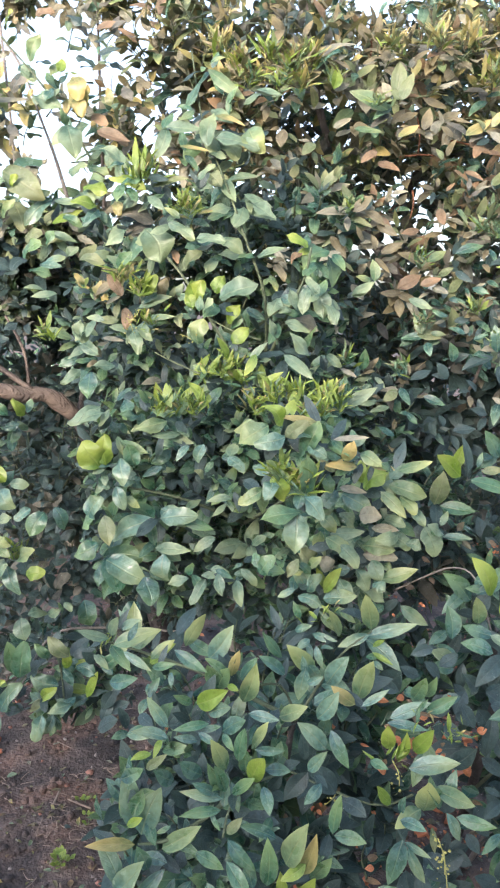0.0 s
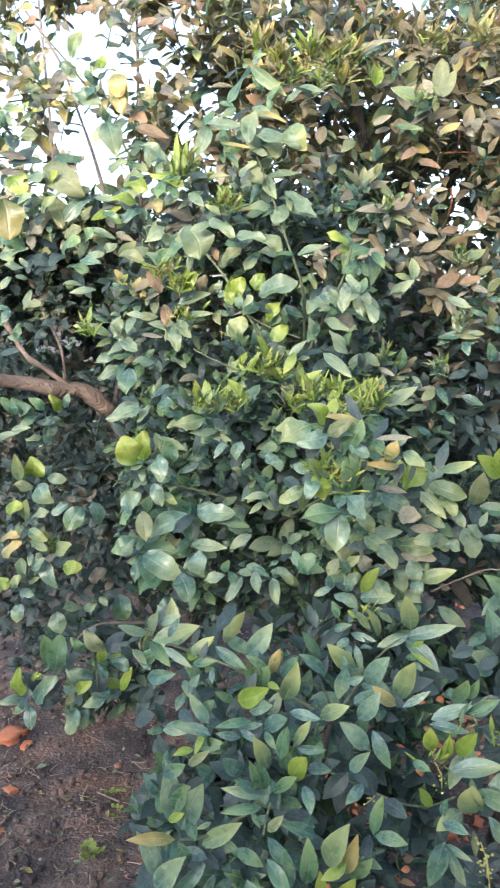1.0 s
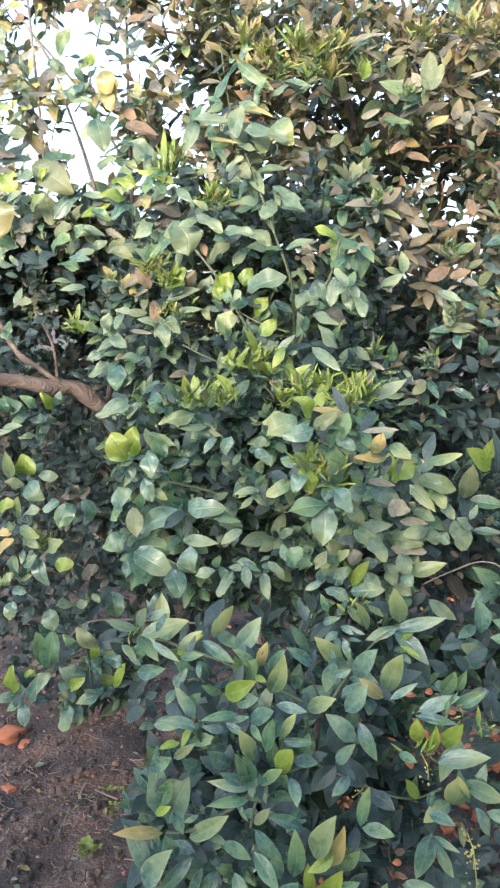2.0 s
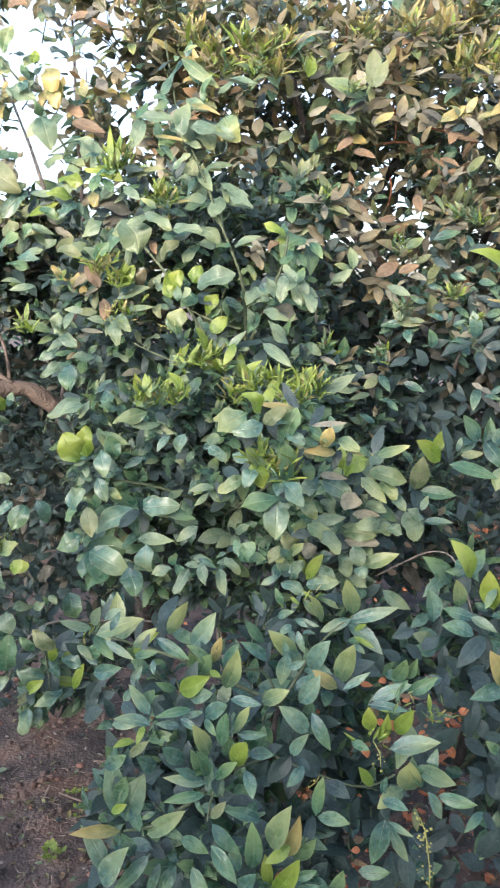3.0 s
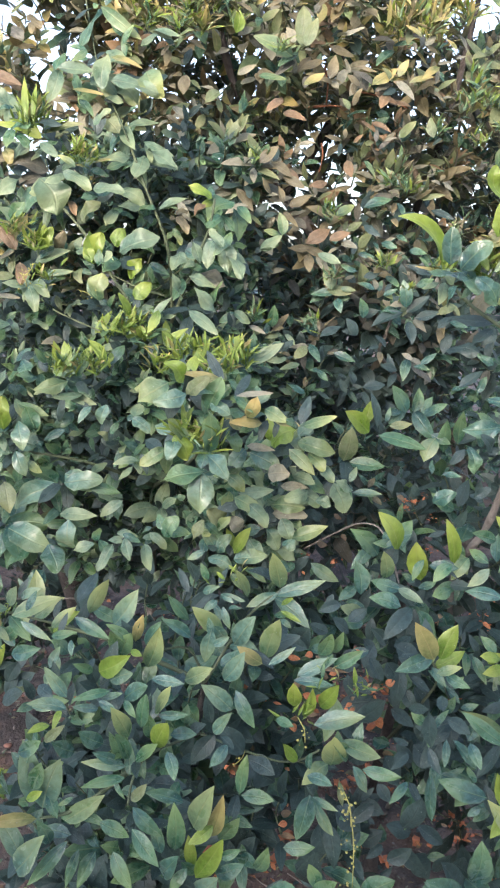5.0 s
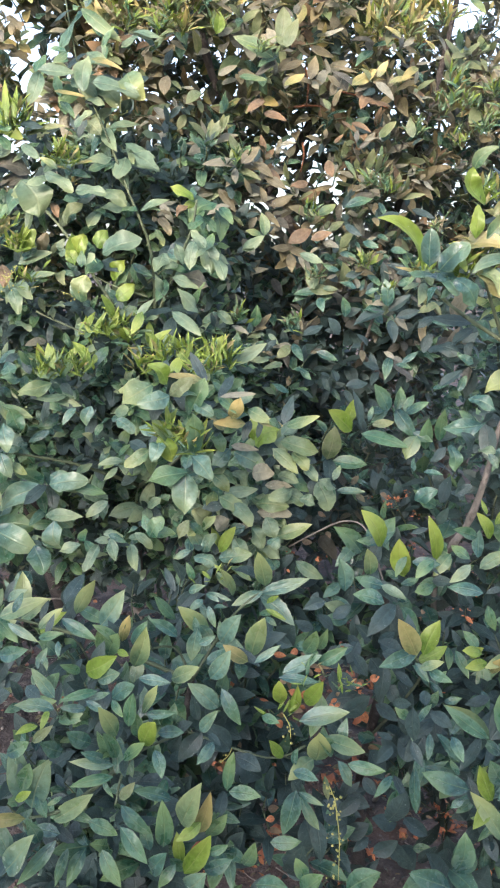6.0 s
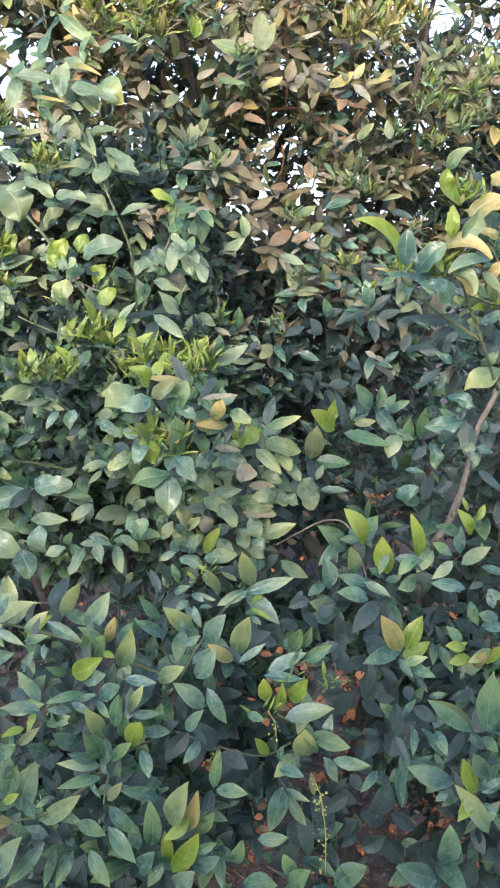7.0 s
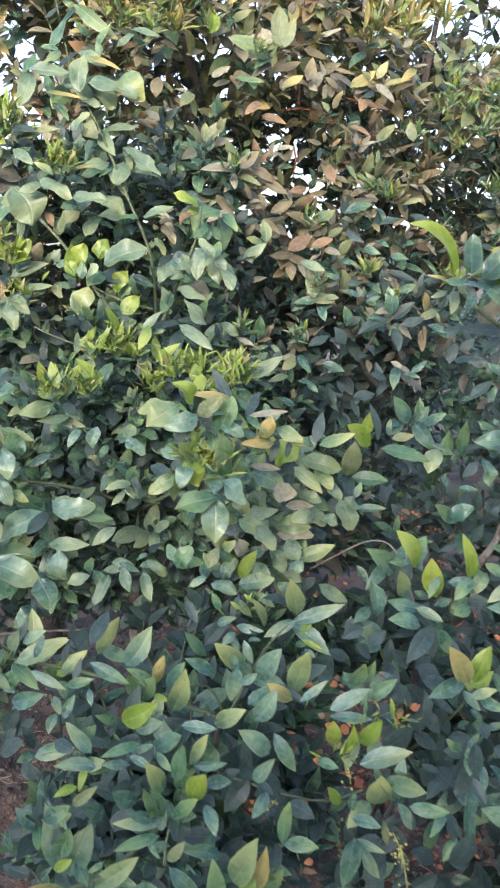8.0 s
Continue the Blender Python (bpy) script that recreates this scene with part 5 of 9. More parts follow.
leaf(lemon, "l", -0.123, 1.666, 1.417, -0.086, 1.679, 1.464, 0.30)
leaf(lemon, "l", 0.022, 1.603, 1.396, 0.070, 1.593, 1.431, 0.40)
leaf(lemon, "l", 0.012, 1.596, 1.467, -0.012, 1.579, 1.422, 0.40)
leaf(lemon, "p", -0.230, 1.761, 1.732, -0.199, 1.749, 1.657, 0.92)
leaf(lemon, "p", -0.175, 1.700, 1.740, -0.116, 1.677, 1.703, 0.42)
leaf(lemon, "p", -0.116, 1.691, 1.705, -0.051, 1.673, 1.699, 0.52)
leaf(lemon, "p", -0.041, 1.764, 1.779, -0.106, 1.745, 1.771, 0.42)
leaf(lemon, "p", -0.267, 1.762, 1.733, -0.325, 1.768, 1.698, 0.60)
leaf(lemon, "p", -0.006, 1.757, 1.790, 0.057, 1.721, 1.747, 0.45)
leaf(lemon, "p", -0.048, 1.776, 1.838, 0.023, 1.782, 1.848, 0.35)
leaf(lemon, "p", -0.055, 1.783, 1.841, -0.030, 1.739, 1.787, 0.40)
leaf(lemon, "p", -0.110, 1.709, 1.829, -0.073, 1.692, 1.858, 0.45)
leaf(lemon, "b", 0.052, 1.705, 1.654, 0.076, 1.683, 1.617, 0.50)
leaf(lemon, "p", 0.016, 1.677, 1.664, 0.077, 1.674, 1.687, 0.40)
leaf(lemon, "o", 0.114, 1.718, 1.678, 0.089, 1.710, 1.654, 0.50)
leaf(lemon, "l", 0.126, 1.708, 1.689, 0.076, 1.707, 1.715, 0.50)
leaf(lemon, "m", 0.145, 1.713, 1.654, 0.112, 1.680, 1.628, 0.45)
leaf(lemon, "l", -0.333, 1.744, 1.778, -0.387, 1.721, 1.787, 0.50)
leaf(lemon, "m", -0.279, 1.724, 1.821, -0.231, 1.724, 1.832, 0.50)
leaf(lemon, "p", -0.222, 1.733, 1.799, -0.184, 1.707, 1.767, 0.40)
leaf(lemon, "p", -0.280, 1.746, 1.871, -0.326, 1.747, 1.900, 0.50)
leaf(lemon, "y", -0.149, 1.704, 1.749, -0.184, 1.706, 1.772, 0.40)
leaf(lemon, "l", -0.242, 1.721, 1.832, -0.247, 1.749, 1.928, 0.15)
leaf(lemon, "l", -0.231, 1.728, 1.833, -0.223, 1.744, 1.916, 0.15)
leaf(lemon, "l", -0.224, 1.757, 1.838, -0.208, 1.753, 1.895, 0.15)
leaf(lemon, "l", -0.239, 1.742, 1.847, -0.265, 1.734, 1.891, 0.15)
leaf(lemon, "l", -0.154, 1.758, 1.779, -0.158, 1.758, 1.826, 0.15)
leaf(lemon, "l", -0.146, 1.741, 1.777, -0.130, 1.726, 1.821, 0.15)
leaf(lemon, "m", -0.290, 1.731, 1.647, -0.255, 1.710, 1.681, 0.60)
leaf(lemon, "o", -0.278, 1.708, 1.586, -0.312, 1.715, 1.634, 0.50)
leaf(lemon, "Y", -0.290, 1.715, 1.599, -0.251, 1.717, 1.658, 0.50)
leaf(lemon, "l", -0.230, 1.712, 1.586, -0.201, 1.695, 1.632, 0.50)
leaf(lemon, "p", -0.247, 1.737, 1.562, -0.172, 1.735, 1.586, 0.40)
leaf(lemon, "p", -0.221, 1.714, 1.538, -0.166, 1.721, 1.543, 0.35)
leaf(lemon, "p", -0.261, 1.691, 1.514, -0.305, 1.677, 1.521, 0.40)
leaf(lemon, "p", -0.253, 1.679, 1.515, -0.239, 1.650, 1.462, 0.50)
leaf(lemon, "p", -0.240, 1.681, 1.526, -0.208, 1.653, 1.491, 0.50)
leaf(lemon, "o", -0.268, 1.682, 1.562, -0.267, 1.662, 1.515, 0.50)
leaf(lemon, "Y", -0.359, 1.703, 1.611, -0.378, 1.691, 1.634, 0.50)
leaf(lemon, "b", -0.341, 1.725, 1.587, -0.288, 1.710, 1.622, 0.40)
leaf(lemon, "p", -0.383, 1.731, 1.527, -0.366, 1.723, 1.478, 0.50)
leaf(lemon, "y", -0.092, 1.778, 2.069, -0.010, 1.765, 2.004, 0.30)
leaf(lemon, "y", -0.088, 1.767, 2.073, -0.050, 1.738, 2.081, 0.40)
leaf(lemon, "p", -0.086, 1.813, 1.995, -0.036, 1.772, 1.956, 0.40)
leaf(lemon, "p", -0.073, 1.724, 1.917, 0.022, 1.719, 1.893, 0.45)
leaf(lemon, "p", -0.091, 1.721, 1.899, -0.077, 1.729, 1.969, 0.50)
leaf(lemon, "p", -0.064, 1.760, 1.896, -0.110, 1.747, 1.933, 0.40)
leaf(lemon, "p", -0.182, 1.753, 1.946, -0.104, 1.758, 1.941, 0.40)
leaf(lemon, "m", -0.049, 1.766, 1.995, -0.023, 1.749, 2.029, 0.40)
leaf(lemon, "p", 0.013, 1.772, 2.025, 0.073, 1.766, 2.012, 0.35)
leaf(right, "l", 0.434, 1.550, 1.218, 0.377, 1.523, 1.269, 0.50)
leaf(right, "n", 0.374, 1.518, 1.167, 0.385, 1.496, 1.242, 0.50)
leaf(right, "m", 0.389, 1.532, 1.161, 0.459, 1.516, 1.153, 0.45)
leaf(right, "m", 0.375, 1.515, 1.119, 0.369, 1.495, 1.063, 0.60)
leaf(right, "w", 0.395, 1.523, 1.098, 0.456, 1.515, 1.095, 0.33)
leaf(right, "m", 0.442, 1.512, 1.220, 0.537, 1.493, 1.192, 0.30)
leaf(right, "n", 0.469, 1.528, 1.234, 0.515, 1.521, 1.240, 0.40)
leaf(right, "g", 0.531, 1.577, 1.259, 0.574, 1.550, 1.196, 0.45)
leaf(right, "g", 0.561, 1.592, 1.243, 0.605, 1.573, 1.270, 0.50)
leaf(right, "g", 0.509, 1.544, 1.259, 0.474, 1.532, 1.318, 0.45)
leaf(right, "g", 0.524, 1.545, 1.259, 0.533, 1.544, 1.310, 0.50)
leaf(right, "y", 0.558, 1.505, 1.213, 0.532, 1.492, 1.167, 0.70)
leaf(right, "m", 0.588, 1.536, 1.175, 0.586, 1.517, 1.247, 0.40)
leaf(right, "m", 0.606, 1.507, 1.199, 0.607, 1.486, 1.271, 0.35)
leaf(right, "m", 0.612, 1.520, 1.056, 0.553, 1.505, 1.099, 0.45)
leaf(lemon, "l", -0.315, 1.584, 1.229, -0.348, 1.571, 1.289, 0.90)
leaf(lemon, "l", -0.303, 1.585, 1.235, -0.301, 1.579, 1.303, 0.60)
leaf(lemon, "p", -0.306, 1.599, 1.228, -0.330, 1.574, 1.217, 0.50)
leaf(lemon, "y", -0.274, 1.589, 1.287, -0.212, 1.584, 1.260, 0.35)
leaf(lemon, "m", -0.239, 1.581, 1.234, -0.255, 1.571, 1.283, 0.70)
leaf(lemon, "w", -0.269, 1.565, 1.256, -0.259, 1.536, 1.201, 0.60)
leaf(lemon, "w", -0.325, 1.610, 1.202, -0.301, 1.608, 1.178, 0.70)
leaf(lemon, "g", -0.251, 1.652, 1.191, -0.255, 1.634, 1.155, 0.60)
leaf(lemon, "w", -0.280, 1.573, 1.193, -0.262, 1.564, 1.142, 0.55)
leaf(lemon, "y", -0.262, 1.590, 1.166, -0.232, 1.577, 1.145, 0.50)
leaf(lemon, "w", -0.346, 1.591, 1.120, -0.312, 1.571, 1.172, 0.85)
leaf(lemon, "n", -0.304, 1.558, 1.134, -0.292, 1.535, 1.074, 0.55)
leaf(lemon, "g", -0.259, 1.659, 1.105, -0.303, 1.630, 1.101, 0.50)
leaf(lemon, "w", -0.202, 1.587, 1.117, -0.294, 1.585, 1.068, 0.45)
leaf(lemon, "m", -0.317, 1.550, 1.076, -0.370, 1.546, 1.049, 0.70)
leaf(lemon, "m", -0.320, 1.606, 1.027, -0.230, 1.597, 1.027, 0.60)
leaf(lemon, "w", -0.307, 1.572, 1.032, -0.218, 1.545, 0.995, 0.60)
leaf(lemon, "w", -0.189, 1.569, 1.124, -0.108, 1.552, 1.135, 0.50)
leaf(lemon, "m", -0.151, 1.576, 1.124, -0.076, 1.574, 1.098, 0.35)
leaf(lemon, "p", -0.203, 1.585, 1.055, -0.123, 1.560, 1.055, 0.35)
leaf(lemon, "w", -0.182, 1.559, 1.050, -0.172, 1.553, 0.991, 0.70)
leaf(lemon, "p", -0.073, 1.575, 1.082, -0.121, 1.574, 1.048, 0.40)
leaf(lemon, "y", -0.171, 1.580, 1.330, -0.236, 1.555, 1.318, 0.45)
leaf(lemon, "p", -0.145, 1.589, 1.301, -0.208, 1.573, 1.299, 0.35)
leaf(lemon, "p", -0.175, 1.601, 1.300, -0.118, 1.597, 1.279, 0.35)
leaf(lemon, "w", -0.153, 1.584, 1.320, -0.126, 1.573, 1.298, 0.60)
leaf(lemon, "p", -0.302, 1.586, 1.346, -0.359, 1.583, 1.324, 0.45)
leaf(lemon, "g", -0.302, 1.647, 1.324, -0.323, 1.644, 1.293, 0.60)
leaf(lemon, "g", -0.233, 1.610, 1.336, -0.274, 1.586, 1.345, 0.50)
leaf(lemon, "g", -0.172, 1.657, 1.254, -0.216, 1.644, 1.227, 0.50)
leaf(lemon, "g", -0.188, 1.625, 1.224, -0.233, 1.617, 1.202, 0.40)
leaf(lemon, "w", -0.126, 1.566, 1.281, -0.152, 1.548, 1.250, 0.40)
leaf(lemon, "w", -0.095, 1.561, 1.285, -0.107, 1.557, 1.245, 0.60)
leaf(lemon, "p", -0.038, 1.577, 1.166, -0.091, 1.572, 1.160, 0.35)
leaf(lemon, "p", -0.051, 1.589, 1.151, -0.080, 1.564, 1.129, 0.35)
leaf(lemon, "g", -0.035, 1.647, 1.172, -0.072, 1.632, 1.195, 0.50)
leaf(lemon, "n", -0.095, 1.571, 1.209, -0.116, 1.558, 1.230, 0.60)
leaf(lemon, "w", -0.046, 1.550, 1.259, -0.011, 1.529, 1.233, 0.60)
leaf(lemon, "y", 0.031, 1.260, 1.369, -0.020, 1.250, 1.339, 0.70)
leaf(lemon, "w", 0.058, 1.245, 1.352, 0.005, 1.231, 1.343, 0.60)
leaf(lemon, "l", 0.054, 1.275, 1.366, 0.023, 1.263, 1.401, 0.60)
leaf(lemon, "Y", 0.122, 1.292, 1.362, 0.045, 1.272, 1.384, 0.25)
leaf(lemon, "n", 0.058, 1.254, 1.350, 0.095, 1.239, 1.380, 0.50)
leaf(lemon, "w", 0.089, 1.295, 1.309, 0.087, 1.279, 1.358, 0.25)
leaf(lemon, "m", 0.092, 1.276, 1.322, 0.116, 1.274, 1.375, 0.60)
leaf(lemon, "w", 0.096, 1.269, 1.333, 0.128, 1.256, 1.315, 0.60)
leaf(lemon, "m", 0.093, 1.264, 1.252, 0.093, 1.251, 1.322, 0.50)
leaf(lemon, "y", 0.057, 1.275, 1.270, 0.027, 1.259, 1.310, 0.45)
leaf(lemon, "y", 0.024, 1.269, 1.259, -0.020, 1.264, 1.232, 0.50)
leaf(lemon, "w", 0.038, 1.266, 1.275, 0.024, 1.237, 1.247, 0.70)
leaf(lemon, "l", 0.037, 1.265, 1.282, 0.058, 1.264, 1.238, 0.65)
leaf(lemon, "w", 0.086, 1.240, 1.255, 0.122, 1.224, 1.215, 0.60)
leaf(lemon, "m", 0.084, 1.243, 1.225, 0.012, 1.240, 1.211, 0.50)
leaf(lemon, "w", 0.079, 1.247, 1.224, 0.075, 1.233, 1.156, 0.62)
leaf(lemon, "Y", 0.185, 1.300, 1.291, 0.128, 1.285, 1.297, 0.40)
leaf(lemon, "Y", 0.158, 1.268, 1.308, 0.172, 1.254, 1.345, 0.60)
leaf(lemon, "q", 0.139, 1.270, 1.343, 0.199, 1.257, 1.349, 0.20)
leaf(lemon, "y", 0.188, 1.284, 1.319, 0.223, 1.257, 1.299, 0.50)
leaf(lemon, "Y", 0.202, 1.282, 1.299, 0.245, 1.269, 1.291, 0.40)
leaf(lemon, "y", 0.249, 1.266, 1.291, 0.301, 1.240, 1.312, 0.40)
leaf(lemon, "m", 0.016, 1.245, 1.116, 0.040, 1.239, 1.152, 0.70)
leaf(lemon, "n", 0.083, 1.252, 1.141, 0.063, 1.250, 1.108, 0.50)
leaf(side, "g", -0.620, 1.968, 1.193, -0.612, 1.986, 1.257, 0.50)
leaf(side, "p", -0.766, 1.956, 1.204, -0.685, 1.949, 1.232, 0.35)
leaf(side, "p", -0.642, 1.993, 1.215, -0.683, 1.978, 1.209, 0.50)
leaf(side, "p", -0.582, 1.999, 1.245, -0.606, 1.982, 1.270, 0.50)
leaf(side, "p", -0.367, 1.669, 1.495, -0.359, 1.657, 1.536, 0.60)
leaf(side, "g", -0.339, 1.635, 1.427, -0.340, 1.604, 1.373, 0.62)
leaf(side, "p", -0.279, 1.601, 1.442, -0.323, 1.570, 1.444, 0.42)
leaf(side, "p", -0.281, 1.631, 1.446, -0.270, 1.625, 1.420, 0.50)
leaf(side, "p", -0.318, 1.627, 1.355, -0.384, 1.596, 1.322, 0.48)
leaf(side, "g", -0.271, 1.643, 1.366, -0.255, 1.607, 1.332, 0.60)
leaf(side, "p", -0.358, 1.648, 1.486, -0.317, 1.620, 1.464, 0.50)
leaf(side, "p", -0.321, 1.613, 1.535, -0.333, 1.582, 1.501, 0.40)
leaf(side, "Y", -0.423, 2.054, 2.040, -0.433, 2.077, 2.139, 0.60)
leaf(side, "p", -0.453, 2.012, 1.953, -0.432, 1.998, 1.999, 0.75)
leaf(side, "p", -0.362, 2.006, 1.954, -0.296, 1.987, 1.899, 0.42)
leaf(side, "p", -0.570, 2.075, 2.130, -0.559, 2.078, 2.167, 0.80)
leaf(side, "l", -0.484, 2.083, 2.149, -0.476, 2.095, 2.184, 0.70)
leaf(side, "Y", -0.352, 2.061, 2.062, -0.360, 2.073, 2.111, 0.50)
leaf(side, "p", -0.495, 2.055, 2.063, -0.478, 2.049, 2.102, 0.50)
leaf(side, "p", -0.540, 2.062, 2.065, -0.535, 2.075, 2.096, 0.60)
leaf(side, "m", -0.449, 2.001, 2.004, -0.458, 1.981, 2.039, 0.60)
leaf(side, "y", -0.722, 2.039, 2.047, -0.658, 2.018, 2.035, 0.40)
leaf(side, "l", -0.650, 1.990, 2.022, -0.638, 1.979, 2.046, 0.60)
leaf(side, "y", -0.657, 2.024, 2.096, -0.639, 2.032, 2.092, 0.50)
leaf(lemon, "l", -0.373, 1.633, 0.683, -0.345, 1.629, 0.749, 0.35)
leaf(bronze, "n", 0.247, 1.962, 1.794, 0.228, 1.986, 1.863, 0.50)
leaf(bronze, "b", 0.246, 1.900, 1.786, 0.292, 1.905, 1.824, 0.50)
leaf(bronze, "q", 0.241, 1.912, 1.784, 0.155, 1.885, 1.781, 0.35)
leaf(bronze, "q", 0.233, 1.902, 1.776, 0.233, 1.894, 1.740, 0.50)
leaf(bronze, "b", 0.276, 1.922, 1.791, 0.324, 1.902, 1.753, 0.45)
leaf(bronze, "n", 0.208, 1.913, 1.862, 0.219, 1.893, 1.890, 0.50)
leaf(bronze, "y", 0.250, 1.952, 1.985, 0.315, 1.937, 1.975, 0.50)
leaf(bronze, "y", 0.337, 1.991, 2.036, 0.241, 1.992, 2.080, 0.42)
leaf(bronze, "Y", 0.354, 1.940, 1.963, 0.406, 1.950, 1.993, 0.42)
leaf(bronze, "b", 0.421, 1.967, 1.984, 0.436, 1.977, 2.038, 0.50)
leaf(bronze, "b", 0.494, 1.969, 1.969, 0.459, 1.964, 1.994, 0.52)
leaf(bronze, "b", 0.467, 1.920, 1.916, 0.484, 1.897, 1.950, 0.52)
leaf(bronze, "Y", 0.520, 1.957, 1.970, 0.582, 1.961, 2.008, 0.50)
leaf(bronze, "o", 0.531, 1.972, 1.956, 0.587, 1.972, 1.934, 0.50)
leaf(bronze, "q", 0.575, 1.943, 1.976, 0.614, 1.921, 1.930, 0.42)
leaf(bronze, "o", 0.566, 1.975, 1.957, 0.538, 1.939, 1.914, 0.40)
leaf(bronze, "Y", 0.576, 1.935, 1.984, 0.600, 1.932, 2.021, 0.50)
leaf(bronze, "n", 0.353, 1.980, 2.068, 0.361, 1.989, 2.147, 0.50)
leaf(bronze, "n", 0.360, 1.942, 2.046, 0.387, 1.942, 2.109, 0.50)
leaf(bronze, "l", 0.199, 1.958, 2.075, 0.206, 1.951, 2.123, 0.60)
leaf(bronze, "q", 0.175, 1.977, 2.168, 0.254, 1.955, 2.174, 0.40)
leaf(bronze, "b", 0.396, 1.995, 2.149, 0.435, 1.982, 2.171, 0.50)
leaf(bronze, "q", 0.552, 1.957, 2.176, 0.530, 1.953, 2.212, 0.40)
leaf(bronze, "q", 0.450, 1.983, 2.082, 0.501, 1.963, 2.096, 0.40)
leaf(bronze, "o", 0.305, 1.932, 1.929, 0.262, 1.915, 1.900, 0.40)
leaf(bronze, "o", 0.309, 1.959, 1.908, 0.358, 1.920, 1.882, 0.40)
leaf(bronze, "b", 0.445, 1.938, 1.845, 0.398, 1.911, 1.848, 0.35)
leaf(bronze, "q", 0.545, 1.948, 1.840, 0.580, 1.924, 1.849, 0.35)
leaf(bronze, "o", 0.460, 1.940, 1.799, 0.465, 1.900, 1.755, 0.40)
leaf(bronze, "b", 0.303, 1.916, 1.758, 0.353, 1.886, 1.728, 0.40)
leaf(bronze, "b", 0.318, 1.924, 1.692, 0.374, 1.927, 1.718, 0.40)
leaf(bronze, "b", 0.271, 1.882, 1.715, 0.248, 1.860, 1.752, 0.40)
leaf(bronze, "b", 0.195, 1.935, 1.734, 0.233, 1.908, 1.678, 0.40)
leaf(bronze, "q", 0.219, 1.899, 1.691, 0.163, 1.880, 1.670, 0.35)
leaf(bronze, "y", 0.299, 1.881, 1.623, 0.292, 1.884, 1.676, 0.50)
leaf(bronze, "p", 0.244, 1.880, 1.590, 0.295, 1.856, 1.622, 0.50)
leaf(bronze, "y", 0.495, 1.911, 1.795, 0.524, 1.913, 1.756, 0.45)
leaf(bronze, "n", 0.667, 1.934, 1.850, 0.661, 1.942, 1.898, 0.50)
leaf(bronze, "Y", 0.689, 1.977, 2.016, 0.642, 1.960, 1.986, 0.35)
leaf(bronze, "Y", 0.716, 1.938, 2.045, 0.690, 1.947, 2.073, 0.40)
leaf(bronze, "Y", 0.629, 1.928, 2.068, 0.590, 1.936, 2.095, 0.30)
leaf(bronze, "b", 0.654, 1.907, 1.949, 0.679, 1.895, 1.921, 0.40)
leaf(bronze, "o", 0.371, 1.980, 1.609, 0.432, 1.984, 1.643, 0.50)
leaf(bronze, "o", 0.421, 1.944, 1.615, 0.473, 1.941, 1.632, 0.50)
leaf(bronze, "b", 0.374, 2.001, 1.599, 0.428, 1.962, 1.573, 0.45)
leaf(bronze, "b", 0.378, 1.987, 1.584, 0.376, 1.958, 1.537, 0.50)
leaf(bronze, "b", 0.388, 1.994, 1.598, 0.328, 2.007, 1.599, 0.40)
leaf(bronze, "p", 0.391, 1.935, 1.583, 0.447, 1.913, 1.560, 0.42)
leaf(bronze, "b", 0.357, 1.985, 1.641, 0.316, 2.001, 1.656, 0.40)
leaf(bronze, "b", 0.435, 2.016, 1.655, 0.458, 1.985, 1.667, 0.40)
leaf(bronze, "q", 0.451, 1.947, 1.610, 0.489, 1.927, 1.595, 0.50)
leaf(bronze, "g", 0.504, 1.989, 1.583, 0.548, 1.987, 1.575, 0.40)
leaf(bronze, "y", 0.433, 1.958, 1.496, 0.420, 1.978, 1.558, 0.52)
leaf(bronze, "g", 0.444, 1.976, 1.489, 0.384, 1.984, 1.484, 0.42)
leaf(bronze, "g", 0.448, 1.959, 1.475, 0.451, 1.931, 1.440, 0.52)
leaf(bronze, "p", 0.457, 1.970, 1.498, 0.496, 1.966, 1.494, 0.45)
leaf(bronze, "g", 0.517, 1.968, 1.425, 0.505, 1.953, 1.476, 0.50)
leaf(bronze, "g", 0.607, 1.900, 1.453, 0.596, 1.896, 1.521, 0.50)
leaf(bronze, "d", 0.612, 1.915, 1.441, 0.667, 1.904, 1.482, 0.42)
leaf(bronze, "d", 0.600, 1.901, 1.442, 0.518, 1.893, 1.407, 0.36)
leaf(bronze, "d", 0.622, 1.923, 1.419, 0.623, 1.891, 1.362, 0.50)
leaf(bronze, "d", 0.629, 1.900, 1.427, 0.688, 1.892, 1.443, 0.42)
leaf(bronze, "l", 0.562, 1.927, 1.553, 0.535, 1.939, 1.581, 0.35)
leaf(bronze, "l", 0.572, 1.940, 1.553, 0.596, 1.951, 1.581, 0.35)
leaf(bronze, "g", 0.532, 1.920, 1.498, 0.487, 1.910, 1.513, 0.40)
leaf(bronze, "g", 0.566, 1.965, 1.482, 0.600, 1.956, 1.496, 0.40)
leaf(bronze, "d", 0.511, 1.951, 1.526, 0.556, 1.957, 1.539, 0.45)
leaf(bronze, "g", 0.492, 1.934, 1.540, 0.451, 1.943, 1.555, 0.40)
leaf(bronze, "g", 0.557, 1.970, 1.610, 0.594, 1.944, 1.595, 0.45)
leaf(bronze, "d", 0.512, 1.968, 1.652, 0.549, 1.940, 1.623, 0.40)
leaf(bronze, "d", 0.604, 1.987, 1.666, 0.658, 1.973, 1.679, 0.40)
leaf(bronze, "g", 0.516, 1.988, 1.695, 0.587, 1.984, 1.715, 0.40)
leaf(bronze, "b", 0.434, 2.013, 1.669, 0.377, 2.020, 1.699, 0.45)
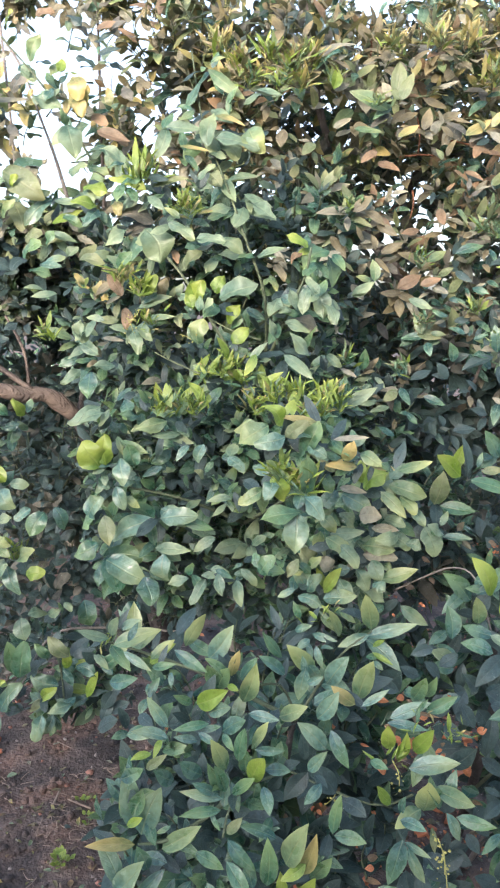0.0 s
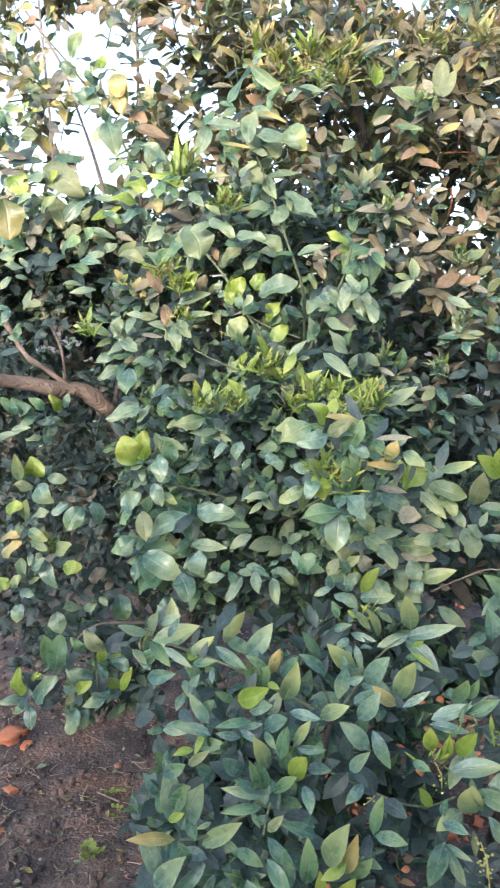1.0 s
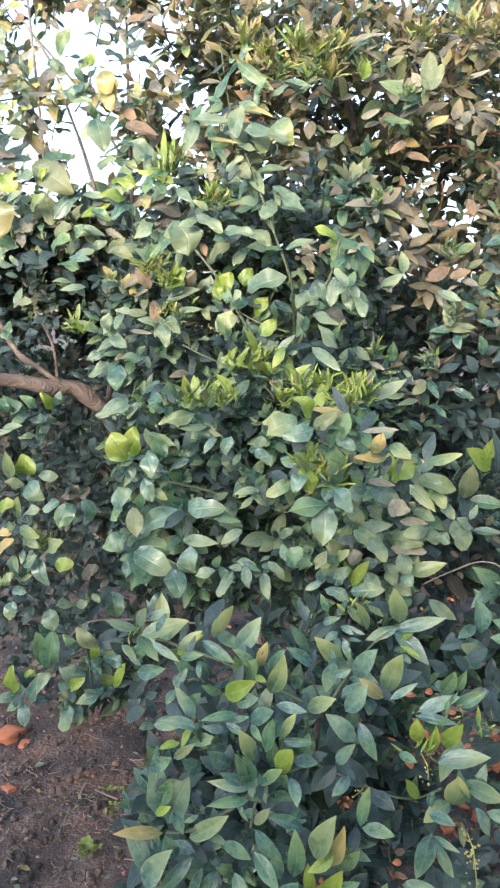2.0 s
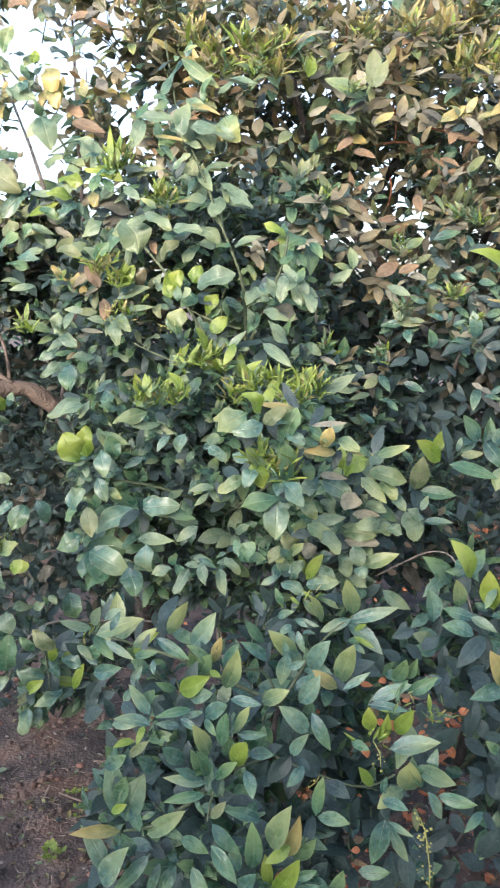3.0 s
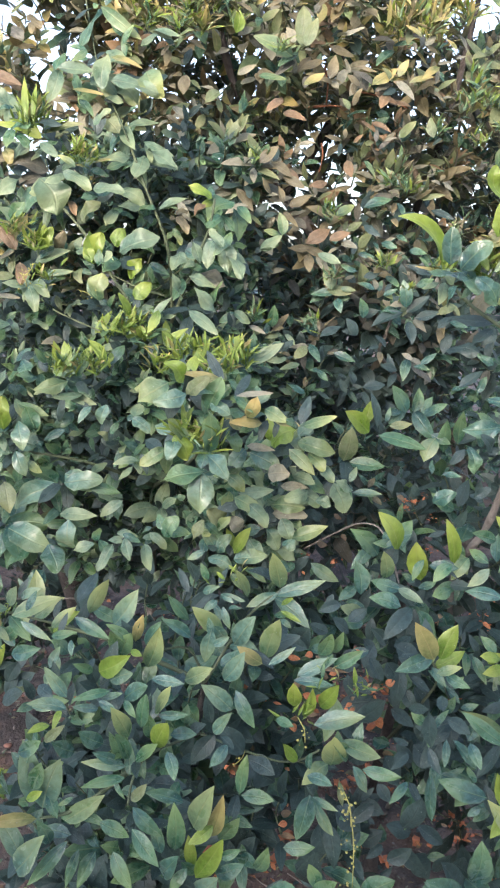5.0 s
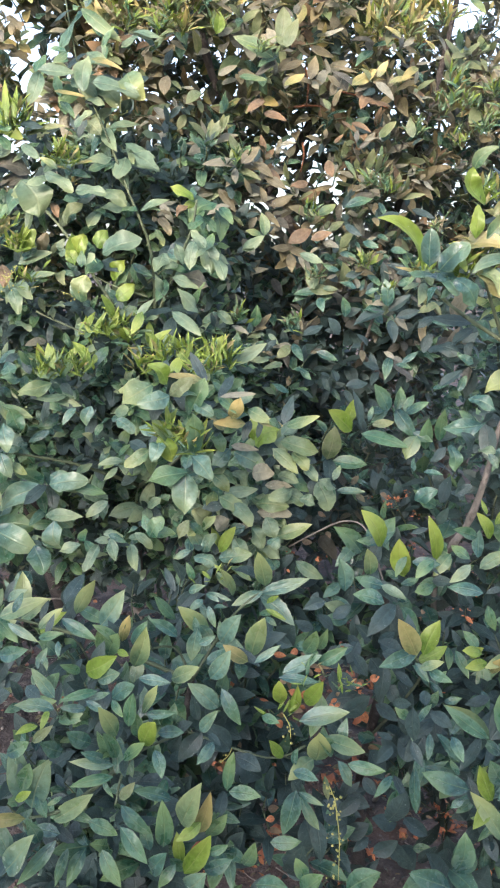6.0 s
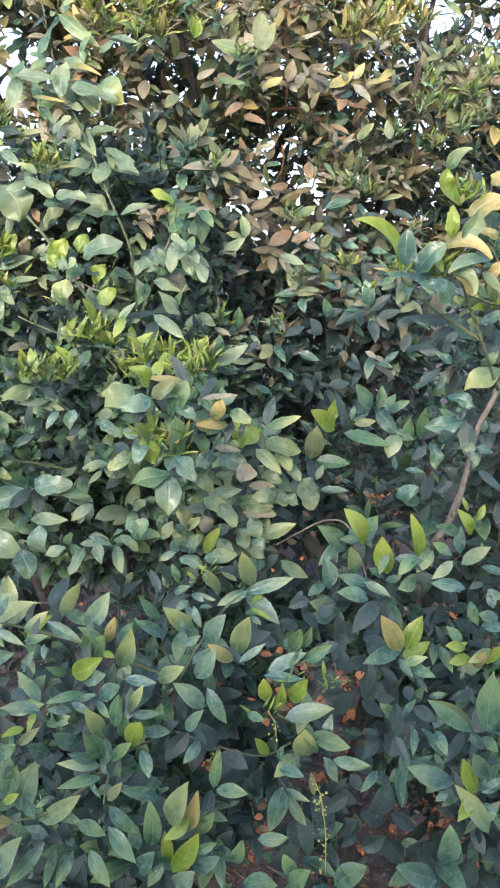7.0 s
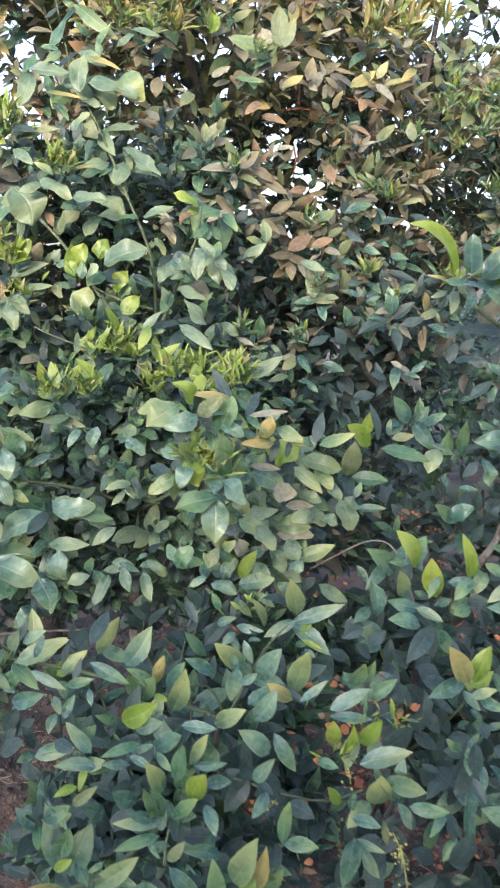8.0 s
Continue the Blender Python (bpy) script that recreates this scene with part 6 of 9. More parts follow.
leaf(bronze, "y", 0.447, 2.001, 1.676, 0.499, 2.011, 1.704, 0.45)
leaf(bronze, "m", 0.238, 1.829, 1.422, 0.221, 1.829, 1.467, 0.55)
leaf(bronze, "m", 0.268, 1.854, 1.413, 0.275, 1.845, 1.466, 0.50)
leaf(bronze, "g", 0.357, 1.814, 1.401, 0.349, 1.818, 1.446, 0.62)
leaf(bronze, "d", 0.378, 1.815, 1.393, 0.429, 1.821, 1.416, 0.45)
leaf(bronze, "g", 0.354, 1.811, 1.377, 0.373, 1.780, 1.337, 0.52)
leaf(bronze, "g", 0.412, 1.824, 1.354, 0.463, 1.810, 1.333, 0.42)
leaf(bronze, "p", 0.297, 1.866, 1.393, 0.250, 1.876, 1.387, 0.40)
leaf(bronze, "p", 0.303, 1.813, 1.344, 0.248, 1.803, 1.339, 0.35)
leaf(bronze, "p", 0.333, 1.826, 1.328, 0.283, 1.816, 1.317, 0.35)
leaf(bronze, "g", 0.372, 1.817, 1.315, 0.396, 1.796, 1.290, 0.50)
leaf(bronze, "d", 0.431, 1.829, 1.291, 0.448, 1.828, 1.256, 0.45)
leaf(bronze, "d", 0.484, 1.818, 1.271, 0.539, 1.816, 1.277, 0.50)
leaf(bronze, "d", 0.569, 1.828, 1.309, 0.522, 1.812, 1.326, 0.40)
leaf(bronze, "g", 0.598, 1.835, 1.336, 0.576, 1.803, 1.285, 0.40)
leaf(bronze, "g", 0.606, 1.770, 1.329, 0.642, 1.762, 1.356, 0.40)
leaf(bronze, "k", 0.633, 1.765, 1.289, 0.600, 1.751, 1.318, 0.40)
leaf(bronze, "d", 0.537, 1.819, 1.366, 0.504, 1.800, 1.395, 0.40)
leaf(bronze, "g", 0.342, 1.794, 1.264, 0.299, 1.784, 1.287, 0.45)
leaf(bronze, "d", 0.334, 1.830, 1.231, 0.371, 1.803, 1.255, 0.40)
leaf(bronze, "d", 0.468, 1.821, 1.394, 0.439, 1.818, 1.435, 0.50)
leaf(side, "y", -0.554, 2.072, 2.169, -0.521, 2.066, 2.237, 0.45)
leaf(side, "y", -0.489, 2.105, 2.178, -0.511, 2.102, 2.143, 0.60)
leaf(side, "w", -0.588, 2.094, 2.168, -0.542, 2.079, 2.126, 0.60)
leaf(side, "Y", -0.444, 2.046, 2.128, -0.424, 2.026, 2.067, 0.80)
leaf(side, "Y", -0.438, 2.044, 2.081, -0.418, 2.026, 2.026, 0.60)
leaf(side, "p", -0.543, 2.047, 2.081, -0.471, 2.043, 2.054, 0.60)
leaf(side, "n", -0.680, 2.082, 2.097, -0.626, 2.049, 2.095, 0.50)
leaf(side, "n", -0.682, 2.052, 2.056, -0.731, 2.043, 2.040, 0.60)
leaf(side, "n", -0.662, 2.103, 2.040, -0.628, 2.065, 2.052, 0.60)
leaf(side, "q", -0.675, 2.126, 2.092, -0.567, 2.114, 2.092, 0.25)
leaf(side, "w", -0.392, 2.071, 1.972, -0.322, 2.038, 1.911, 0.50)
leaf(side, "o", -0.389, 2.058, 2.003, -0.300, 2.035, 1.971, 0.40)
leaf(side, "o", -0.353, 2.104, 1.999, -0.314, 2.089, 1.973, 0.50)
leaf(side, "d", -0.443, 2.095, 2.188, -0.392, 2.092, 2.167, 0.50)
leaf(side, "d", -0.376, 2.046, 2.180, -0.319, 2.038, 2.191, 0.40)
leaf(side, "d", -0.365, 2.108, 2.179, -0.327, 2.091, 2.154, 0.50)
leaf(side, "d", -0.409, 2.071, 2.201, -0.425, 2.048, 2.220, 0.50)
leaf(side, "d", -0.383, 2.085, 2.219, -0.337, 2.073, 2.241, 0.40)
leaf(side, "k", -0.410, 2.119, 2.243, -0.440, 2.091, 2.261, 0.50)
leaf(side, "k", -0.350, 2.064, 2.238, -0.297, 2.041, 2.256, 0.40)
leaf(side, "o", -0.390, 2.093, 2.254, -0.314, 2.058, 2.249, 0.40)
leaf(side, "Y", -0.714, 2.113, 2.282, -0.651, 2.101, 2.304, 0.50)
leaf(side, "Y", -0.737, 2.138, 2.277, -0.685, 2.133, 2.248, 0.50)
leaf(side, "o", -0.676, 2.082, 2.245, -0.630, 2.052, 2.261, 0.50)
leaf(side, "q", -0.728, 2.055, 2.184, -0.705, 2.036, 2.210, 0.50)
leaf(side, "l", -0.600, 2.044, 2.239, -0.577, 2.017, 2.274, 0.60)
leaf(side, "o", -0.546, 2.116, 2.296, -0.490, 2.094, 2.295, 0.50)
leaf(side, "b", -0.513, 2.128, 2.293, -0.466, 2.115, 2.315, 0.50)
leaf(side, "d", -0.465, 2.110, 2.293, -0.425, 2.086, 2.259, 0.50)
leaf(side, "b", -0.292, 2.098, 2.142, -0.254, 2.080, 2.110, 0.50)
leaf(side, "o", -0.280, 2.124, 2.108, -0.250, 2.086, 2.125, 0.45)
leaf(side, "n", -0.371, 2.087, 2.092, -0.352, 2.061, 2.062, 0.70)
leaf(side, "k", -0.321, 2.046, 2.101, -0.289, 2.018, 2.067, 0.50)
leaf(side, "l", -0.347, 2.105, 1.908, -0.268, 2.065, 1.860, 0.50)
leaf(side, "b", -0.687, 2.057, 2.144, -0.643, 2.052, 2.123, 0.50)
leaf(side, "k", -0.714, 2.046, 2.101, -0.668, 2.015, 2.106, 0.50)
leaf(side, "q", -0.642, 2.053, 2.156, -0.602, 2.043, 2.180, 0.50)
leaf(side, "k", -0.601, 2.079, 2.110, -0.555, 2.044, 2.121, 0.50)
leaf(side, "g", -0.492, 2.048, 2.102, -0.511, 2.030, 2.064, 0.50)
leaf(side, "o", -0.409, 2.095, 2.046, -0.360, 2.060, 2.017, 0.50)
leaf(side, "k", -0.618, 2.076, 2.021, -0.580, 2.041, 1.986, 0.40)
leaf(side, "y", -0.594, 1.657, 1.171, -0.597, 1.640, 1.238, 0.40)
leaf(side, "l", -0.577, 1.685, 1.171, -0.570, 1.671, 1.226, 0.90)
leaf(side, "n", -0.563, 1.660, 1.155, -0.608, 1.643, 1.167, 0.50)
leaf(side, "w", -0.547, 1.641, 1.169, -0.510, 1.626, 1.131, 0.80)
leaf(side, "w", -0.481, 1.636, 1.129, -0.515, 1.627, 1.102, 0.60)
leaf(side, "m", -0.450, 1.635, 1.120, -0.479, 1.611, 1.071, 0.75)
leaf(side, "l", -0.634, 1.672, 1.095, -0.594, 1.670, 1.115, 0.80)
leaf(side, "y", -0.595, 1.689, 1.070, -0.581, 1.660, 1.131, 0.40)
leaf(side, "p", -0.576, 1.669, 1.083, -0.527, 1.651, 1.102, 0.45)
leaf(side, "y", -0.598, 1.639, 1.078, -0.587, 1.639, 1.045, 0.60)
leaf(side, "Y", -0.647, 1.662, 1.031, -0.593, 1.660, 1.052, 0.45)
leaf(side, "Y", -0.635, 1.641, 0.998, -0.588, 1.634, 1.040, 0.50)
leaf(side, "y", -0.571, 1.632, 1.067, -0.523, 1.618, 1.047, 0.50)
leaf(side, "y", -0.574, 1.656, 1.034, -0.531, 1.631, 1.020, 0.45)
leaf(side, "y", -0.525, 1.661, 1.000, -0.477, 1.642, 1.031, 0.60)
leaf(side, "w", -0.576, 1.660, 1.006, -0.575, 1.640, 0.979, 0.45)
leaf(side, "w", -0.577, 1.657, 0.966, -0.541, 1.649, 0.997, 0.55)
leaf(side, "w", -0.602, 1.690, 0.927, -0.599, 1.660, 0.992, 0.50)
leaf(side, "w", -0.557, 1.680, 0.986, -0.521, 1.659, 0.919, 0.45)
leaf(side, "l", -0.503, 1.649, 0.971, -0.456, 1.642, 0.981, 0.70)
leaf(side, "y", -0.621, 1.647, 0.922, -0.599, 1.645, 0.957, 0.60)
leaf(side, "l", -0.658, 1.676, 0.903, -0.633, 1.664, 0.936, 0.80)
leaf(side, "y", -0.593, 1.681, 0.923, -0.562, 1.669, 0.942, 0.40)
leaf(side, "k", -0.449, 1.687, 0.924, -0.409, 1.662, 0.970, 0.50)
leaf(side, "w", -0.593, 1.630, 0.894, -0.606, 1.624, 0.850, 0.70)
leaf(side, "p", -0.530, 1.685, 0.854, -0.518, 1.671, 0.804, 0.80)
leaf(side, "p", -0.431, 1.689, 0.889, -0.409, 1.677, 0.873, 0.60)
leaf(side, "p", -0.451, 1.634, 0.879, -0.420, 1.615, 0.905, 0.50)
leaf(side, "g", -0.392, 1.727, 0.882, -0.375, 1.719, 0.821, 0.80)
leaf(lemon, "m", -0.512, 1.595, 0.750, -0.495, 1.585, 0.843, 0.50)
leaf(lemon, "l", -0.525, 1.648, 0.730, -0.542, 1.625, 0.794, 0.50)
leaf(lemon, "m", -0.444, 1.597, 0.798, -0.473, 1.590, 0.834, 0.50)
leaf(lemon, "n", -0.400, 1.596, 0.800, -0.445, 1.594, 0.850, 0.50)
leaf(lemon, "l", -0.416, 1.638, 0.752, -0.414, 1.632, 0.799, 0.50)
leaf(lemon, "w", -0.434, 1.624, 0.717, -0.494, 1.610, 0.747, 0.60)
leaf(lemon, "l", -0.468, 1.601, 0.700, -0.425, 1.579, 0.736, 0.50)
leaf(lemon, "w", -0.561, 1.598, 0.669, -0.505, 1.579, 0.748, 0.50)
leaf(lemon, "l", -0.596, 1.597, 0.688, -0.588, 1.584, 0.763, 0.60)
leaf(lemon, "l", -0.570, 1.603, 0.724, -0.545, 1.595, 0.745, 0.50)
leaf(lemon, "w", -0.605, 1.648, 0.657, -0.659, 1.624, 0.655, 0.45)
leaf(lemon, "w", -0.575, 1.608, 0.659, -0.569, 1.582, 0.611, 0.55)
leaf(lemon, "d", -0.570, 1.653, 0.634, -0.526, 1.641, 0.649, 0.50)
leaf(lemon, "n", -0.475, 1.641, 0.676, -0.501, 1.622, 0.653, 0.50)
leaf(lemon, "w", -0.396, 1.596, 0.688, -0.446, 1.566, 0.681, 0.50)
leaf(lemon, "w", -0.469, 1.603, 0.657, -0.486, 1.595, 0.594, 0.60)
leaf(lemon, "w", -0.452, 1.636, 0.639, -0.478, 1.626, 0.594, 0.50)
leaf(lemon, "g", -0.376, 1.658, 0.672, -0.413, 1.656, 0.641, 0.50)
leaf(lemon, "g", -0.398, 1.645, 0.755, -0.350, 1.628, 0.737, 0.60)
leaf(lemon, "g", -0.434, 1.655, 0.743, -0.404, 1.637, 0.711, 0.50)
leaf(lemon, "d", -0.517, 1.662, 0.695, -0.541, 1.649, 0.666, 0.50)
leaf(lemon, "d", -0.459, 1.698, 0.656, -0.483, 1.683, 0.649, 0.50)
leaf(side, "p", -0.633, 1.884, 1.643, -0.685, 1.858, 1.648, 0.50)
leaf(side, "p", -0.660, 1.861, 1.622, -0.687, 1.856, 1.592, 0.50)
leaf(side, "n", -0.650, 1.905, 1.548, -0.596, 1.880, 1.562, 0.50)
leaf(side, "m", -0.655, 1.865, 1.474, -0.644, 1.859, 1.515, 0.50)
leaf(side, "d", -0.726, 1.944, 1.434, -0.666, 1.916, 1.446, 0.40)
leaf(side, "y", -0.426, 1.862, 1.487, -0.511, 1.833, 1.510, 0.30)
leaf(side, "p", -0.501, 1.903, 1.604, -0.547, 1.885, 1.607, 0.40)
leaf(side, "p", -0.460, 1.875, 1.594, -0.525, 1.872, 1.587, 0.35)
leaf(side, "w", -0.493, 1.852, 1.662, -0.433, 1.823, 1.654, 0.40)
leaf(side, "w", -0.407, 1.864, 1.530, -0.408, 1.843, 1.484, 0.60)
leaf(side, "w", -0.420, 1.865, 1.483, -0.381, 1.841, 1.475, 0.50)
leaf(side, "g", -0.414, 1.936, 1.438, -0.480, 1.927, 1.416, 0.45)
leaf(side, "p", -0.409, 1.861, 1.415, -0.455, 1.839, 1.382, 0.50)
leaf(side, "g", -0.399, 1.904, 1.398, -0.396, 1.897, 1.335, 0.60)
leaf(side, "l", -0.555, 1.884, 1.300, -0.577, 1.858, 1.345, 0.60)
leaf(side, "m", -0.628, 1.887, 1.284, -0.680, 1.878, 1.331, 0.50)
leaf(side, "m", -0.604, 1.905, 1.296, -0.644, 1.899, 1.329, 0.50)
leaf(side, "m", -0.658, 1.851, 1.293, -0.695, 1.843, 1.335, 0.50)
leaf(side, "g", -0.583, 1.927, 1.272, -0.633, 1.925, 1.264, 0.50)
leaf(side, "p", -0.678, 1.861, 1.252, -0.624, 1.850, 1.261, 0.40)
leaf(side, "d", -0.631, 1.922, 1.472, -0.587, 1.895, 1.487, 0.50)
leaf(side, "d", -0.582, 1.959, 1.527, -0.620, 1.939, 1.506, 0.50)
leaf(side, "g", -0.698, 1.941, 1.548, -0.715, 1.924, 1.506, 0.50)
leaf(side, "n", -0.606, 1.968, 1.891, -0.498, 1.949, 1.822, 0.55)
leaf(side, "w", -0.489, 1.980, 1.827, -0.561, 1.976, 1.758, 0.50)
leaf(side, "Y", -0.699, 1.941, 1.814, -0.682, 1.929, 1.712, 0.80)
leaf(side, "l", -0.680, 1.956, 1.869, -0.640, 1.932, 1.820, 0.80)
leaf(side, "y", -0.711, 1.981, 1.846, -0.669, 1.963, 1.870, 0.50)
leaf(side, "l", -0.492, 1.973, 1.767, -0.409, 1.954, 1.797, 0.40)
leaf(side, "p", -0.477, 1.949, 1.818, -0.416, 1.936, 1.812, 0.40)
leaf(side, "y", -0.408, 1.950, 1.840, -0.343, 1.923, 1.865, 0.60)
leaf(side, "p", -0.413, 1.944, 1.835, -0.358, 1.919, 1.819, 0.60)
leaf(side, "p", -0.437, 1.944, 1.992, -0.415, 1.924, 1.910, 0.70)
leaf(side, "p", -0.348, 1.960, 1.943, -0.300, 1.948, 1.895, 0.50)
leaf(side, "p", -0.667, 1.991, 1.790, -0.620, 1.990, 1.818, 0.60)
leaf(side, "p", -0.666, 1.944, 1.798, -0.611, 1.916, 1.824, 0.40)
leaf(side, "q", -0.649, 1.971, 1.729, -0.597, 1.968, 1.761, 0.70)
leaf(side, "n", -0.589, 1.999, 1.822, -0.563, 1.971, 1.748, 0.60)
leaf(side, "y", -0.604, 1.947, 1.777, -0.568, 1.934, 1.820, 0.50)
leaf(side, "k", -0.645, 1.998, 1.764, -0.598, 1.989, 1.786, 0.40)
leaf(side, "m", -0.723, 1.977, 1.730, -0.658, 1.972, 1.692, 0.60)
leaf(side, "p", -0.727, 1.982, 1.684, -0.651, 1.980, 1.696, 0.50)
leaf(side, "m", -0.560, 1.950, 1.683, -0.507, 1.926, 1.720, 0.70)
leaf(side, "n", -0.555, 1.964, 1.720, -0.512, 1.951, 1.749, 0.70)
leaf(side, "p", -0.466, 1.976, 1.671, -0.423, 1.961, 1.709, 0.60)
leaf(side, "p", -0.493, 1.963, 1.743, -0.427, 1.962, 1.720, 0.40)
leaf(side, "q", -0.431, 1.984, 1.739, -0.379, 1.955, 1.713, 0.30)
leaf(side, "w", -0.355, 1.999, 1.740, -0.331, 1.979, 1.677, 0.60)
leaf(side, "p", -0.358, 1.961, 1.748, -0.302, 1.950, 1.752, 0.50)
leaf(side, "n", -0.396, 1.981, 1.809, -0.365, 1.961, 1.838, 0.60)
leaf(side, "b", -0.359, 1.947, 1.787, -0.293, 1.940, 1.802, 0.40)
leaf(side, "p", -0.340, 1.962, 1.838, -0.294, 1.946, 1.820, 0.50)
leaf(side, "n", -0.525, 1.989, 1.722, -0.462, 1.974, 1.731, 0.50)
leaf(side, "m", -0.500, 1.942, 1.705, -0.469, 1.917, 1.746, 0.50)
leaf(side, "d", -0.592, 2.016, 1.696, -0.633, 2.000, 1.718, 0.60)
leaf(side, "d", -0.654, 2.003, 1.680, -0.598, 1.991, 1.652, 0.60)
leaf(side, "d", -0.652, 2.013, 1.638, -0.583, 1.990, 1.655, 0.50)
leaf(side, "m", -0.548, 1.946, 1.653, -0.485, 1.930, 1.636, 0.50)
leaf(side, "Y", -0.434, 1.951, 1.626, -0.392, 1.930, 1.609, 0.60)
leaf(side, "n", -0.426, 1.942, 1.582, -0.381, 1.934, 1.626, 0.70)
leaf(side, "Y", -0.379, 1.961, 1.613, -0.352, 1.942, 1.569, 0.50)
leaf(side, "Y", -0.368, 1.943, 1.640, -0.315, 1.929, 1.596, 0.40)
leaf(side, "n", -0.675, 1.953, 1.948, -0.600, 1.944, 1.959, 0.60)
leaf(side, "d", -0.707, 2.019, 1.911, -0.609, 1.990, 1.908, 0.40)
leaf(side, "k", -0.727, 2.019, 1.934, -0.651, 1.990, 1.915, 0.40)
leaf(side, "w", -0.651, 1.950, 1.853, -0.584, 1.922, 1.858, 0.50)
leaf(side, "y", -0.628, 1.962, 1.830, -0.671, 1.956, 1.820, 0.50)
leaf(side, "k", -0.735, 2.035, 1.893, -0.665, 2.008, 1.884, 0.35)
leaf(side, "m", -0.456, 1.940, 1.781, -0.406, 1.932, 1.754, 0.50)
leaf(side, "d", -0.418, 2.036, 1.786, -0.373, 2.026, 1.757, 0.60)
leaf(side, "m", -0.383, 1.954, 1.695, -0.346, 1.954, 1.668, 0.50)
leaf(side, "d", -0.427, 1.992, 1.656, -0.373, 1.974, 1.676, 0.50)
leaf(side, "n", -0.715, 1.999, 1.759, -0.663, 1.969, 1.736, 0.60)
leaf(side, "y", -0.532, 1.970, 1.818, -0.489, 1.969, 1.845, 0.50)
leaf(side, "l", -0.591, 1.959, 1.843, -0.562, 1.936, 1.879, 0.50)
leaf(side, "y", -0.400, 1.990, 1.902, -0.345, 1.971, 1.886, 0.50)
leaf(side, "p", -0.442, 1.954, 1.883, -0.390, 1.938, 1.900, 0.50)
leaf(lemon, "y", 0.270, 1.459, 1.222, 0.341, 1.440, 1.203, 0.50)
leaf(lemon, "y", 0.252, 1.446, 1.212, 0.298, 1.417, 1.166, 0.40)
leaf(lemon, "w", 0.181, 1.484, 1.198, 0.242, 1.479, 1.164, 0.60)
leaf(lemon, "q", 0.172, 1.447, 1.220, 0.223, 1.421, 1.215, 0.30)
leaf(lemon, "q", 0.212, 1.447, 1.163, 0.251, 1.418, 1.171, 0.80)
leaf(lemon, "l", 0.220, 1.461, 1.215, 0.265, 1.440, 1.249, 0.80)
leaf(lemon, "p", 0.158, 1.472, 1.119, 0.227, 1.466, 1.126, 0.40)
leaf(lemon, "y", 0.148, 1.447, 1.120, 0.195, 1.439, 1.087, 0.60)
leaf(lemon, "p", 0.205, 1.471, 1.108, 0.181, 1.450, 1.084, 0.60)
leaf(lemon, "p", 0.175, 1.438, 1.108, 0.208, 1.411, 1.069, 0.60)
leaf(lemon, "q", 0.164, 1.455, 1.054, 0.138, 1.448, 1.081, 0.90)
leaf(lemon, "p", 0.293, 1.456, 1.125, 0.240, 1.427, 1.119, 0.50)
leaf(lemon, "q", 0.239, 1.464, 1.134, 0.291, 1.445, 1.134, 0.40)
leaf(lemon, "y", 0.224, 1.485, 1.091, 0.287, 1.456, 1.090, 0.50)
leaf(lemon, "q", 0.225, 1.476, 1.076, 0.294, 1.463, 1.072, 0.45)
leaf(lemon, "p", 0.265, 1.465, 1.153, 0.302, 1.438, 1.144, 0.60)
leaf(lemon, "p", 0.281, 1.477, 1.116, 0.317, 1.460, 1.091, 0.80)
leaf(lemon, "p", 0.305, 1.451, 1.108, 0.335, 1.440, 1.096, 0.70)
leaf(lemon, "p", 0.346, 1.474, 1.134, 0.368, 1.457, 1.077, 0.70)
leaf(lemon, "p", 0.373, 1.431, 1.131, 0.336, 1.410, 1.155, 0.50)
leaf(lemon, "d", 0.336, 1.534, 1.051, 0.297, 1.510, 1.052, 0.60)
leaf(lemon, "n", 0.131, 1.484, 1.058, 0.099, 1.457, 1.095, 0.70)
leaf(lemon, "y", 0.116, 1.462, 1.049, 0.140, 1.438, 1.084, 0.50)
leaf(lemon, "p", 0.211, 1.453, 1.051, 0.234, 1.450, 1.009, 0.70)
leaf(lemon, "p", 0.239, 1.451, 1.073, 0.256, 1.442, 1.030, 0.70)
leaf(lemon, "y", 0.261, 1.486, 1.052, 0.283, 1.465, 1.044, 0.60)
leaf(lemon, "y", 0.260, 1.462, 1.028, 0.331, 1.444, 1.056, 0.40)
leaf(lemon, "w", 0.240, 1.437, 1.029, 0.262, 1.421, 1.019, 0.90)
leaf(lemon, "p", 0.221, 1.472, 1.012, 0.270, 1.460, 0.980, 0.60)
leaf(lemon, "l", 0.146, 1.445, 1.006, 0.178, 1.433, 1.063, 0.40)
leaf(lemon, "w", 0.114, 1.449, 1.006, 0.138, 1.429, 1.052, 0.50)
leaf(lemon, "p", 0.173, 1.439, 1.038, 0.199, 1.436, 0.994, 0.60)
leaf(lemon, "w", 0.145, 1.449, 0.993, 0.209, 1.428, 1.007, 0.50)
leaf(lemon, "w", 0.096, 1.476, 0.988, 0.144, 1.456, 0.972, 0.50)
leaf(lemon, "y", 0.222, 1.486, 0.994, 0.249, 1.475, 0.921, 0.40)
leaf(lemon, "y", 0.171, 1.432, 0.982, 0.207, 1.417, 0.954, 0.35)
leaf(lemon, "w", 0.258, 1.457, 0.964, 0.218, 1.451, 0.986, 0.60)
leaf(lemon, "y", 0.140, 1.470, 0.957, 0.171, 1.460, 0.920, 0.35)
leaf(lemon, "p", 0.297, 1.444, 0.981, 0.352, 1.434, 0.943, 0.40)
leaf(lemon, "p", 0.177, 1.487, 1.157, 0.210, 1.486, 1.126, 0.70)
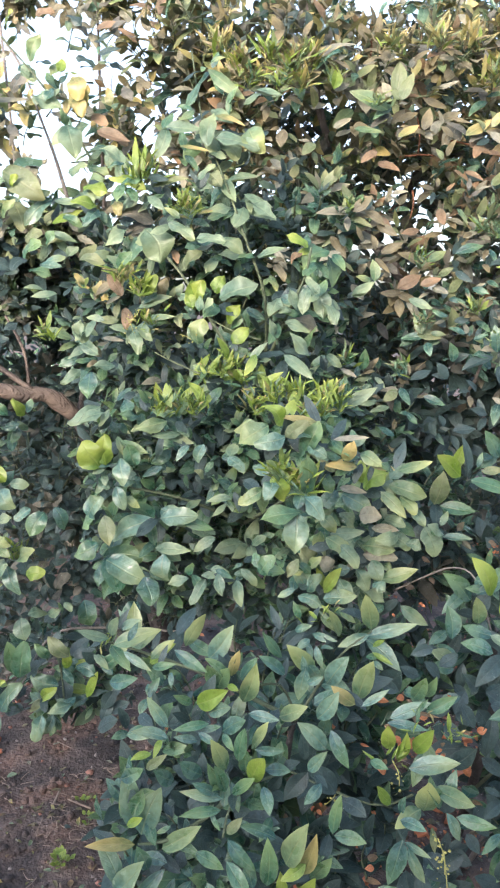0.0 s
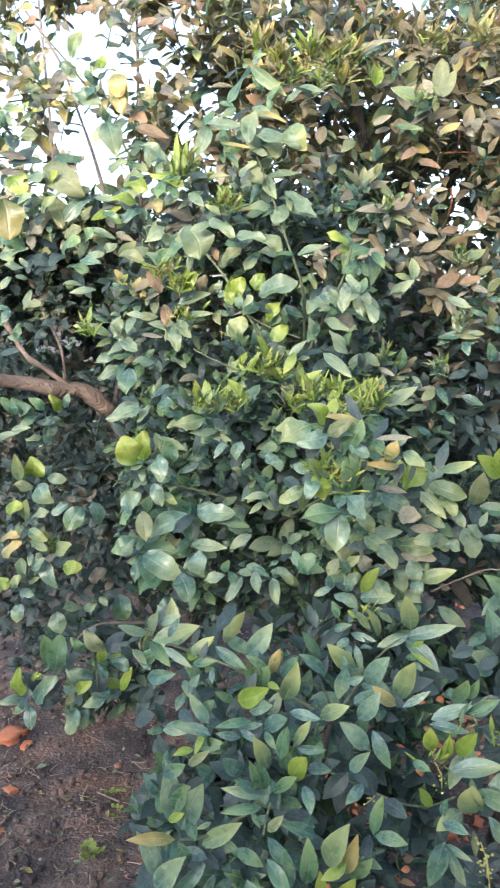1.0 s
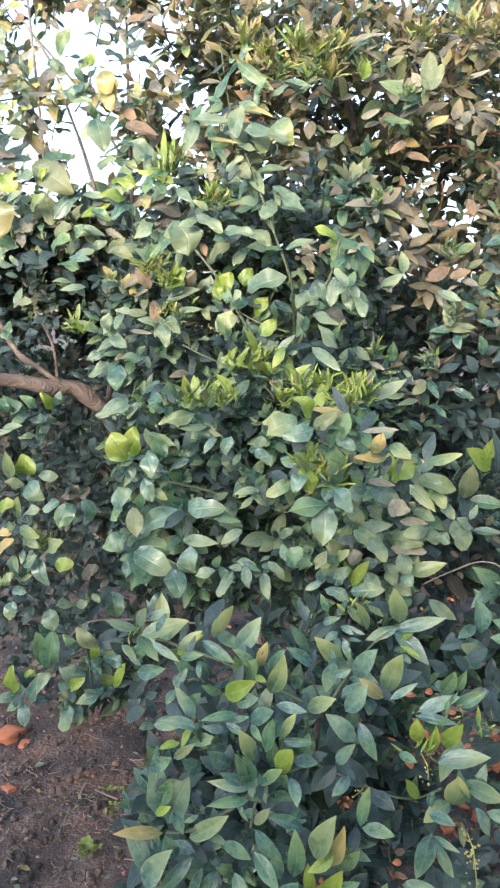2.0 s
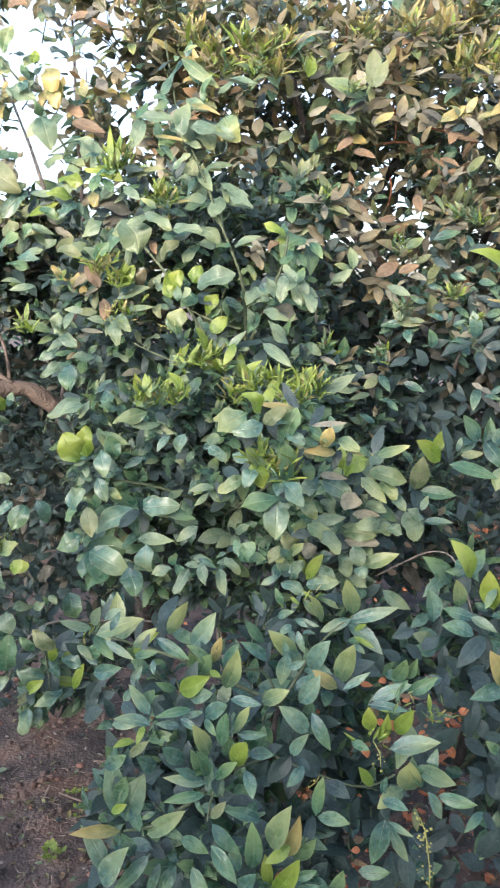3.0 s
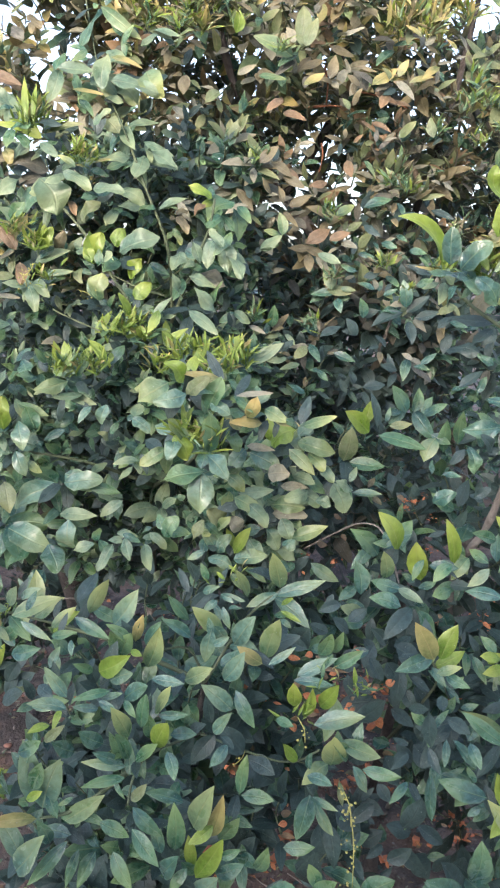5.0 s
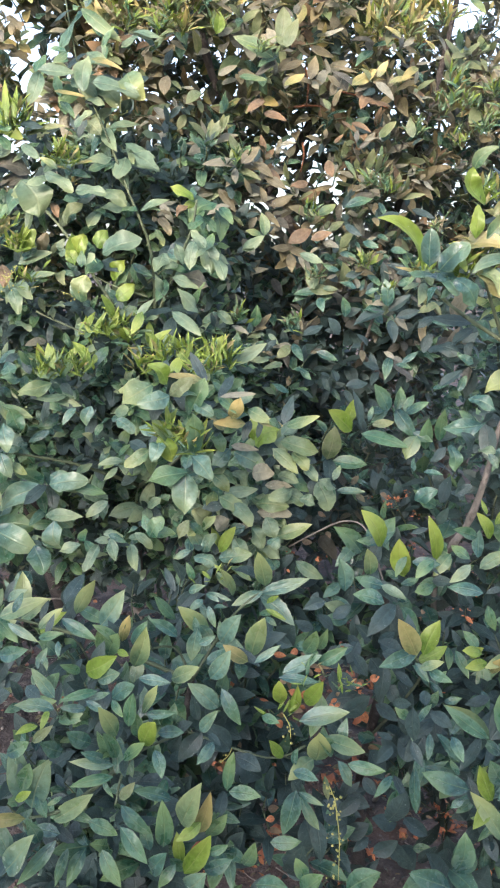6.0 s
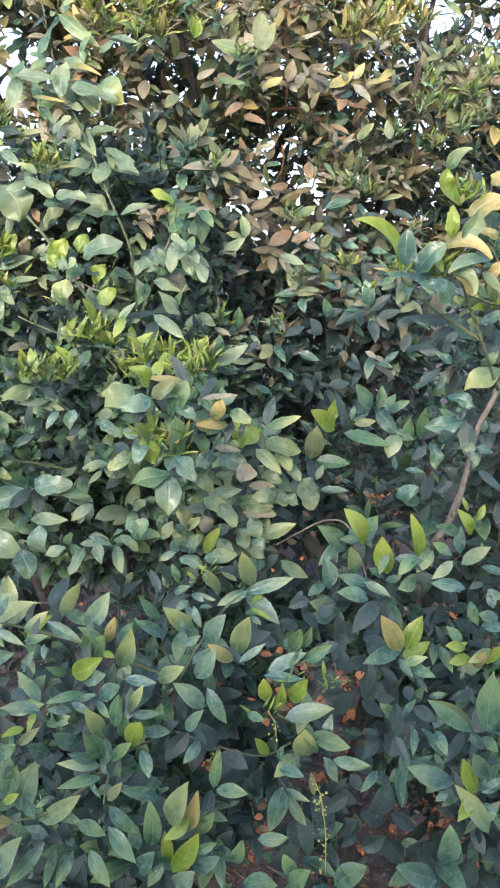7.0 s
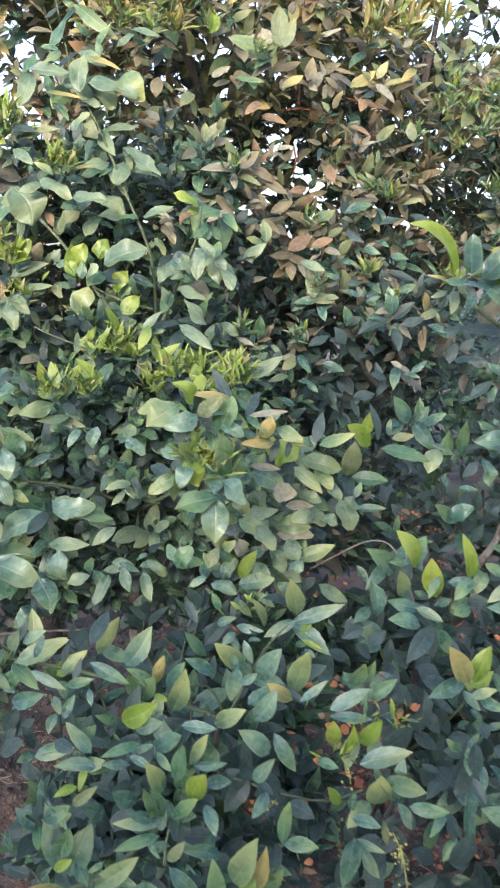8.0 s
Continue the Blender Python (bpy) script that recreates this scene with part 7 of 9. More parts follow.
leaf(lemon, "y", 0.136, 1.452, 1.163, 0.167, 1.443, 1.130, 0.60)
leaf(lemon, "p", 0.311, 1.442, 1.179, 0.337, 1.429, 1.147, 0.60)
leaf(lemon, "y", 0.289, 1.443, 1.203, 0.317, 1.416, 1.174, 0.60)
leaf(lemon, "m", 0.133, 1.460, 1.251, 0.158, 1.439, 1.210, 0.60)
leaf(lemon, "Y", 0.164, 1.440, 1.253, 0.132, 1.426, 1.279, 0.40)
# more gap leaves, their shade painted in through code d
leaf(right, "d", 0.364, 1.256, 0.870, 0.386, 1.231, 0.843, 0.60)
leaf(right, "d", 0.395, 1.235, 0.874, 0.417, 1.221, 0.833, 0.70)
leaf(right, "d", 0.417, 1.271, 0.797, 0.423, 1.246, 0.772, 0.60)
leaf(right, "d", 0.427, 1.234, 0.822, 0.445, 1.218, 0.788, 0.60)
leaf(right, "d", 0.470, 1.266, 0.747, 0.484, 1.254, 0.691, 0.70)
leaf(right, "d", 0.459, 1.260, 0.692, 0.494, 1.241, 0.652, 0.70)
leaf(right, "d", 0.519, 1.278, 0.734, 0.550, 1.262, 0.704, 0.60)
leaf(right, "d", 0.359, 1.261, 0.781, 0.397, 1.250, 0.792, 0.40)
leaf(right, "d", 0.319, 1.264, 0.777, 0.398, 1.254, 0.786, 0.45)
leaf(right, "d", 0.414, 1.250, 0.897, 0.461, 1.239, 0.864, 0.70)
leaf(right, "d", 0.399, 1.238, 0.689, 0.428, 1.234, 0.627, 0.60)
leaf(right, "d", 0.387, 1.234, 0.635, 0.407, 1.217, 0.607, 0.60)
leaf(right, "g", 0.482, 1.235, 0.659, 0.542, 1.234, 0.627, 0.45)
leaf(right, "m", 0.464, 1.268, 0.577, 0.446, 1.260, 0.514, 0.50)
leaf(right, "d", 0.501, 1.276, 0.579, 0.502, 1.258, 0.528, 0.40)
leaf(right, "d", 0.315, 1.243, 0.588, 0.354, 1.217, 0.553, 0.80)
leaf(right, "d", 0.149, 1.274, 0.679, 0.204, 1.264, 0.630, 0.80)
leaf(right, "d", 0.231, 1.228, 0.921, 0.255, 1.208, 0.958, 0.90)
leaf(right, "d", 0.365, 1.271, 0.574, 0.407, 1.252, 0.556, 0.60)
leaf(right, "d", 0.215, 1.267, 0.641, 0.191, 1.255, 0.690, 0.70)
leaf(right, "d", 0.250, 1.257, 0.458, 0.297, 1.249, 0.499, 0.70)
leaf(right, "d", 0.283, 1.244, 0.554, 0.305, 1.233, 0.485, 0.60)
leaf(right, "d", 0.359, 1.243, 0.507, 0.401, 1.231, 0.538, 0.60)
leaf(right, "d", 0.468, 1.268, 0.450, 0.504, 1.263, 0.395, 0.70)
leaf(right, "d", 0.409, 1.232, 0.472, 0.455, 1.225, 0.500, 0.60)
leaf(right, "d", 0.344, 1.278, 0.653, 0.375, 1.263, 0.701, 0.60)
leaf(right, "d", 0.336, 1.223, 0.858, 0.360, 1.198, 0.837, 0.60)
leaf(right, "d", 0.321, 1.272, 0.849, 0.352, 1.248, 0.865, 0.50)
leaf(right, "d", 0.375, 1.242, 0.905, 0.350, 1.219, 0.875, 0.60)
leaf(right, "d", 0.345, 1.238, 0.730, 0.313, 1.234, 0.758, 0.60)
leaf(front, "g", -0.255, 1.299, 0.892, -0.199, 1.277, 0.912, 0.45)
leaf(front, "w", -0.191, 1.342, 0.837, -0.204, 1.314, 0.817, 0.50)
leaf(front, "m", -0.230, 1.312, 0.780, -0.162, 1.304, 0.793, 0.42)
leaf(front, "g", -0.230, 1.349, 0.763, -0.262, 1.329, 0.762, 0.50)
leaf(front, "m", -0.168, 1.314, 0.753, -0.109, 1.294, 0.765, 0.42)
leaf(front, "w", -0.248, 1.322, 0.688, -0.252, 1.298, 0.670, 0.50)
leaf(front, "m", -0.234, 1.299, 0.714, -0.222, 1.293, 0.669, 0.40)
leaf(front, "w", -0.214, 1.362, 0.567, -0.155, 1.351, 0.608, 0.50)
leaf(front, "m", -0.216, 1.311, 0.600, -0.178, 1.287, 0.566, 0.50)
leaf(front, "y", -0.258, 1.341, 0.918, -0.218, 1.336, 0.958, 0.40)
leaf(front, "y", -0.219, 1.334, 0.942, -0.160, 1.314, 0.987, 0.40)
leaf(front, "l", -0.182, 1.303, 0.928, -0.131, 1.284, 0.974, 0.40)
leaf(front, "m", -0.270, 1.300, 0.921, -0.230, 1.290, 0.954, 0.50)
leaf(front, "g", -0.157, 1.297, 0.888, -0.183, 1.291, 0.920, 0.60)
leaf(front, "d", -0.159, 1.368, 0.770, -0.124, 1.356, 0.819, 0.50)
leaf(front, "d", -0.271, 1.369, 0.797, -0.228, 1.356, 0.823, 0.50)
leaf(front, "d", -0.288, 1.339, 0.776, -0.244, 1.312, 0.812, 0.50)
leaf(front, "d", -0.201, 1.345, 0.704, -0.239, 1.342, 0.727, 0.60)
leaf(front, "g", -0.154, 1.337, 0.679, -0.182, 1.318, 0.713, 0.60)
leaf(front, "d", -0.127, 1.304, 0.655, -0.183, 1.302, 0.691, 0.50)
leaf(front, "d", -0.297, 1.360, 0.595, -0.244, 1.345, 0.612, 0.50)
leaf(front, "m", -0.114, 1.306, 0.630, -0.034, 1.292, 0.651, 0.40)
leaf(front, "w", -0.111, 1.307, 0.605, -0.031, 1.284, 0.618, 0.35)
leaf(front, "w", -0.156, 1.330, 0.513, -0.077, 1.327, 0.545, 0.35)
leaf(front, "d", -0.256, 1.355, 0.848, -0.280, 1.353, 0.808, 0.60)
leaf(right, "o", 0.270, 1.184, 0.888, 0.284, 1.190, 0.876, 0.57)
leaf(right, "O", 0.257, 1.190, 0.921, 0.242, 1.182, 0.923, 0.67)
leaf(right, "o", 0.274, 1.226, 0.908, 0.259, 1.220, 0.913, 0.59)
leaf(right, "o", 0.276, 1.213, 0.899, 0.266, 1.217, 0.903, 0.53)
leaf(right, "O", 0.261, 1.210, 0.862, 0.266, 1.209, 0.851, 0.67)
leaf(right, "O", 0.262, 1.224, 0.823, 0.247, 1.229, 0.826, 0.80)
leaf(right, "o", 0.239, 1.196, 0.862, 0.227, 1.199, 0.866, 0.80)
leaf(right, "o", 0.239, 1.205, 0.859, 0.250, 1.216, 0.844, 0.82)
leaf(right, "O", 0.249, 1.191, 0.833, 0.261, 1.202, 0.831, 0.63)
leaf(right, "O", 0.273, 1.188, 0.850, 0.278, 1.184, 0.844, 0.57)
leaf(right, "O", 0.262, 1.197, 0.835, 0.281, 1.205, 0.829, 0.82)
leaf(right, "O", 0.328, 1.183, 0.820, 0.318, 1.178, 0.820, 0.53)
leaf(right, "o", 0.335, 1.205, 0.810, 0.322, 1.200, 0.804, 0.52)
leaf(right, "O", 0.332, 1.217, 0.810, 0.321, 1.221, 0.801, 0.50)
leaf(right, "o", 0.332, 1.228, 0.811, 0.338, 1.222, 0.819, 0.56)
leaf(right, "O", 0.312, 1.191, 0.818, 0.319, 1.184, 0.816, 0.63)
leaf(right, "O", 0.380, 1.206, 0.776, 0.371, 1.216, 0.780, 0.70)
leaf(right, "O", 0.363, 1.186, 0.811, 0.375, 1.193, 0.804, 0.75)
leaf(right, "o", 0.355, 1.185, 0.803, 0.343, 1.173, 0.803, 0.68)
leaf(right, "O", 0.364, 1.217, 0.788, 0.365, 1.214, 0.779, 0.60)
leaf(right, "O", 0.370, 1.200, 0.849, 0.361, 1.197, 0.839, 0.69)
leaf(right, "O", 0.386, 1.206, 0.851, 0.403, 1.203, 0.856, 0.77)
leaf(right, "O", 0.373, 1.228, 0.817, 0.376, 1.220, 0.813, 0.57)
leaf(right, "o", 0.366, 1.215, 0.839, 0.380, 1.218, 0.841, 0.71)
leaf(right, "O", 0.306, 1.222, 0.866, 0.292, 1.227, 0.862, 0.67)
leaf(right, "O", 0.340, 1.221, 0.897, 0.340, 1.210, 0.914, 0.78)
leaf(right, "o", 0.222, 1.198, 0.798, 0.230, 1.187, 0.811, 0.76)
leaf(right, "O", 0.232, 1.198, 0.777, 0.216, 1.192, 0.790, 0.64)
leaf(right, "o", 0.208, 1.219, 0.600, 0.230, 1.228, 0.592, 0.57)
leaf(right, "O", 0.217, 1.194, 0.597, 0.200, 1.193, 0.597, 0.71)
leaf(right, "o", 0.486, 1.226, 0.963, 0.479, 1.217, 0.961, 0.78)
leaf(right, "o", 0.477, 1.220, 0.955, 0.481, 1.226, 0.945, 0.63)
leaf(sprout, "p", 0.488, 1.330, 1.550, 0.511, 1.319, 1.517, 0.50)
leaf(sprout, "p", 0.506, 1.345, 1.521, 0.485, 1.313, 1.484, 0.40)
leaf(sprout, "g", 0.468, 1.174, 1.542, 0.503, 1.146, 1.581, 0.62)
leaf(sprout, "Y", 0.523, 1.164, 1.542, 0.566, 1.160, 1.498, 0.42)
leaf(sprout, "l", 0.520, 1.170, 1.588, 0.523, 1.172, 1.638, 0.42)
leaf(sprout, "Y", 0.568, 1.219, 1.624, 0.622, 1.204, 1.651, 0.60)
leaf(sprout, "y", 0.539, 1.173, 1.588, 0.572, 1.186, 1.632, 0.50)
leaf(sprout, "Y", 0.600, 1.213, 1.672, 0.629, 1.225, 1.687, 0.60)
leaf(sprout, "Y", 0.503, 1.206, 1.549, 0.517, 1.223, 1.588, 0.50)
leaf(sprout, "g", 0.482, 1.212, 1.540, 0.499, 1.168, 1.506, 0.60)
leaf(sprout, "g", 0.485, 1.155, 1.531, 0.520, 1.153, 1.489, 0.60)
leaf(sprout, "Y", 0.613, 1.207, 1.590, 0.580, 1.217, 1.608, 0.50)
leaf(sprout, "Y", 0.598, 1.207, 1.519, 0.619, 1.194, 1.554, 0.50)
leaf(sprout, "y", 0.586, 1.202, 1.538, 0.617, 1.185, 1.502, 0.40)
leaf(sprout, "d", 0.598, 1.335, 1.453, 0.510, 1.338, 1.462, 0.26)
leaf(sprout, "g", 0.661, 1.390, 1.416, 0.608, 1.394, 1.445, 0.70)
leaf(sprout, "d", 0.531, 1.392, 1.400, 0.580, 1.352, 1.397, 0.50)
leaf(sprout, "y", 0.688, 1.332, 1.365, 0.614, 1.321, 1.327, 0.50)
leaf(sprout, "g", 0.620, 1.331, 1.269, 0.550, 1.344, 1.262, 0.50)
leaf(sprout, "d", 0.663, 1.316, 1.252, 0.692, 1.307, 1.267, 0.50)
leaf(sprout, "g", 0.661, 1.362, 1.443, 0.705, 1.357, 1.463, 0.50)
leaf(sprout, "d", 0.677, 1.357, 1.409, 0.669, 1.350, 1.448, 0.60)
leaf(sprout, "b", 0.563, 1.359, 1.458, 0.609, 1.370, 1.507, 0.50)
leaf(sprout, "g", 0.601, 1.342, 1.378, 0.572, 1.348, 1.398, 0.50)
leaf(sprout, "d", 0.532, 1.362, 1.460, 0.505, 1.373, 1.440, 0.50)
leaf(sprout, "g", 0.584, 1.319, 1.320, 0.627, 1.294, 1.301, 0.50)
leaf(sprout, "d", 0.539, 1.342, 1.339, 0.584, 1.349, 1.367, 0.40)
leaf(sprout, "g", 0.664, 1.361, 1.363, 0.687, 1.342, 1.395, 0.50)
leaf(sprout, "g", 0.550, 1.308, 1.240, 0.558, 1.295, 1.190, 0.50)
leaf(sprout, "d", 0.597, 1.315, 1.226, 0.567, 1.299, 1.262, 0.50)
leaf(sprout, "g", 0.626, 1.285, 1.232, 0.656, 1.277, 1.221, 0.50)
leaf(sprout, "d", 0.646, 1.316, 1.180, 0.693, 1.303, 1.138, 0.30)
leaf(sprout, "g", 0.498, 1.291, 1.196, 0.528, 1.273, 1.194, 0.40)
leaf(sprout, "d", 0.553, 1.279, 1.153, 0.580, 1.272, 1.175, 0.50)
leaf(sprout, "g", 0.485, 1.293, 1.143, 0.517, 1.269, 1.169, 0.60)
leaf(sprout, "d", 0.531, 1.303, 1.094, 0.544, 1.282, 1.133, 0.40)
leaf(sprout, "p", 0.617, 1.340, 1.220, 0.637, 1.309, 1.220, 0.60)
leaf(bronze, "n", 0.055, 2.031, 2.078, -0.009, 2.004, 2.093, 0.35)
leaf(bronze, "q", 0.034, 2.040, 2.057, 0.059, 2.006, 2.062, 0.50)
leaf(bronze, "b", 0.093, 2.037, 2.080, 0.132, 2.004, 2.049, 0.25)
leaf(bronze, "Y", 0.157, 2.001, 2.043, 0.146, 1.982, 2.092, 0.45)
leaf(bronze, "b", 0.153, 2.047, 2.104, 0.097, 2.023, 2.097, 0.35)
leaf(bronze, "q", 0.209, 2.045, 2.007, 0.255, 2.037, 2.029, 0.50)
leaf(bronze, "b", 0.085, 2.023, 2.000, 0.076, 2.011, 1.952, 0.60)
leaf(bronze, "q", 0.116, 2.027, 1.975, 0.151, 2.005, 1.967, 0.40)
leaf(bronze, "n", 0.163, 2.001, 1.959, 0.127, 1.989, 1.931, 0.60)
leaf(bronze, "q", 0.052, 2.014, 1.928, 0.080, 1.981, 1.898, 0.50)
leaf(bronze, "q", 0.098, 2.038, 1.931, 0.126, 2.028, 1.929, 0.35)
leaf(bronze, "b", 0.034, 2.040, 1.912, 0.069, 2.031, 1.889, 0.40)
leaf(bronze, "q", 0.053, 2.031, 1.855, 0.084, 2.022, 1.874, 0.45)
leaf(bronze, "n", 0.171, 2.000, 1.850, 0.131, 1.969, 1.888, 0.40)
leaf(bronze, "n", 0.183, 2.010, 1.855, 0.232, 1.999, 1.909, 0.40)
leaf(bronze, "q", 0.183, 2.049, 1.850, 0.128, 2.018, 1.820, 0.45)
leaf(bronze, "Y", 0.086, 2.014, 1.768, 0.070, 1.981, 1.824, 0.40)
leaf(bronze, "o", 0.167, 2.027, 1.762, 0.167, 2.002, 1.712, 0.30)
leaf(bronze, "k", 0.204, 2.010, 1.733, 0.243, 1.977, 1.720, 0.50)
leaf(bronze, "q", 0.268, 2.035, 1.770, 0.306, 2.001, 1.752, 0.50)
leaf(bronze, "q", 0.272, 2.045, 1.754, 0.329, 2.031, 1.719, 0.45)
leaf(bronze, "o", 0.327, 2.018, 1.789, 0.359, 2.008, 1.746, 0.45)
leaf(bronze, "q", 0.354, 2.007, 1.842, 0.395, 2.000, 1.847, 0.40)
leaf(bronze, "b", 0.361, 2.015, 2.016, 0.412, 1.992, 2.031, 0.40)
leaf(bronze, "q", 0.433, 2.000, 1.987, 0.445, 1.975, 1.965, 0.50)
leaf(bronze, "b", 0.481, 2.017, 2.024, 0.549, 2.003, 2.008, 0.20)
leaf(bronze, "Y", 0.633, 2.041, 1.995, 0.695, 2.022, 2.006, 0.30)
leaf(bronze, "b", 0.658, 2.016, 2.078, 0.691, 1.996, 2.050, 0.45)
leaf(bronze, "q", 0.702, 2.035, 2.038, 0.738, 2.029, 2.042, 0.35)
leaf(bronze, "q", 0.755, 2.049, 2.111, 0.781, 2.043, 2.066, 0.35)
leaf(bronze, "n", 0.706, 2.037, 1.977, 0.745, 2.007, 1.998, 0.50)
leaf(bronze, "q", 0.706, 2.001, 1.953, 0.730, 1.972, 1.948, 0.35)
leaf(bronze, "o", 0.577, 2.018, 1.943, 0.629, 1.996, 1.931, 0.35)
leaf(bronze, "o", 0.506, 2.000, 1.899, 0.544, 1.994, 1.867, 0.30)
leaf(bronze, "o", 0.533, 2.009, 1.896, 0.575, 1.975, 1.868, 0.35)
leaf(bronze, "n", 0.606, 2.010, 1.863, 0.640, 1.982, 1.896, 0.60)
leaf(bronze, "b", 0.454, 2.046, 1.875, 0.469, 2.013, 1.893, 0.50)
leaf(bronze, "o", 0.492, 2.017, 1.850, 0.513, 2.002, 1.868, 0.40)
leaf(bronze, "q", 0.379, 2.026, 1.817, 0.392, 1.998, 1.843, 0.50)
leaf(bronze, "o", 0.426, 2.005, 1.756, 0.375, 1.978, 1.743, 0.40)
leaf(bronze, "n", 0.583, 2.040, 1.791, 0.592, 2.009, 1.838, 0.40)
leaf(bronze, "n", 0.599, 2.002, 1.777, 0.600, 1.968, 1.819, 0.40)
leaf(bronze, "q", 0.560, 2.005, 1.764, 0.575, 1.989, 1.740, 0.50)
leaf(bronze, "n", 0.661, 2.031, 1.734, 0.621, 1.998, 1.768, 0.40)
leaf(bronze, "n", 0.665, 2.017, 1.728, 0.675, 1.984, 1.771, 0.45)
leaf(bronze, "n", 0.660, 2.027, 1.734, 0.661, 2.013, 1.781, 0.35)
leaf(bronze, "q", 0.725, 2.016, 1.760, 0.750, 2.006, 1.736, 0.50)
leaf(bronze, "k", 0.543, 2.004, 1.722, 0.606, 1.994, 1.727, 0.40)
leaf(bronze, "n", 0.671, 2.034, 1.720, 0.726, 2.000, 1.727, 0.35)
leaf(bronze, "g", 0.606, 2.008, 1.708, 0.625, 2.002, 1.668, 0.50)
leaf(bronze, "d", 0.707, 2.049, 1.693, 0.764, 2.028, 1.669, 0.35)
leaf(bronze, "n", 0.483, 2.020, 1.642, 0.519, 2.008, 1.662, 0.50)
leaf(bronze, "n", 0.515, 2.030, 1.602, 0.544, 2.000, 1.633, 0.60)
leaf(bronze, "q", 0.581, 2.023, 1.608, 0.602, 2.005, 1.623, 0.60)
leaf(bronze, "g", 0.605, 2.003, 1.629, 0.625, 1.970, 1.611, 0.40)
leaf(bronze, "g", 0.638, 2.002, 1.590, 0.681, 1.982, 1.582, 0.60)
leaf(bronze, "g", 0.614, 2.042, 1.587, 0.649, 2.033, 1.569, 0.40)
leaf(bronze, "q", 0.629, 2.037, 1.547, 0.645, 2.003, 1.530, 0.50)
leaf(bronze, "g", 0.589, 2.032, 1.529, 0.618, 2.003, 1.500, 0.50)
leaf(bronze, "d", 0.630, 2.005, 1.555, 0.708, 1.987, 1.528, 0.25)
leaf(bronze, "g", 0.663, 2.007, 1.503, 0.700, 1.977, 1.521, 0.45)
leaf(bronze, "n", 0.519, 2.015, 1.505, 0.513, 1.996, 1.563, 0.60)
leaf(bronze, "y", 0.589, 2.050, 1.484, 0.630, 2.019, 1.473, 0.45)
leaf(bronze, "n", 0.585, 2.049, 1.454, 0.613, 2.030, 1.434, 0.40)
leaf(bronze, "Y", 0.747, 2.024, 1.450, 0.731, 1.998, 1.503, 0.50)
leaf(bronze, "n", 0.778, 2.024, 1.450, 0.720, 2.010, 1.429, 0.40)
leaf(bronze, "g", 0.747, 2.020, 1.416, 0.811, 2.011, 1.395, 0.30)
leaf(bronze, "q", 0.209, 2.019, 1.710, 0.261, 1.984, 1.703, 0.40)
leaf(bronze, "q", 0.280, 2.048, 1.712, 0.346, 2.024, 1.720, 0.35)
leaf(bronze, "q", 0.190, 2.025, 1.679, 0.283, 2.010, 1.677, 0.20)
leaf(bronze, "q", 0.275, 2.004, 1.646, 0.295, 1.991, 1.672, 0.60)
leaf(bronze, "k", 0.348, 2.039, 1.672, 0.377, 2.008, 1.645, 0.50)
leaf(bronze, "q", 0.262, 2.018, 1.622, 0.288, 1.989, 1.580, 0.60)
leaf(bronze, "q", 0.198, 2.039, 1.604, 0.228, 2.013, 1.599, 0.60)
leaf(bronze, "q", 0.204, 2.033, 1.555, 0.256, 2.005, 1.568, 0.45)
leaf(bronze, "q", 0.281, 2.018, 1.533, 0.324, 1.992, 1.547, 0.40)
leaf(bronze, "k", 0.224, 2.038, 1.485, 0.264, 2.013, 1.464, 0.35)
leaf(bronze, "q", 0.213, 2.015, 1.530, 0.221, 1.981, 1.494, 0.50)
leaf(lemon, "p", -0.065, 1.782, 1.925, -0.023, 1.760, 1.880, 0.70)
leaf(lemon, "y", -0.003, 1.751, 1.941, 0.032, 1.729, 1.886, 0.80)
leaf(lemon, "Y", -0.074, 1.763, 1.971, -0.009, 1.737, 1.943, 0.35)
leaf(lemon, "y", -0.122, 1.773, 1.984, -0.150, 1.744, 1.957, 0.40)
leaf(lemon, "p", -0.119, 1.782, 1.936, -0.071, 1.753, 1.890, 0.50)
leaf(lemon, "Y", -0.155, 1.767, 1.909, -0.088, 1.743, 1.894, 0.20)
leaf(lemon, "n", -0.093, 1.787, 1.856, -0.061, 1.757, 1.822, 0.60)
leaf(lemon, "n", -0.213, 1.768, 1.823, -0.131, 1.737, 1.836, 0.30)
leaf(lemon, "Y", -0.304, 1.793, 1.797, -0.291, 1.768, 1.762, 0.60)
leaf(lemon, "p", -0.288, 1.799, 1.778, -0.247, 1.765, 1.797, 0.60)
leaf(lemon, "l", -0.370, 1.776, 1.824, -0.313, 1.755, 1.809, 0.60)
leaf(lemon, "g", -0.334, 1.758, 1.775, -0.365, 1.728, 1.737, 0.60)
leaf(lemon, "k", -0.215, 1.797, 1.750, -0.300, 1.778, 1.760, 0.50)
leaf(lemon, "g", -0.127, 1.785, 1.755, -0.089, 1.758, 1.738, 0.40)
leaf(lemon, "p", -0.067, 1.787, 1.713, -0.015, 1.776, 1.682, 0.60)
leaf(lemon, "p", -0.030, 1.789, 1.779, -0.010, 1.767, 1.711, 0.35)
leaf(lemon, "p", -0.012, 1.783, 1.676, -0.073, 1.766, 1.679, 0.50)
leaf(lemon, "p", -0.074, 1.781, 1.670, -0.098, 1.753, 1.636, 0.60)
leaf(lemon, "o", -0.173, 1.782, 1.689, -0.159, 1.755, 1.657, 0.45)
leaf(lemon, "n", -0.147, 1.751, 1.645, -0.105, 1.742, 1.685, 0.70)
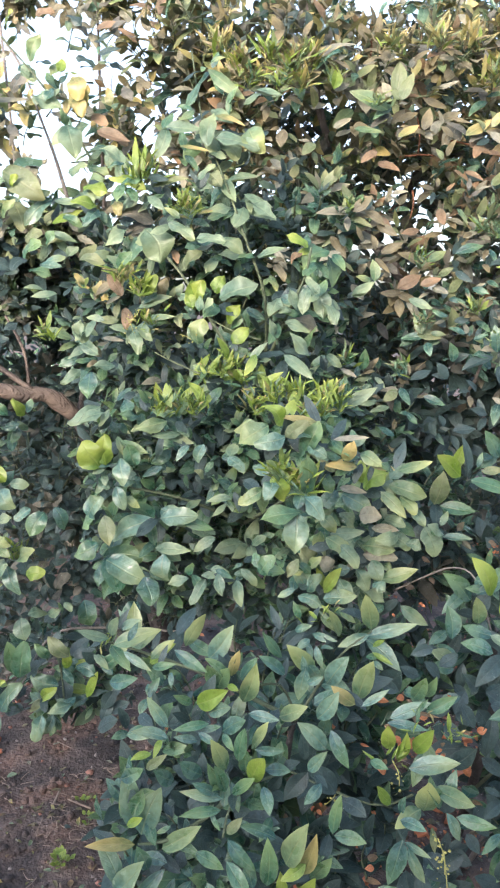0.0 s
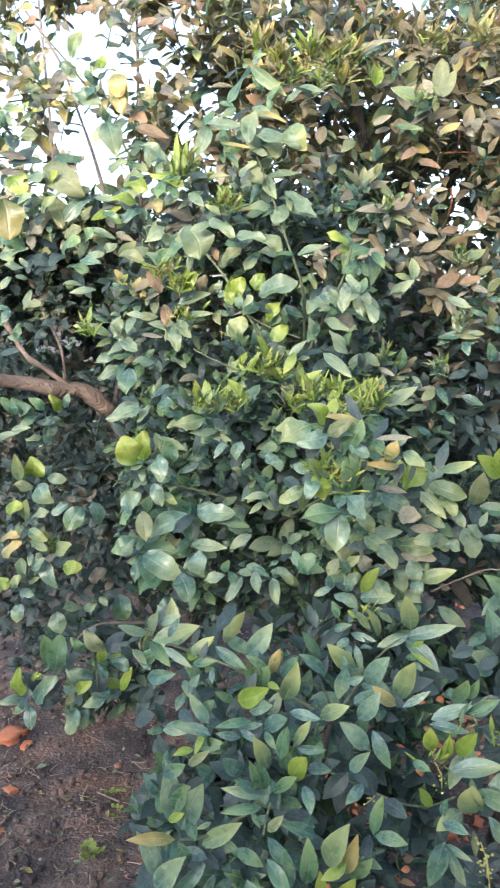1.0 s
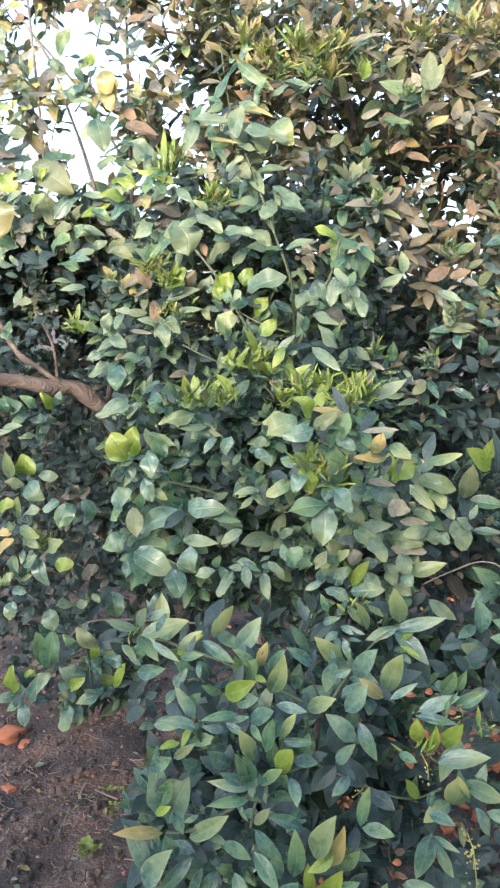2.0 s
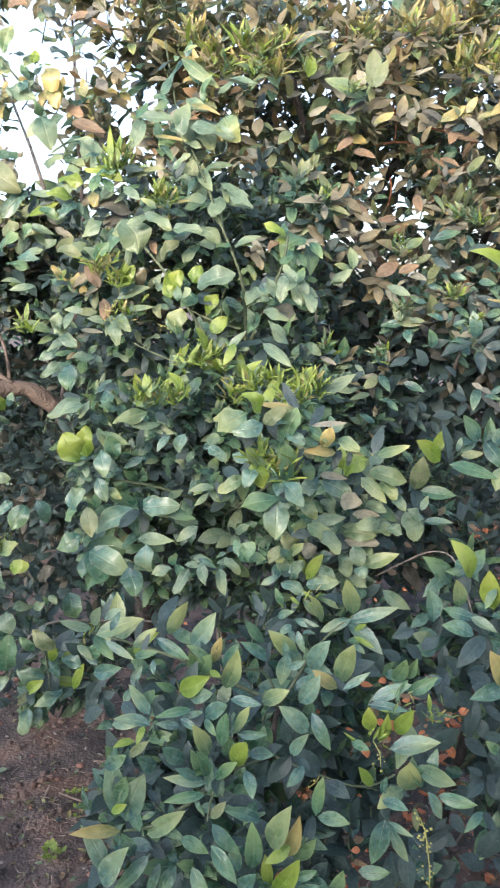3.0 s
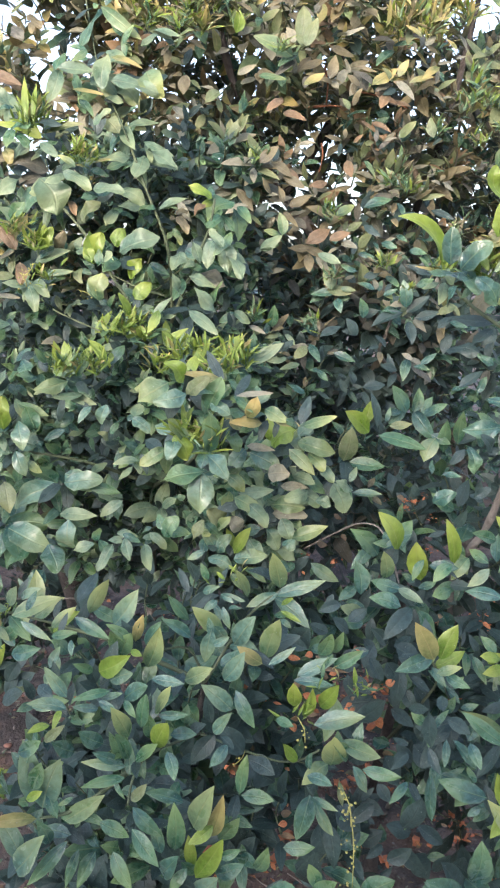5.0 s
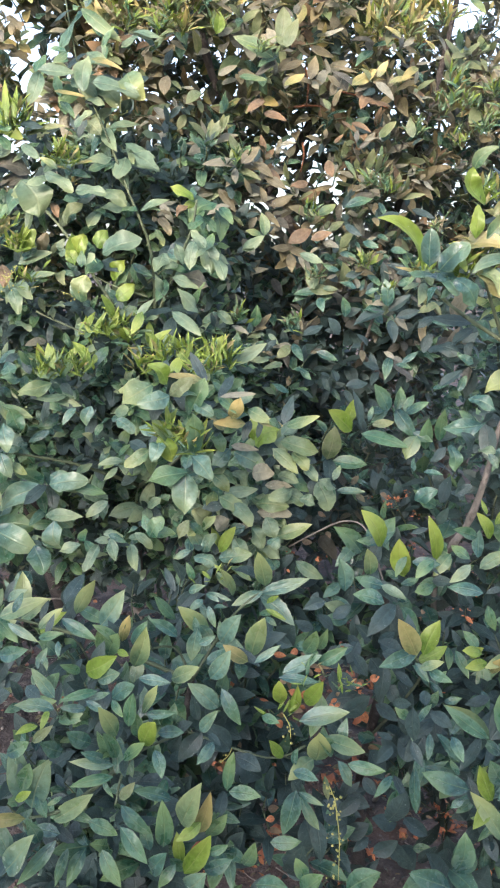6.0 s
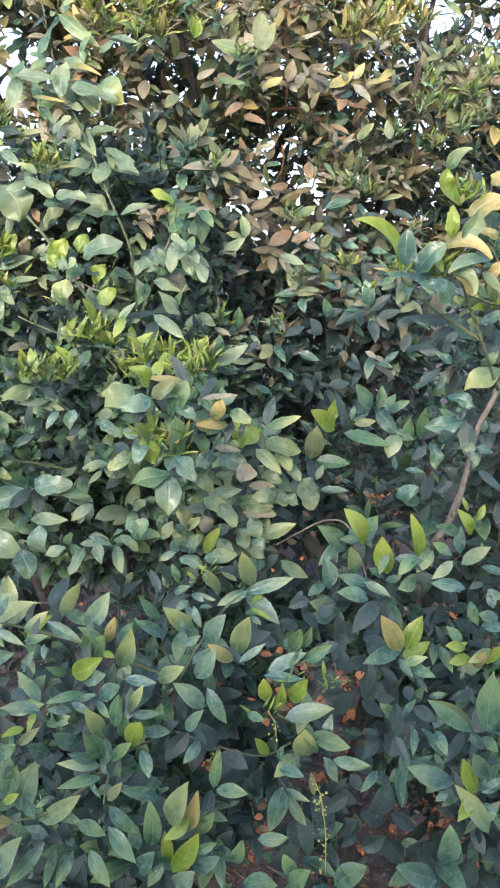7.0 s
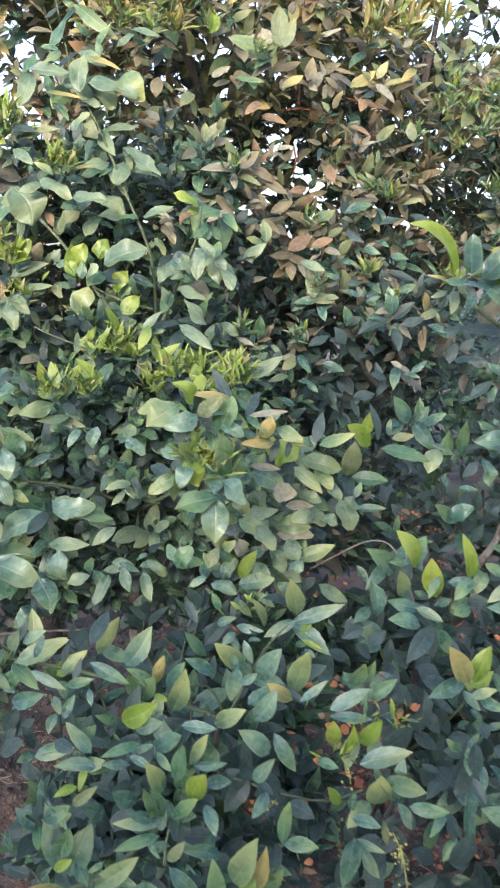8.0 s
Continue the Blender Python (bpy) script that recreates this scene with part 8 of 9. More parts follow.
leaf(lemon, "n", -0.380, 1.772, 1.671, -0.321, 1.748, 1.657, 0.50)
leaf(lemon, "l", -0.273, 1.761, 1.637, -0.276, 1.735, 1.671, 0.60)
leaf(lemon, "l", -0.258, 1.782, 1.641, -0.241, 1.775, 1.670, 0.30)
leaf(lemon, "p", -0.219, 1.774, 1.682, -0.229, 1.762, 1.627, 0.30)
leaf(lemon, "Y", -0.345, 1.753, 1.583, -0.329, 1.744, 1.621, 0.50)
leaf(lemon, "l", -0.372, 1.766, 1.596, -0.361, 1.755, 1.628, 0.60)
leaf(lemon, "n", -0.223, 1.760, 1.619, -0.234, 1.754, 1.573, 0.70)
leaf(lemon, "b", -0.202, 1.773, 1.579, -0.185, 1.757, 1.627, 0.50)
leaf(lemon, "n", -0.184, 1.781, 1.583, -0.159, 1.758, 1.609, 0.40)
leaf(lemon, "q", -0.324, 1.762, 1.571, -0.286, 1.730, 1.585, 0.35)
leaf(lemon, "n", -0.293, 1.750, 1.534, -0.346, 1.733, 1.537, 0.40)
leaf(lemon, "q", -0.335, 1.764, 1.494, -0.283, 1.747, 1.488, 0.30)
leaf(lemon, "n", -0.158, 1.756, 1.548, -0.150, 1.726, 1.517, 0.50)
leaf(lemon, "p", -0.181, 1.769, 1.473, -0.153, 1.763, 1.475, 0.45)
leaf(lemon, "n", -0.214, 1.781, 1.492, -0.202, 1.773, 1.458, 0.40)
leaf(lemon, "p", -0.269, 1.777, 1.440, -0.231, 1.762, 1.421, 0.45)
leaf(lemon, "q", -0.205, 1.779, 1.396, -0.247, 1.745, 1.390, 0.40)
leaf(lemon, "g", -0.312, 1.791, 1.348, -0.271, 1.773, 1.379, 0.40)
leaf(lemon, "g", -0.273, 1.791, 1.360, -0.226, 1.766, 1.334, 0.50)
leaf(lemon, "b", -0.339, 1.768, 1.450, -0.366, 1.759, 1.476, 0.50)
leaf(lemon, "p", -0.130, 1.780, 1.369, -0.073, 1.758, 1.390, 0.35)
leaf(lemon, "g", -0.119, 1.798, 1.354, -0.098, 1.764, 1.342, 0.60)
leaf(lemon, "p", -0.078, 1.780, 1.388, -0.040, 1.765, 1.359, 0.40)
leaf(lemon, "q", 0.054, 1.795, 1.695, 0.086, 1.790, 1.645, 0.30)
leaf(lemon, "m", 0.176, 1.755, 1.686, 0.118, 1.733, 1.642, 0.70)
leaf(lemon, "y", 0.044, 1.781, 1.633, 0.062, 1.772, 1.598, 0.50)
leaf(lemon, "p", 0.049, 1.781, 1.577, 0.092, 1.750, 1.558, 0.70)
leaf(lemon, "q", 0.080, 1.769, 1.533, 0.161, 1.751, 1.507, 0.50)
leaf(lemon, "g", -0.008, 1.761, 1.559, 0.035, 1.748, 1.534, 0.40)
leaf(lemon, "g", 0.046, 1.799, 1.417, 0.071, 1.782, 1.392, 0.60)
leaf(lemon, "g", 0.144, 1.798, 1.418, 0.190, 1.766, 1.404, 0.40)
leaf(lemon, "p", 0.176, 1.780, 1.455, 0.211, 1.767, 1.427, 0.50)
leaf(lemon, "q", 0.210, 1.799, 1.421, 0.248, 1.779, 1.402, 0.30)
leaf(lemon, "p", -0.014, 1.771, 1.809, 0.050, 1.756, 1.778, 0.35)
leaf(lemon, "p", -0.022, 1.799, 1.775, 0.059, 1.779, 1.752, 0.30)
leaf(front, "o", 0.238, 1.174, 0.828, 0.264, 1.178, 0.816, 0.40)
leaf(front, "o", 0.246, 1.165, 0.913, 0.308, 1.147, 0.908, 0.12)
leaf(front, "o", 0.211, 1.363, 0.644, 0.228, 1.363, 0.631, 0.50)
leaf(front, "o", 0.124, 1.327, 0.612, 0.144, 1.304, 0.639, 0.50)
leaf(front, "o", 0.121, 1.365, 0.573, 0.131, 1.352, 0.557, 0.60)
leaf(front, "o", 0.136, 1.351, 0.545, 0.152, 1.342, 0.532, 0.50)
leaf(front, "o", 0.165, 1.356, 0.651, 0.176, 1.349, 0.637, 0.50)
leaf(front, "o", 0.426, 1.342, 0.622, 0.442, 1.318, 0.632, 0.40)
scraps(right, 0.381, 1.612, 0.900, 0.012, 661)
scraps(right, 0.405, 1.655, 0.892, 0.010, 662)
leaf(right, "o", 0.349, 1.669, 0.941, 0.376, 1.670, 0.932, 0.60)
leaf(right, "o", 0.364, 1.678, 0.923, 0.358, 1.682, 0.942, 0.50)
scraps(right, 0.325, 1.623, 0.921, 0.009, 665)
leaf(right, "o", 0.405, 1.654, 0.964, 0.409, 1.631, 0.955, 0.50)
scraps(right, 0.520, 1.676, 1.028, 0.008, 667)
scraps(right, 0.560, 1.675, 1.014, 0.013, 668)
scraps(right, 0.563, 1.645, 1.033, 0.012, 669)
scraps(right, 0.559, 1.673, 1.014, 0.008, 670)
scraps(right, 0.604, 1.617, 1.004, 0.010, 671)
scraps(right, 0.611, 1.607, 0.910, 0.009, 672)
leaf(right, "o", 0.384, 1.651, 1.013, 0.402, 1.646, 1.001, 0.50)
leaf(right, "b", 0.470, 1.639, 1.054, 0.484, 1.617, 1.040, 0.50)
scraps(right, 0.629, 1.367, 0.873, 0.014, 675)
scraps(right, 0.648, 1.409, 0.842, 0.012, 676)
scraps(right, 0.410, 1.401, 0.719, 0.011, 677)
scraps(right, 0.429, 1.360, 0.739, 0.008, 678)
scraps(right, 0.509, 1.474, 1.085, 0.011, 679)
scraps(right, 0.528, 1.496, 1.077, 0.013, 680)
scraps(right, 0.543, 1.496, 1.088, 0.008, 681)
leaf(right, "o", 0.477, 1.485, 1.099, 0.496, 1.489, 1.090, 0.60)
scraps(right, 0.538, 1.436, 0.999, 0.009, 683)
scraps(right, 0.576, 1.363, 0.704, 0.012, 684)
scraps(right, 0.660, 1.425, 0.892, 0.007, 685)
leaf(right, "o", 0.500, 1.332, 0.407, 0.512, 1.331, 0.420, 0.50)
scraps(right, 0.669, 1.292, 0.330, 0.012, 687)
scraps(right, 0.596, 1.330, 0.440, 0.009, 688)
scraps(right, 0.533, 1.309, 0.478, 0.006, 689)
scraps(right, 0.730, 1.376, 0.792, 0.007, 690)
leaf(front, "O", 0.243, 1.379, 0.817, 0.267, 1.369, 0.816, 0.50)
leaf(front, "O", 0.163, 1.375, 0.778, 0.159, 1.366, 0.757, 0.50)
leaf(front, "O", 0.214, 1.374, 0.725, 0.233, 1.371, 0.719, 0.30)
leaf(front, "O", 0.228, 1.429, 0.675, 0.248, 1.427, 0.668, 0.30)
leaf(front, "O", 0.201, 1.407, 0.718, 0.205, 1.401, 0.705, 0.30)
leaf(front, "O", 0.425, 1.395, 0.665, 0.436, 1.389, 0.643, 0.70)
leaf(front, "O", 0.396, 1.378, 0.740, 0.407, 1.369, 0.739, 0.40)
leaf(front, "O", 0.437, 1.374, 0.745, 0.442, 1.372, 0.732, 0.50)
leaf(front, "O", 0.399, 1.370, 0.732, 0.411, 1.367, 0.728, 0.30)
leaf(front, "O", 0.632, 1.390, 0.865, 0.645, 1.380, 0.853, 0.50)
leaf(front, "O", 0.648, 1.392, 0.910, 0.656, 1.391, 0.904, 0.50)
leaf(front, "O", 0.296, 1.381, 0.699, 0.305, 1.371, 0.698, 0.60)
leaf(front, "O", 0.122, 1.271, 0.656, 0.131, 1.264, 0.650, 0.60)
leaf(front, "O", 0.129, 1.290, 0.657, 0.133, 1.282, 0.653, 0.60)
leaf(front, "o", 0.216, 1.290, 0.497, 0.246, 1.276, 0.498, 0.35)
leaf(front, "O", 0.201, 1.297, 0.431, 0.209, 1.290, 0.418, 0.50)
leaf(front, "O", 0.056, 1.321, 0.596, 0.072, 1.315, 0.591, 0.40)
leaf(front, "o", 0.064, 1.279, 0.643, 0.072, 1.277, 0.625, 0.50)
leaf(front, "O", 0.578, 1.325, 0.435, 0.586, 1.319, 0.429, 0.60)
leaf(front, "O", 0.478, 1.278, 0.471, 0.485, 1.267, 0.468, 0.60)
leaf(front, "O", 0.429, 1.302, 0.408, 0.432, 1.293, 0.399, 0.50)
leaf(front, "O", -0.138, 1.322, 0.398, -0.131, 1.318, 0.387, 0.60)
leaf(front, "O", 0.668, 1.287, 0.360, 0.671, 1.278, 0.349, 0.40)
leaf(front, "O", 0.268, 1.375, 0.993, 0.272, 1.366, 0.989, 0.50)
leaf(front, "O", 0.322, 1.373, 1.011, 0.329, 1.365, 1.009, 0.50)
leaf(front, "O", 0.228, 1.308, 0.627, 0.236, 1.297, 0.628, 0.50)
leaf(front, "O", 0.345, 1.319, 0.572, 0.348, 1.313, 0.565, 0.50)
leaf(front, "o", 0.528, 1.282, 0.502, 0.541, 1.279, 0.497, 0.40)
leaf(front, "O", -0.168, 1.400, 0.745, -0.159, 1.394, 0.742, 0.50)
leaf(front, "O", -0.094, 1.370, 0.954, -0.086, 1.360, 0.954, 0.50)
leaf(front, "o", -0.038, 1.300, 0.437, -0.022, 1.286, 0.455, 0.40)
finish_scraps()

bent_leaf(sprout, "l", (0.498, 1.340, 1.540), (0.483, 1.300, 1.622), (0.409, 1.310, 1.627), 0.030)
bent_leaf(sprout, "l", (0.553, 1.220, 1.643), (0.511, 1.200, 1.663), (0.529, 1.210, 1.694), 0.034)
bent_leaf(sprout, "y", (0.529, 1.210, 1.693), (0.531, 1.200, 1.714), (0.558, 1.190, 1.721), 0.020)
bent_leaf(sprout, "Y", (0.507, 1.200, 1.572), (0.544, 1.160, 1.601), (0.578, 1.150, 1.557), 0.030)
bent_leaf(sprout, "w", (0.583, 1.170, 1.555), (0.530, 1.150, 1.564), (0.507, 1.140, 1.538), 0.020)
bent_leaf(sprout, "y", (0.526, 1.170, 1.538), (0.552, 1.150, 1.541), (0.549, 1.140, 1.505), 0.022)
bent_leaf(sprout, "l", (0.492, 1.200, 1.575), (0.497, 1.180, 1.561), (0.509, 1.170, 1.540), 0.022)

# the rest of the outer shoots; many take d, shade put into colour
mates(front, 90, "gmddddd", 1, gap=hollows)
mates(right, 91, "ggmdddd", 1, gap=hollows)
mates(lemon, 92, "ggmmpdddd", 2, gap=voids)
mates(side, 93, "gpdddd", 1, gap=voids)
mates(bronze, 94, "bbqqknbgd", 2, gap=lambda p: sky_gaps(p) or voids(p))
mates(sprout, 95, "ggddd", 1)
tuft(lemon, -0.175, 1.531, 1.367)
tuft(lemon, -0.154, 1.549, 1.372)
tuft(lemon, -0.059, 1.614, 1.441)
tuft(lemon, -0.090, 1.632, 1.429)
tuft(lemon, 0.051, 1.542, 1.392)
tuft(lemon, 0.085, 1.541, 1.398)
tuft(lemon, 0.142, 1.477, 1.373)
tuft(lemon, 0.166, 1.498, 1.392)
tuft(lemon, 0.115, 1.478, 1.368)
tuft(lemon, 0.179, 1.514, 1.379)
tuft(lemon, -0.244, 1.737, 1.840)
tuft(lemon, -0.223, 1.739, 1.860)
tuft(lemon, -0.147, 1.720, 1.780)
tuft(lemon, -0.130, 1.717, 1.768)
tuft(lemon, -0.273, 1.699, 1.631)
tuft(lemon, -0.238, 1.692, 1.607)
tuft(lemon, -0.013, 1.607, 1.420)
tuft(lemon, -0.036, 1.632, 1.448)
tuft(lemon, -0.115, 1.547, 1.370)
tuft(lemon, 0.087, 1.275, 1.282)
tuft(lemon, 0.054, 1.279, 1.291)
tuft(lemon, 0.101, 1.272, 1.267)
tuft(lemon, 0.005, 1.540, 1.368)
tuft(bronze, 0.092, 1.931, 2.123, "y")
tuft(bronze, 0.119, 1.935, 2.148, "y")
tuft(bronze, 0.071, 1.925, 2.084, "y")
tuft(bronze, 0.422, 1.953, 1.686, "m")
tuft(bronze, 0.425, 1.924, 1.534, "m")
tuft(bronze, 0.600, 1.906, 1.490, "m")
tuft(bronze, 0.357, 1.812, 1.421, "m")
tuft(bronze, 0.230, 1.824, 1.445, "m")
tuft(bronze, 0.553, 1.922, 1.560, "m")
tuft(bronze, 0.234, 1.910, 1.803, "m")
tuft(bronze, -0.001, 1.930, 2.092, "y")
tuft(bronze, 0.201, 1.969, 2.103, "y")
tuft(bronze, 0.307, 1.952, 2.048, "y")
tuft(sprout, 0.494, 1.332, 1.540)
tuft(sprout, 0.513, 1.196, 1.543)
tuft(sprout, 0.568, 1.235, 1.657)
tuft(sprout, 0.537, 1.199, 1.574)
tuft(bronze, 0.618, 2.092, 1.814, "m")
tuft(bronze, 0.652, 2.073, 1.747, "m")
tuft(bronze, 0.696, 2.003, 1.883, "m")
tuft(bronze, 0.917, 1.984, 1.926, "m")
tuft(bronze, 0.890, 1.983, 1.906, "m")
tuft(bronze, 0.800, 1.982, 1.852, "m")
tuft(bronze, 0.935, 2.002, 2.016, "y")
tuft(bronze, 0.740, 1.943, 1.646, "m")
tuft(bronze, 0.833, 2.000, 1.949, "m")
for x, y, z in ((-0.023, 1.95, 2.127), (0.009, 1.95, 2.097), (0.050, 1.95, 2.153), (0.095, 1.95, 2.123), (0.121, 1.95, 2.086), (0.148, 1.95, 2.142), (-0.067, 1.95, 2.163), (0.581, 1.95, 2.098), (0.615, 1.95, 2.117), (0.657, 1.95, 2.099), (0.696, 1.95, 2.149), (0.739, 1.95, 2.125), (0.531, 1.95, 2.172), (0.449, 1.95, 2.183), (0.342, 1.95, 2.169)):
    tuft(bronze, x, y, z, "Y", 40, 0.056)
for x, y, z in ((0.749, 1.95, 1.933), (0.774, 1.95, 1.985), (0.808, 1.97, 1.942), (0.879, 1.97, 1.969), (0.855, 1.97, 1.877), (0.582, 1.97, 1.757), (0.891, 1.97, 1.743), (0.618, 1.97, 1.744)):
    tuft(bronze, x, y, z, "m", 34, 0.045)
tuft(bronze, 0.609, 2.255, 2.278, "Y", 26, 0.050)
tuft(bronze, 0.669, 2.239, 2.224, "Y", 26, 0.050)
tuft(bronze, 0.711, 2.254, 2.265, "Y", 26, 0.050)
tuft(bronze, 0.738, 2.182, 2.187, "Y", 26, 0.050)
tuft(bronze, 0.720, 2.217, 2.147, "Y", 26, 0.050)
tuft(bronze, 0.652, 2.255, 2.164, "Y", 26, 0.050)
tuft(bronze, 0.672, 2.232, 2.279, "Y", 26, 0.050)
tuft(bronze, 0.790, 2.252, 2.265, "Y", 26, 0.050)
tuft(bronze, 0.750, 2.189, 2.140, "Y", 26, 0.050)
tuft(bronze, 0.126, 2.218, 2.203, "Y", 26, 0.050)
tuft(bronze, 0.140, 2.200, 2.157, "Y", 26, 0.050)
stem("twig", ((0.462, 2.250, 2.079), (0.468, 2.235, 2.032), (0.461, 2.220, 1.977)), 0.0030, 0.0016, RED_TWIG, bronze, "red-brown bare twig")
stem("twig", ((0.321, 2.250, 2.292), (0.329, 2.235, 2.263), (0.324, 2.220, 2.226)), 0.0030, 0.0016, RED_TWIG, bronze, "red-brown bare twig")
stem("twig", ((0.456, 2.250, 1.885), (0.457, 2.235, 1.849), (0.445, 2.220, 1.805)), 0.0030, 0.0016, RED_TWIG, bronze, "red-brown bare twig")
stem("twig", ((0.296, 2.250, 1.809), (0.336, 2.235, 1.800), (0.364, 2.220, 1.782)), 0.0030, 0.0016, RED_TWIG, bronze, "red-brown bare twig")
stem("twig", ((0.550, 2.250, 2.020), (0.625, 2.235, 2.000), (0.688, 2.220, 1.971)), 0.0030, 0.0016, RED_TWIG, bronze, "red-brown bare twig")
stem("twig", ((0.513, 2.250, 2.309), (0.528, 2.235, 2.259), (0.531, 2.220, 2.201)), 0.0030, 0.0016, RED_TWIG, bronze, "red-brown bare twig")
stem("twig", ((0.415, 2.250, 1.975), (0.470, 2.235, 1.978), (0.513, 2.220, 1.973)), 0.0030, 0.0016, RED_TWIG, bronze, "red-brown bare twig")
stem("twig", ((0.666, 2.250, 2.153), (0.743, 2.235, 2.148), (0.808, 2.220, 2.135)), 0.0030, 0.0016, RED_TWIG, bronze, "red-brown bare twig")
tuft(front, -0.247, 1.274, 0.979, "l", 14, 0.026)
tuft(front, 0.241, 1.005, 0.985, "l", 14, 0.026)
tuft(front, 0.207, 0.998, 0.938, "l", 14, 0.026)
tuft(front, 0.133, 1.265, 1.040, "l", 14, 0.026)
tuft(front, 0.300, 1.042, 0.949, "l", 14, 0.026)
tuft(side, -0.211, 1.635, 1.535)
tuft(side, -0.422, 1.623, 1.510)
tuft(side, -0.536, 1.695, 1.007)
buds(front, 0.261, 0.927, 0.840, 0.260, 0.894, 0.736, 26, 300)
buds(front, 0.258, 0.947, 0.843, 0.264, 0.927, 0.803, 16, 301)
buds(front, 0.198, 0.980, 0.940, 0.206, 0.964, 0.910, 8, 302)
buds(front, 0.115, 1.071, 0.806, 0.132, 1.066, 0.833, 8, 303)
buds(lemon, -0.249, 1.596, 1.531, -0.224, 1.592, 1.559, 16, 304)
buds(lemon, -0.238, 1.574, 1.514, -0.250, 1.570, 1.542, 8, 305)
buds(lemon, -0.144, 1.593, 1.508, -0.120, 1.582, 1.497, 6, 306)

# ---- more trees farther back ----
for k, (x, y, h) in enumerate(((-2.6, 5.2, 1.7), (-1.2, 5.0, 1.72), (0.3, 5.2, 1.6), (1.7, 5.0, 1.7), (3.1, 5.4, 1.6))):
    far = tree("citrus_tree", x, y, "dark-green citrus tree standing behind the hedge")
    stem("trunk", ((x, y, -0.05), (x + 0.05, y, 0.4), (x, y + 0.05, h * 0.7)), 0.05, 0.03, GREY_BARK, far)
    crown(far, "foliage", "", ((x, y, h * 0.5, 0.95, 0.8, h * 0.5, 420),), "dddgggm", 0.10, 30 + k, 0, 0)

# ---- on the soil ----
CLAY = stone_material("reddish clay", (0.20, 0.095, 0.07), (0.36, 0.18, 0.13))
def scatter_leaves(name, label, count, seed, box, codes, size):
    rng = random.Random(seed)
    V, U, F, MI, n_v = [], [], [], [], 0
    for _ in range(count):
        x, y = rng.uniform(box[0], box[1]), rng.uniform(box[2], box[3])
        g, uv, f = SMALL[rng.randrange(len(SMALL))]
        L = size * rng.uniform(0.45, 1.2)
        m = np.array(Euler((rng.uniform(-0.35, 0.35), rng.uniform(-0.4, 0.4), rng.uniform(0, 6.28))).to_matrix())
        V.append((g * (L * rng.uniform(0.7, 1.3), L, L * 1.6)) @ m.T + np.array((x, y, ground_z(x, y) + 0.006)))
        U.append(uv)
        F += [tuple(i + n_v for i in q) for q in f]
        MI += [rng.randrange(len(codes))] * len(f)
        n_v += len(g)
    me = bpy.data.meshes.new(name)
    me.from_pydata(np.concatenate(V).tolist(), [], F)
    layer = me.uv_layers.new(name="UVMap")
    idx = np.empty(len(me.loops), dtype=np.int32)
    me.loops.foreach_get("vertex_index", idx)
    layer.data.foreach_set("uv", np.concatenate(U)[idx].astype(np.float32).ravel())
    for c in codes:
        me.materials.append(LEAF[c])
    me.polygons.foreach_set("material_index", np.array(MI, dtype=np.int32))
    me.shade_smooth()
    tagged(new(name, me), label, "litter", kind="stuff")


def scatter_straw(name, label, count, seed, box, mat, length, radius):
    rng = random.Random(seed)
    bm = bmesh.new()
    for _ in range(count):
        x, y = rng.uniform(box[0], box[1]), rng.uniform(box[2], box[3])
        if noise.noise(Vector((x * 5, y * 5, 8))) < 0.02:
            continue
        a, L = rng.uniform(0, 6.28), length * rng.uniform(0.3, 1.3)
        mid = (x + math.cos(a) * L / 2 + rng.uniform(-.006, .006), y + math.sin(a) * L / 2 + rng.uniform(-.006, .006))
        end = (x + math.cos(a) * L, y + math.sin(a) * L)
        pts = [(px, py, ground_z(px, py) + 0.004 + rng.uniform(0, 0.008)) for px, py in ((x, y), mid, end)]
        add_tube(bm, pts, radius * rng.uniform(0.6, 1.3), radius * 0.5, 4)
    ob = part(name, bm, mat, None)
    tagged(ob, label, "litter", kind="stuff")


def scatter_lumps(name, label, count, seed, box, mat, size):
    rng = random.Random(seed)
    unit = bmesh.new()
    bmesh.ops.create_icosphere(unit, subdivisions=1, radius=1)
    base = np.array([v.co[:] for v in unit.verts])
    tri = [tuple(v.index for v in f.verts) for f in unit.faces]
    unit.free()
    V, F = [], []
    for k in range(count):
        x, y = rng.uniform(box[0], box[1]), rng.uniform(box[2], box[3])
        s = size * rng.uniform(0.25, 1.0) ** 1.6
        shape = base * (1 + np.array([[rng.uniform(-0.3, 0.3)] for _ in base])) * (s * rng.uniform(0.7, 1.3), s * rng.uniform(0.7, 1.3), s * rng.uniform(0.4, 0.9))
        a = rng.uniform(0, 6.28)
        rot = np.array(((math.cos(a), -math.sin(a), 0), (math.sin(a), math.cos(a), 0), (0, 0, 1)))
        V.append(shape @ rot.T + np.array((x, y, ground_z(x, y) + s * 0.2)))
        F += [tuple(i + k * len(base) for i in q) for q in tri]
    me = bpy.data.meshes.new(name)
    me.from_pydata(np.concatenate(V).tolist(), [], F)
    me.materials.append(mat)
    me.shade_smooth()
    tagged(new(name, me), label, "litter", kind="stuff")


NEAR_SOIL = (-1.5, 1.6, 1.0, 3.6)
scatter_lumps("soil_clods", "small dark crumbs and clods of soil", 3500, 51, NEAR_SOIL, SOIL, 0.017)
scatter_lumps("gravel", "scattered pale grey pebbles and crumbs", 1500, 52, NEAR_SOIL, PEBBLE, 0.009)
scatter_leaves("leaf_litter", "dry brown fallen leaves on the soil", 650, 53, NEAR_SOIL, "bbbod", 0.035)
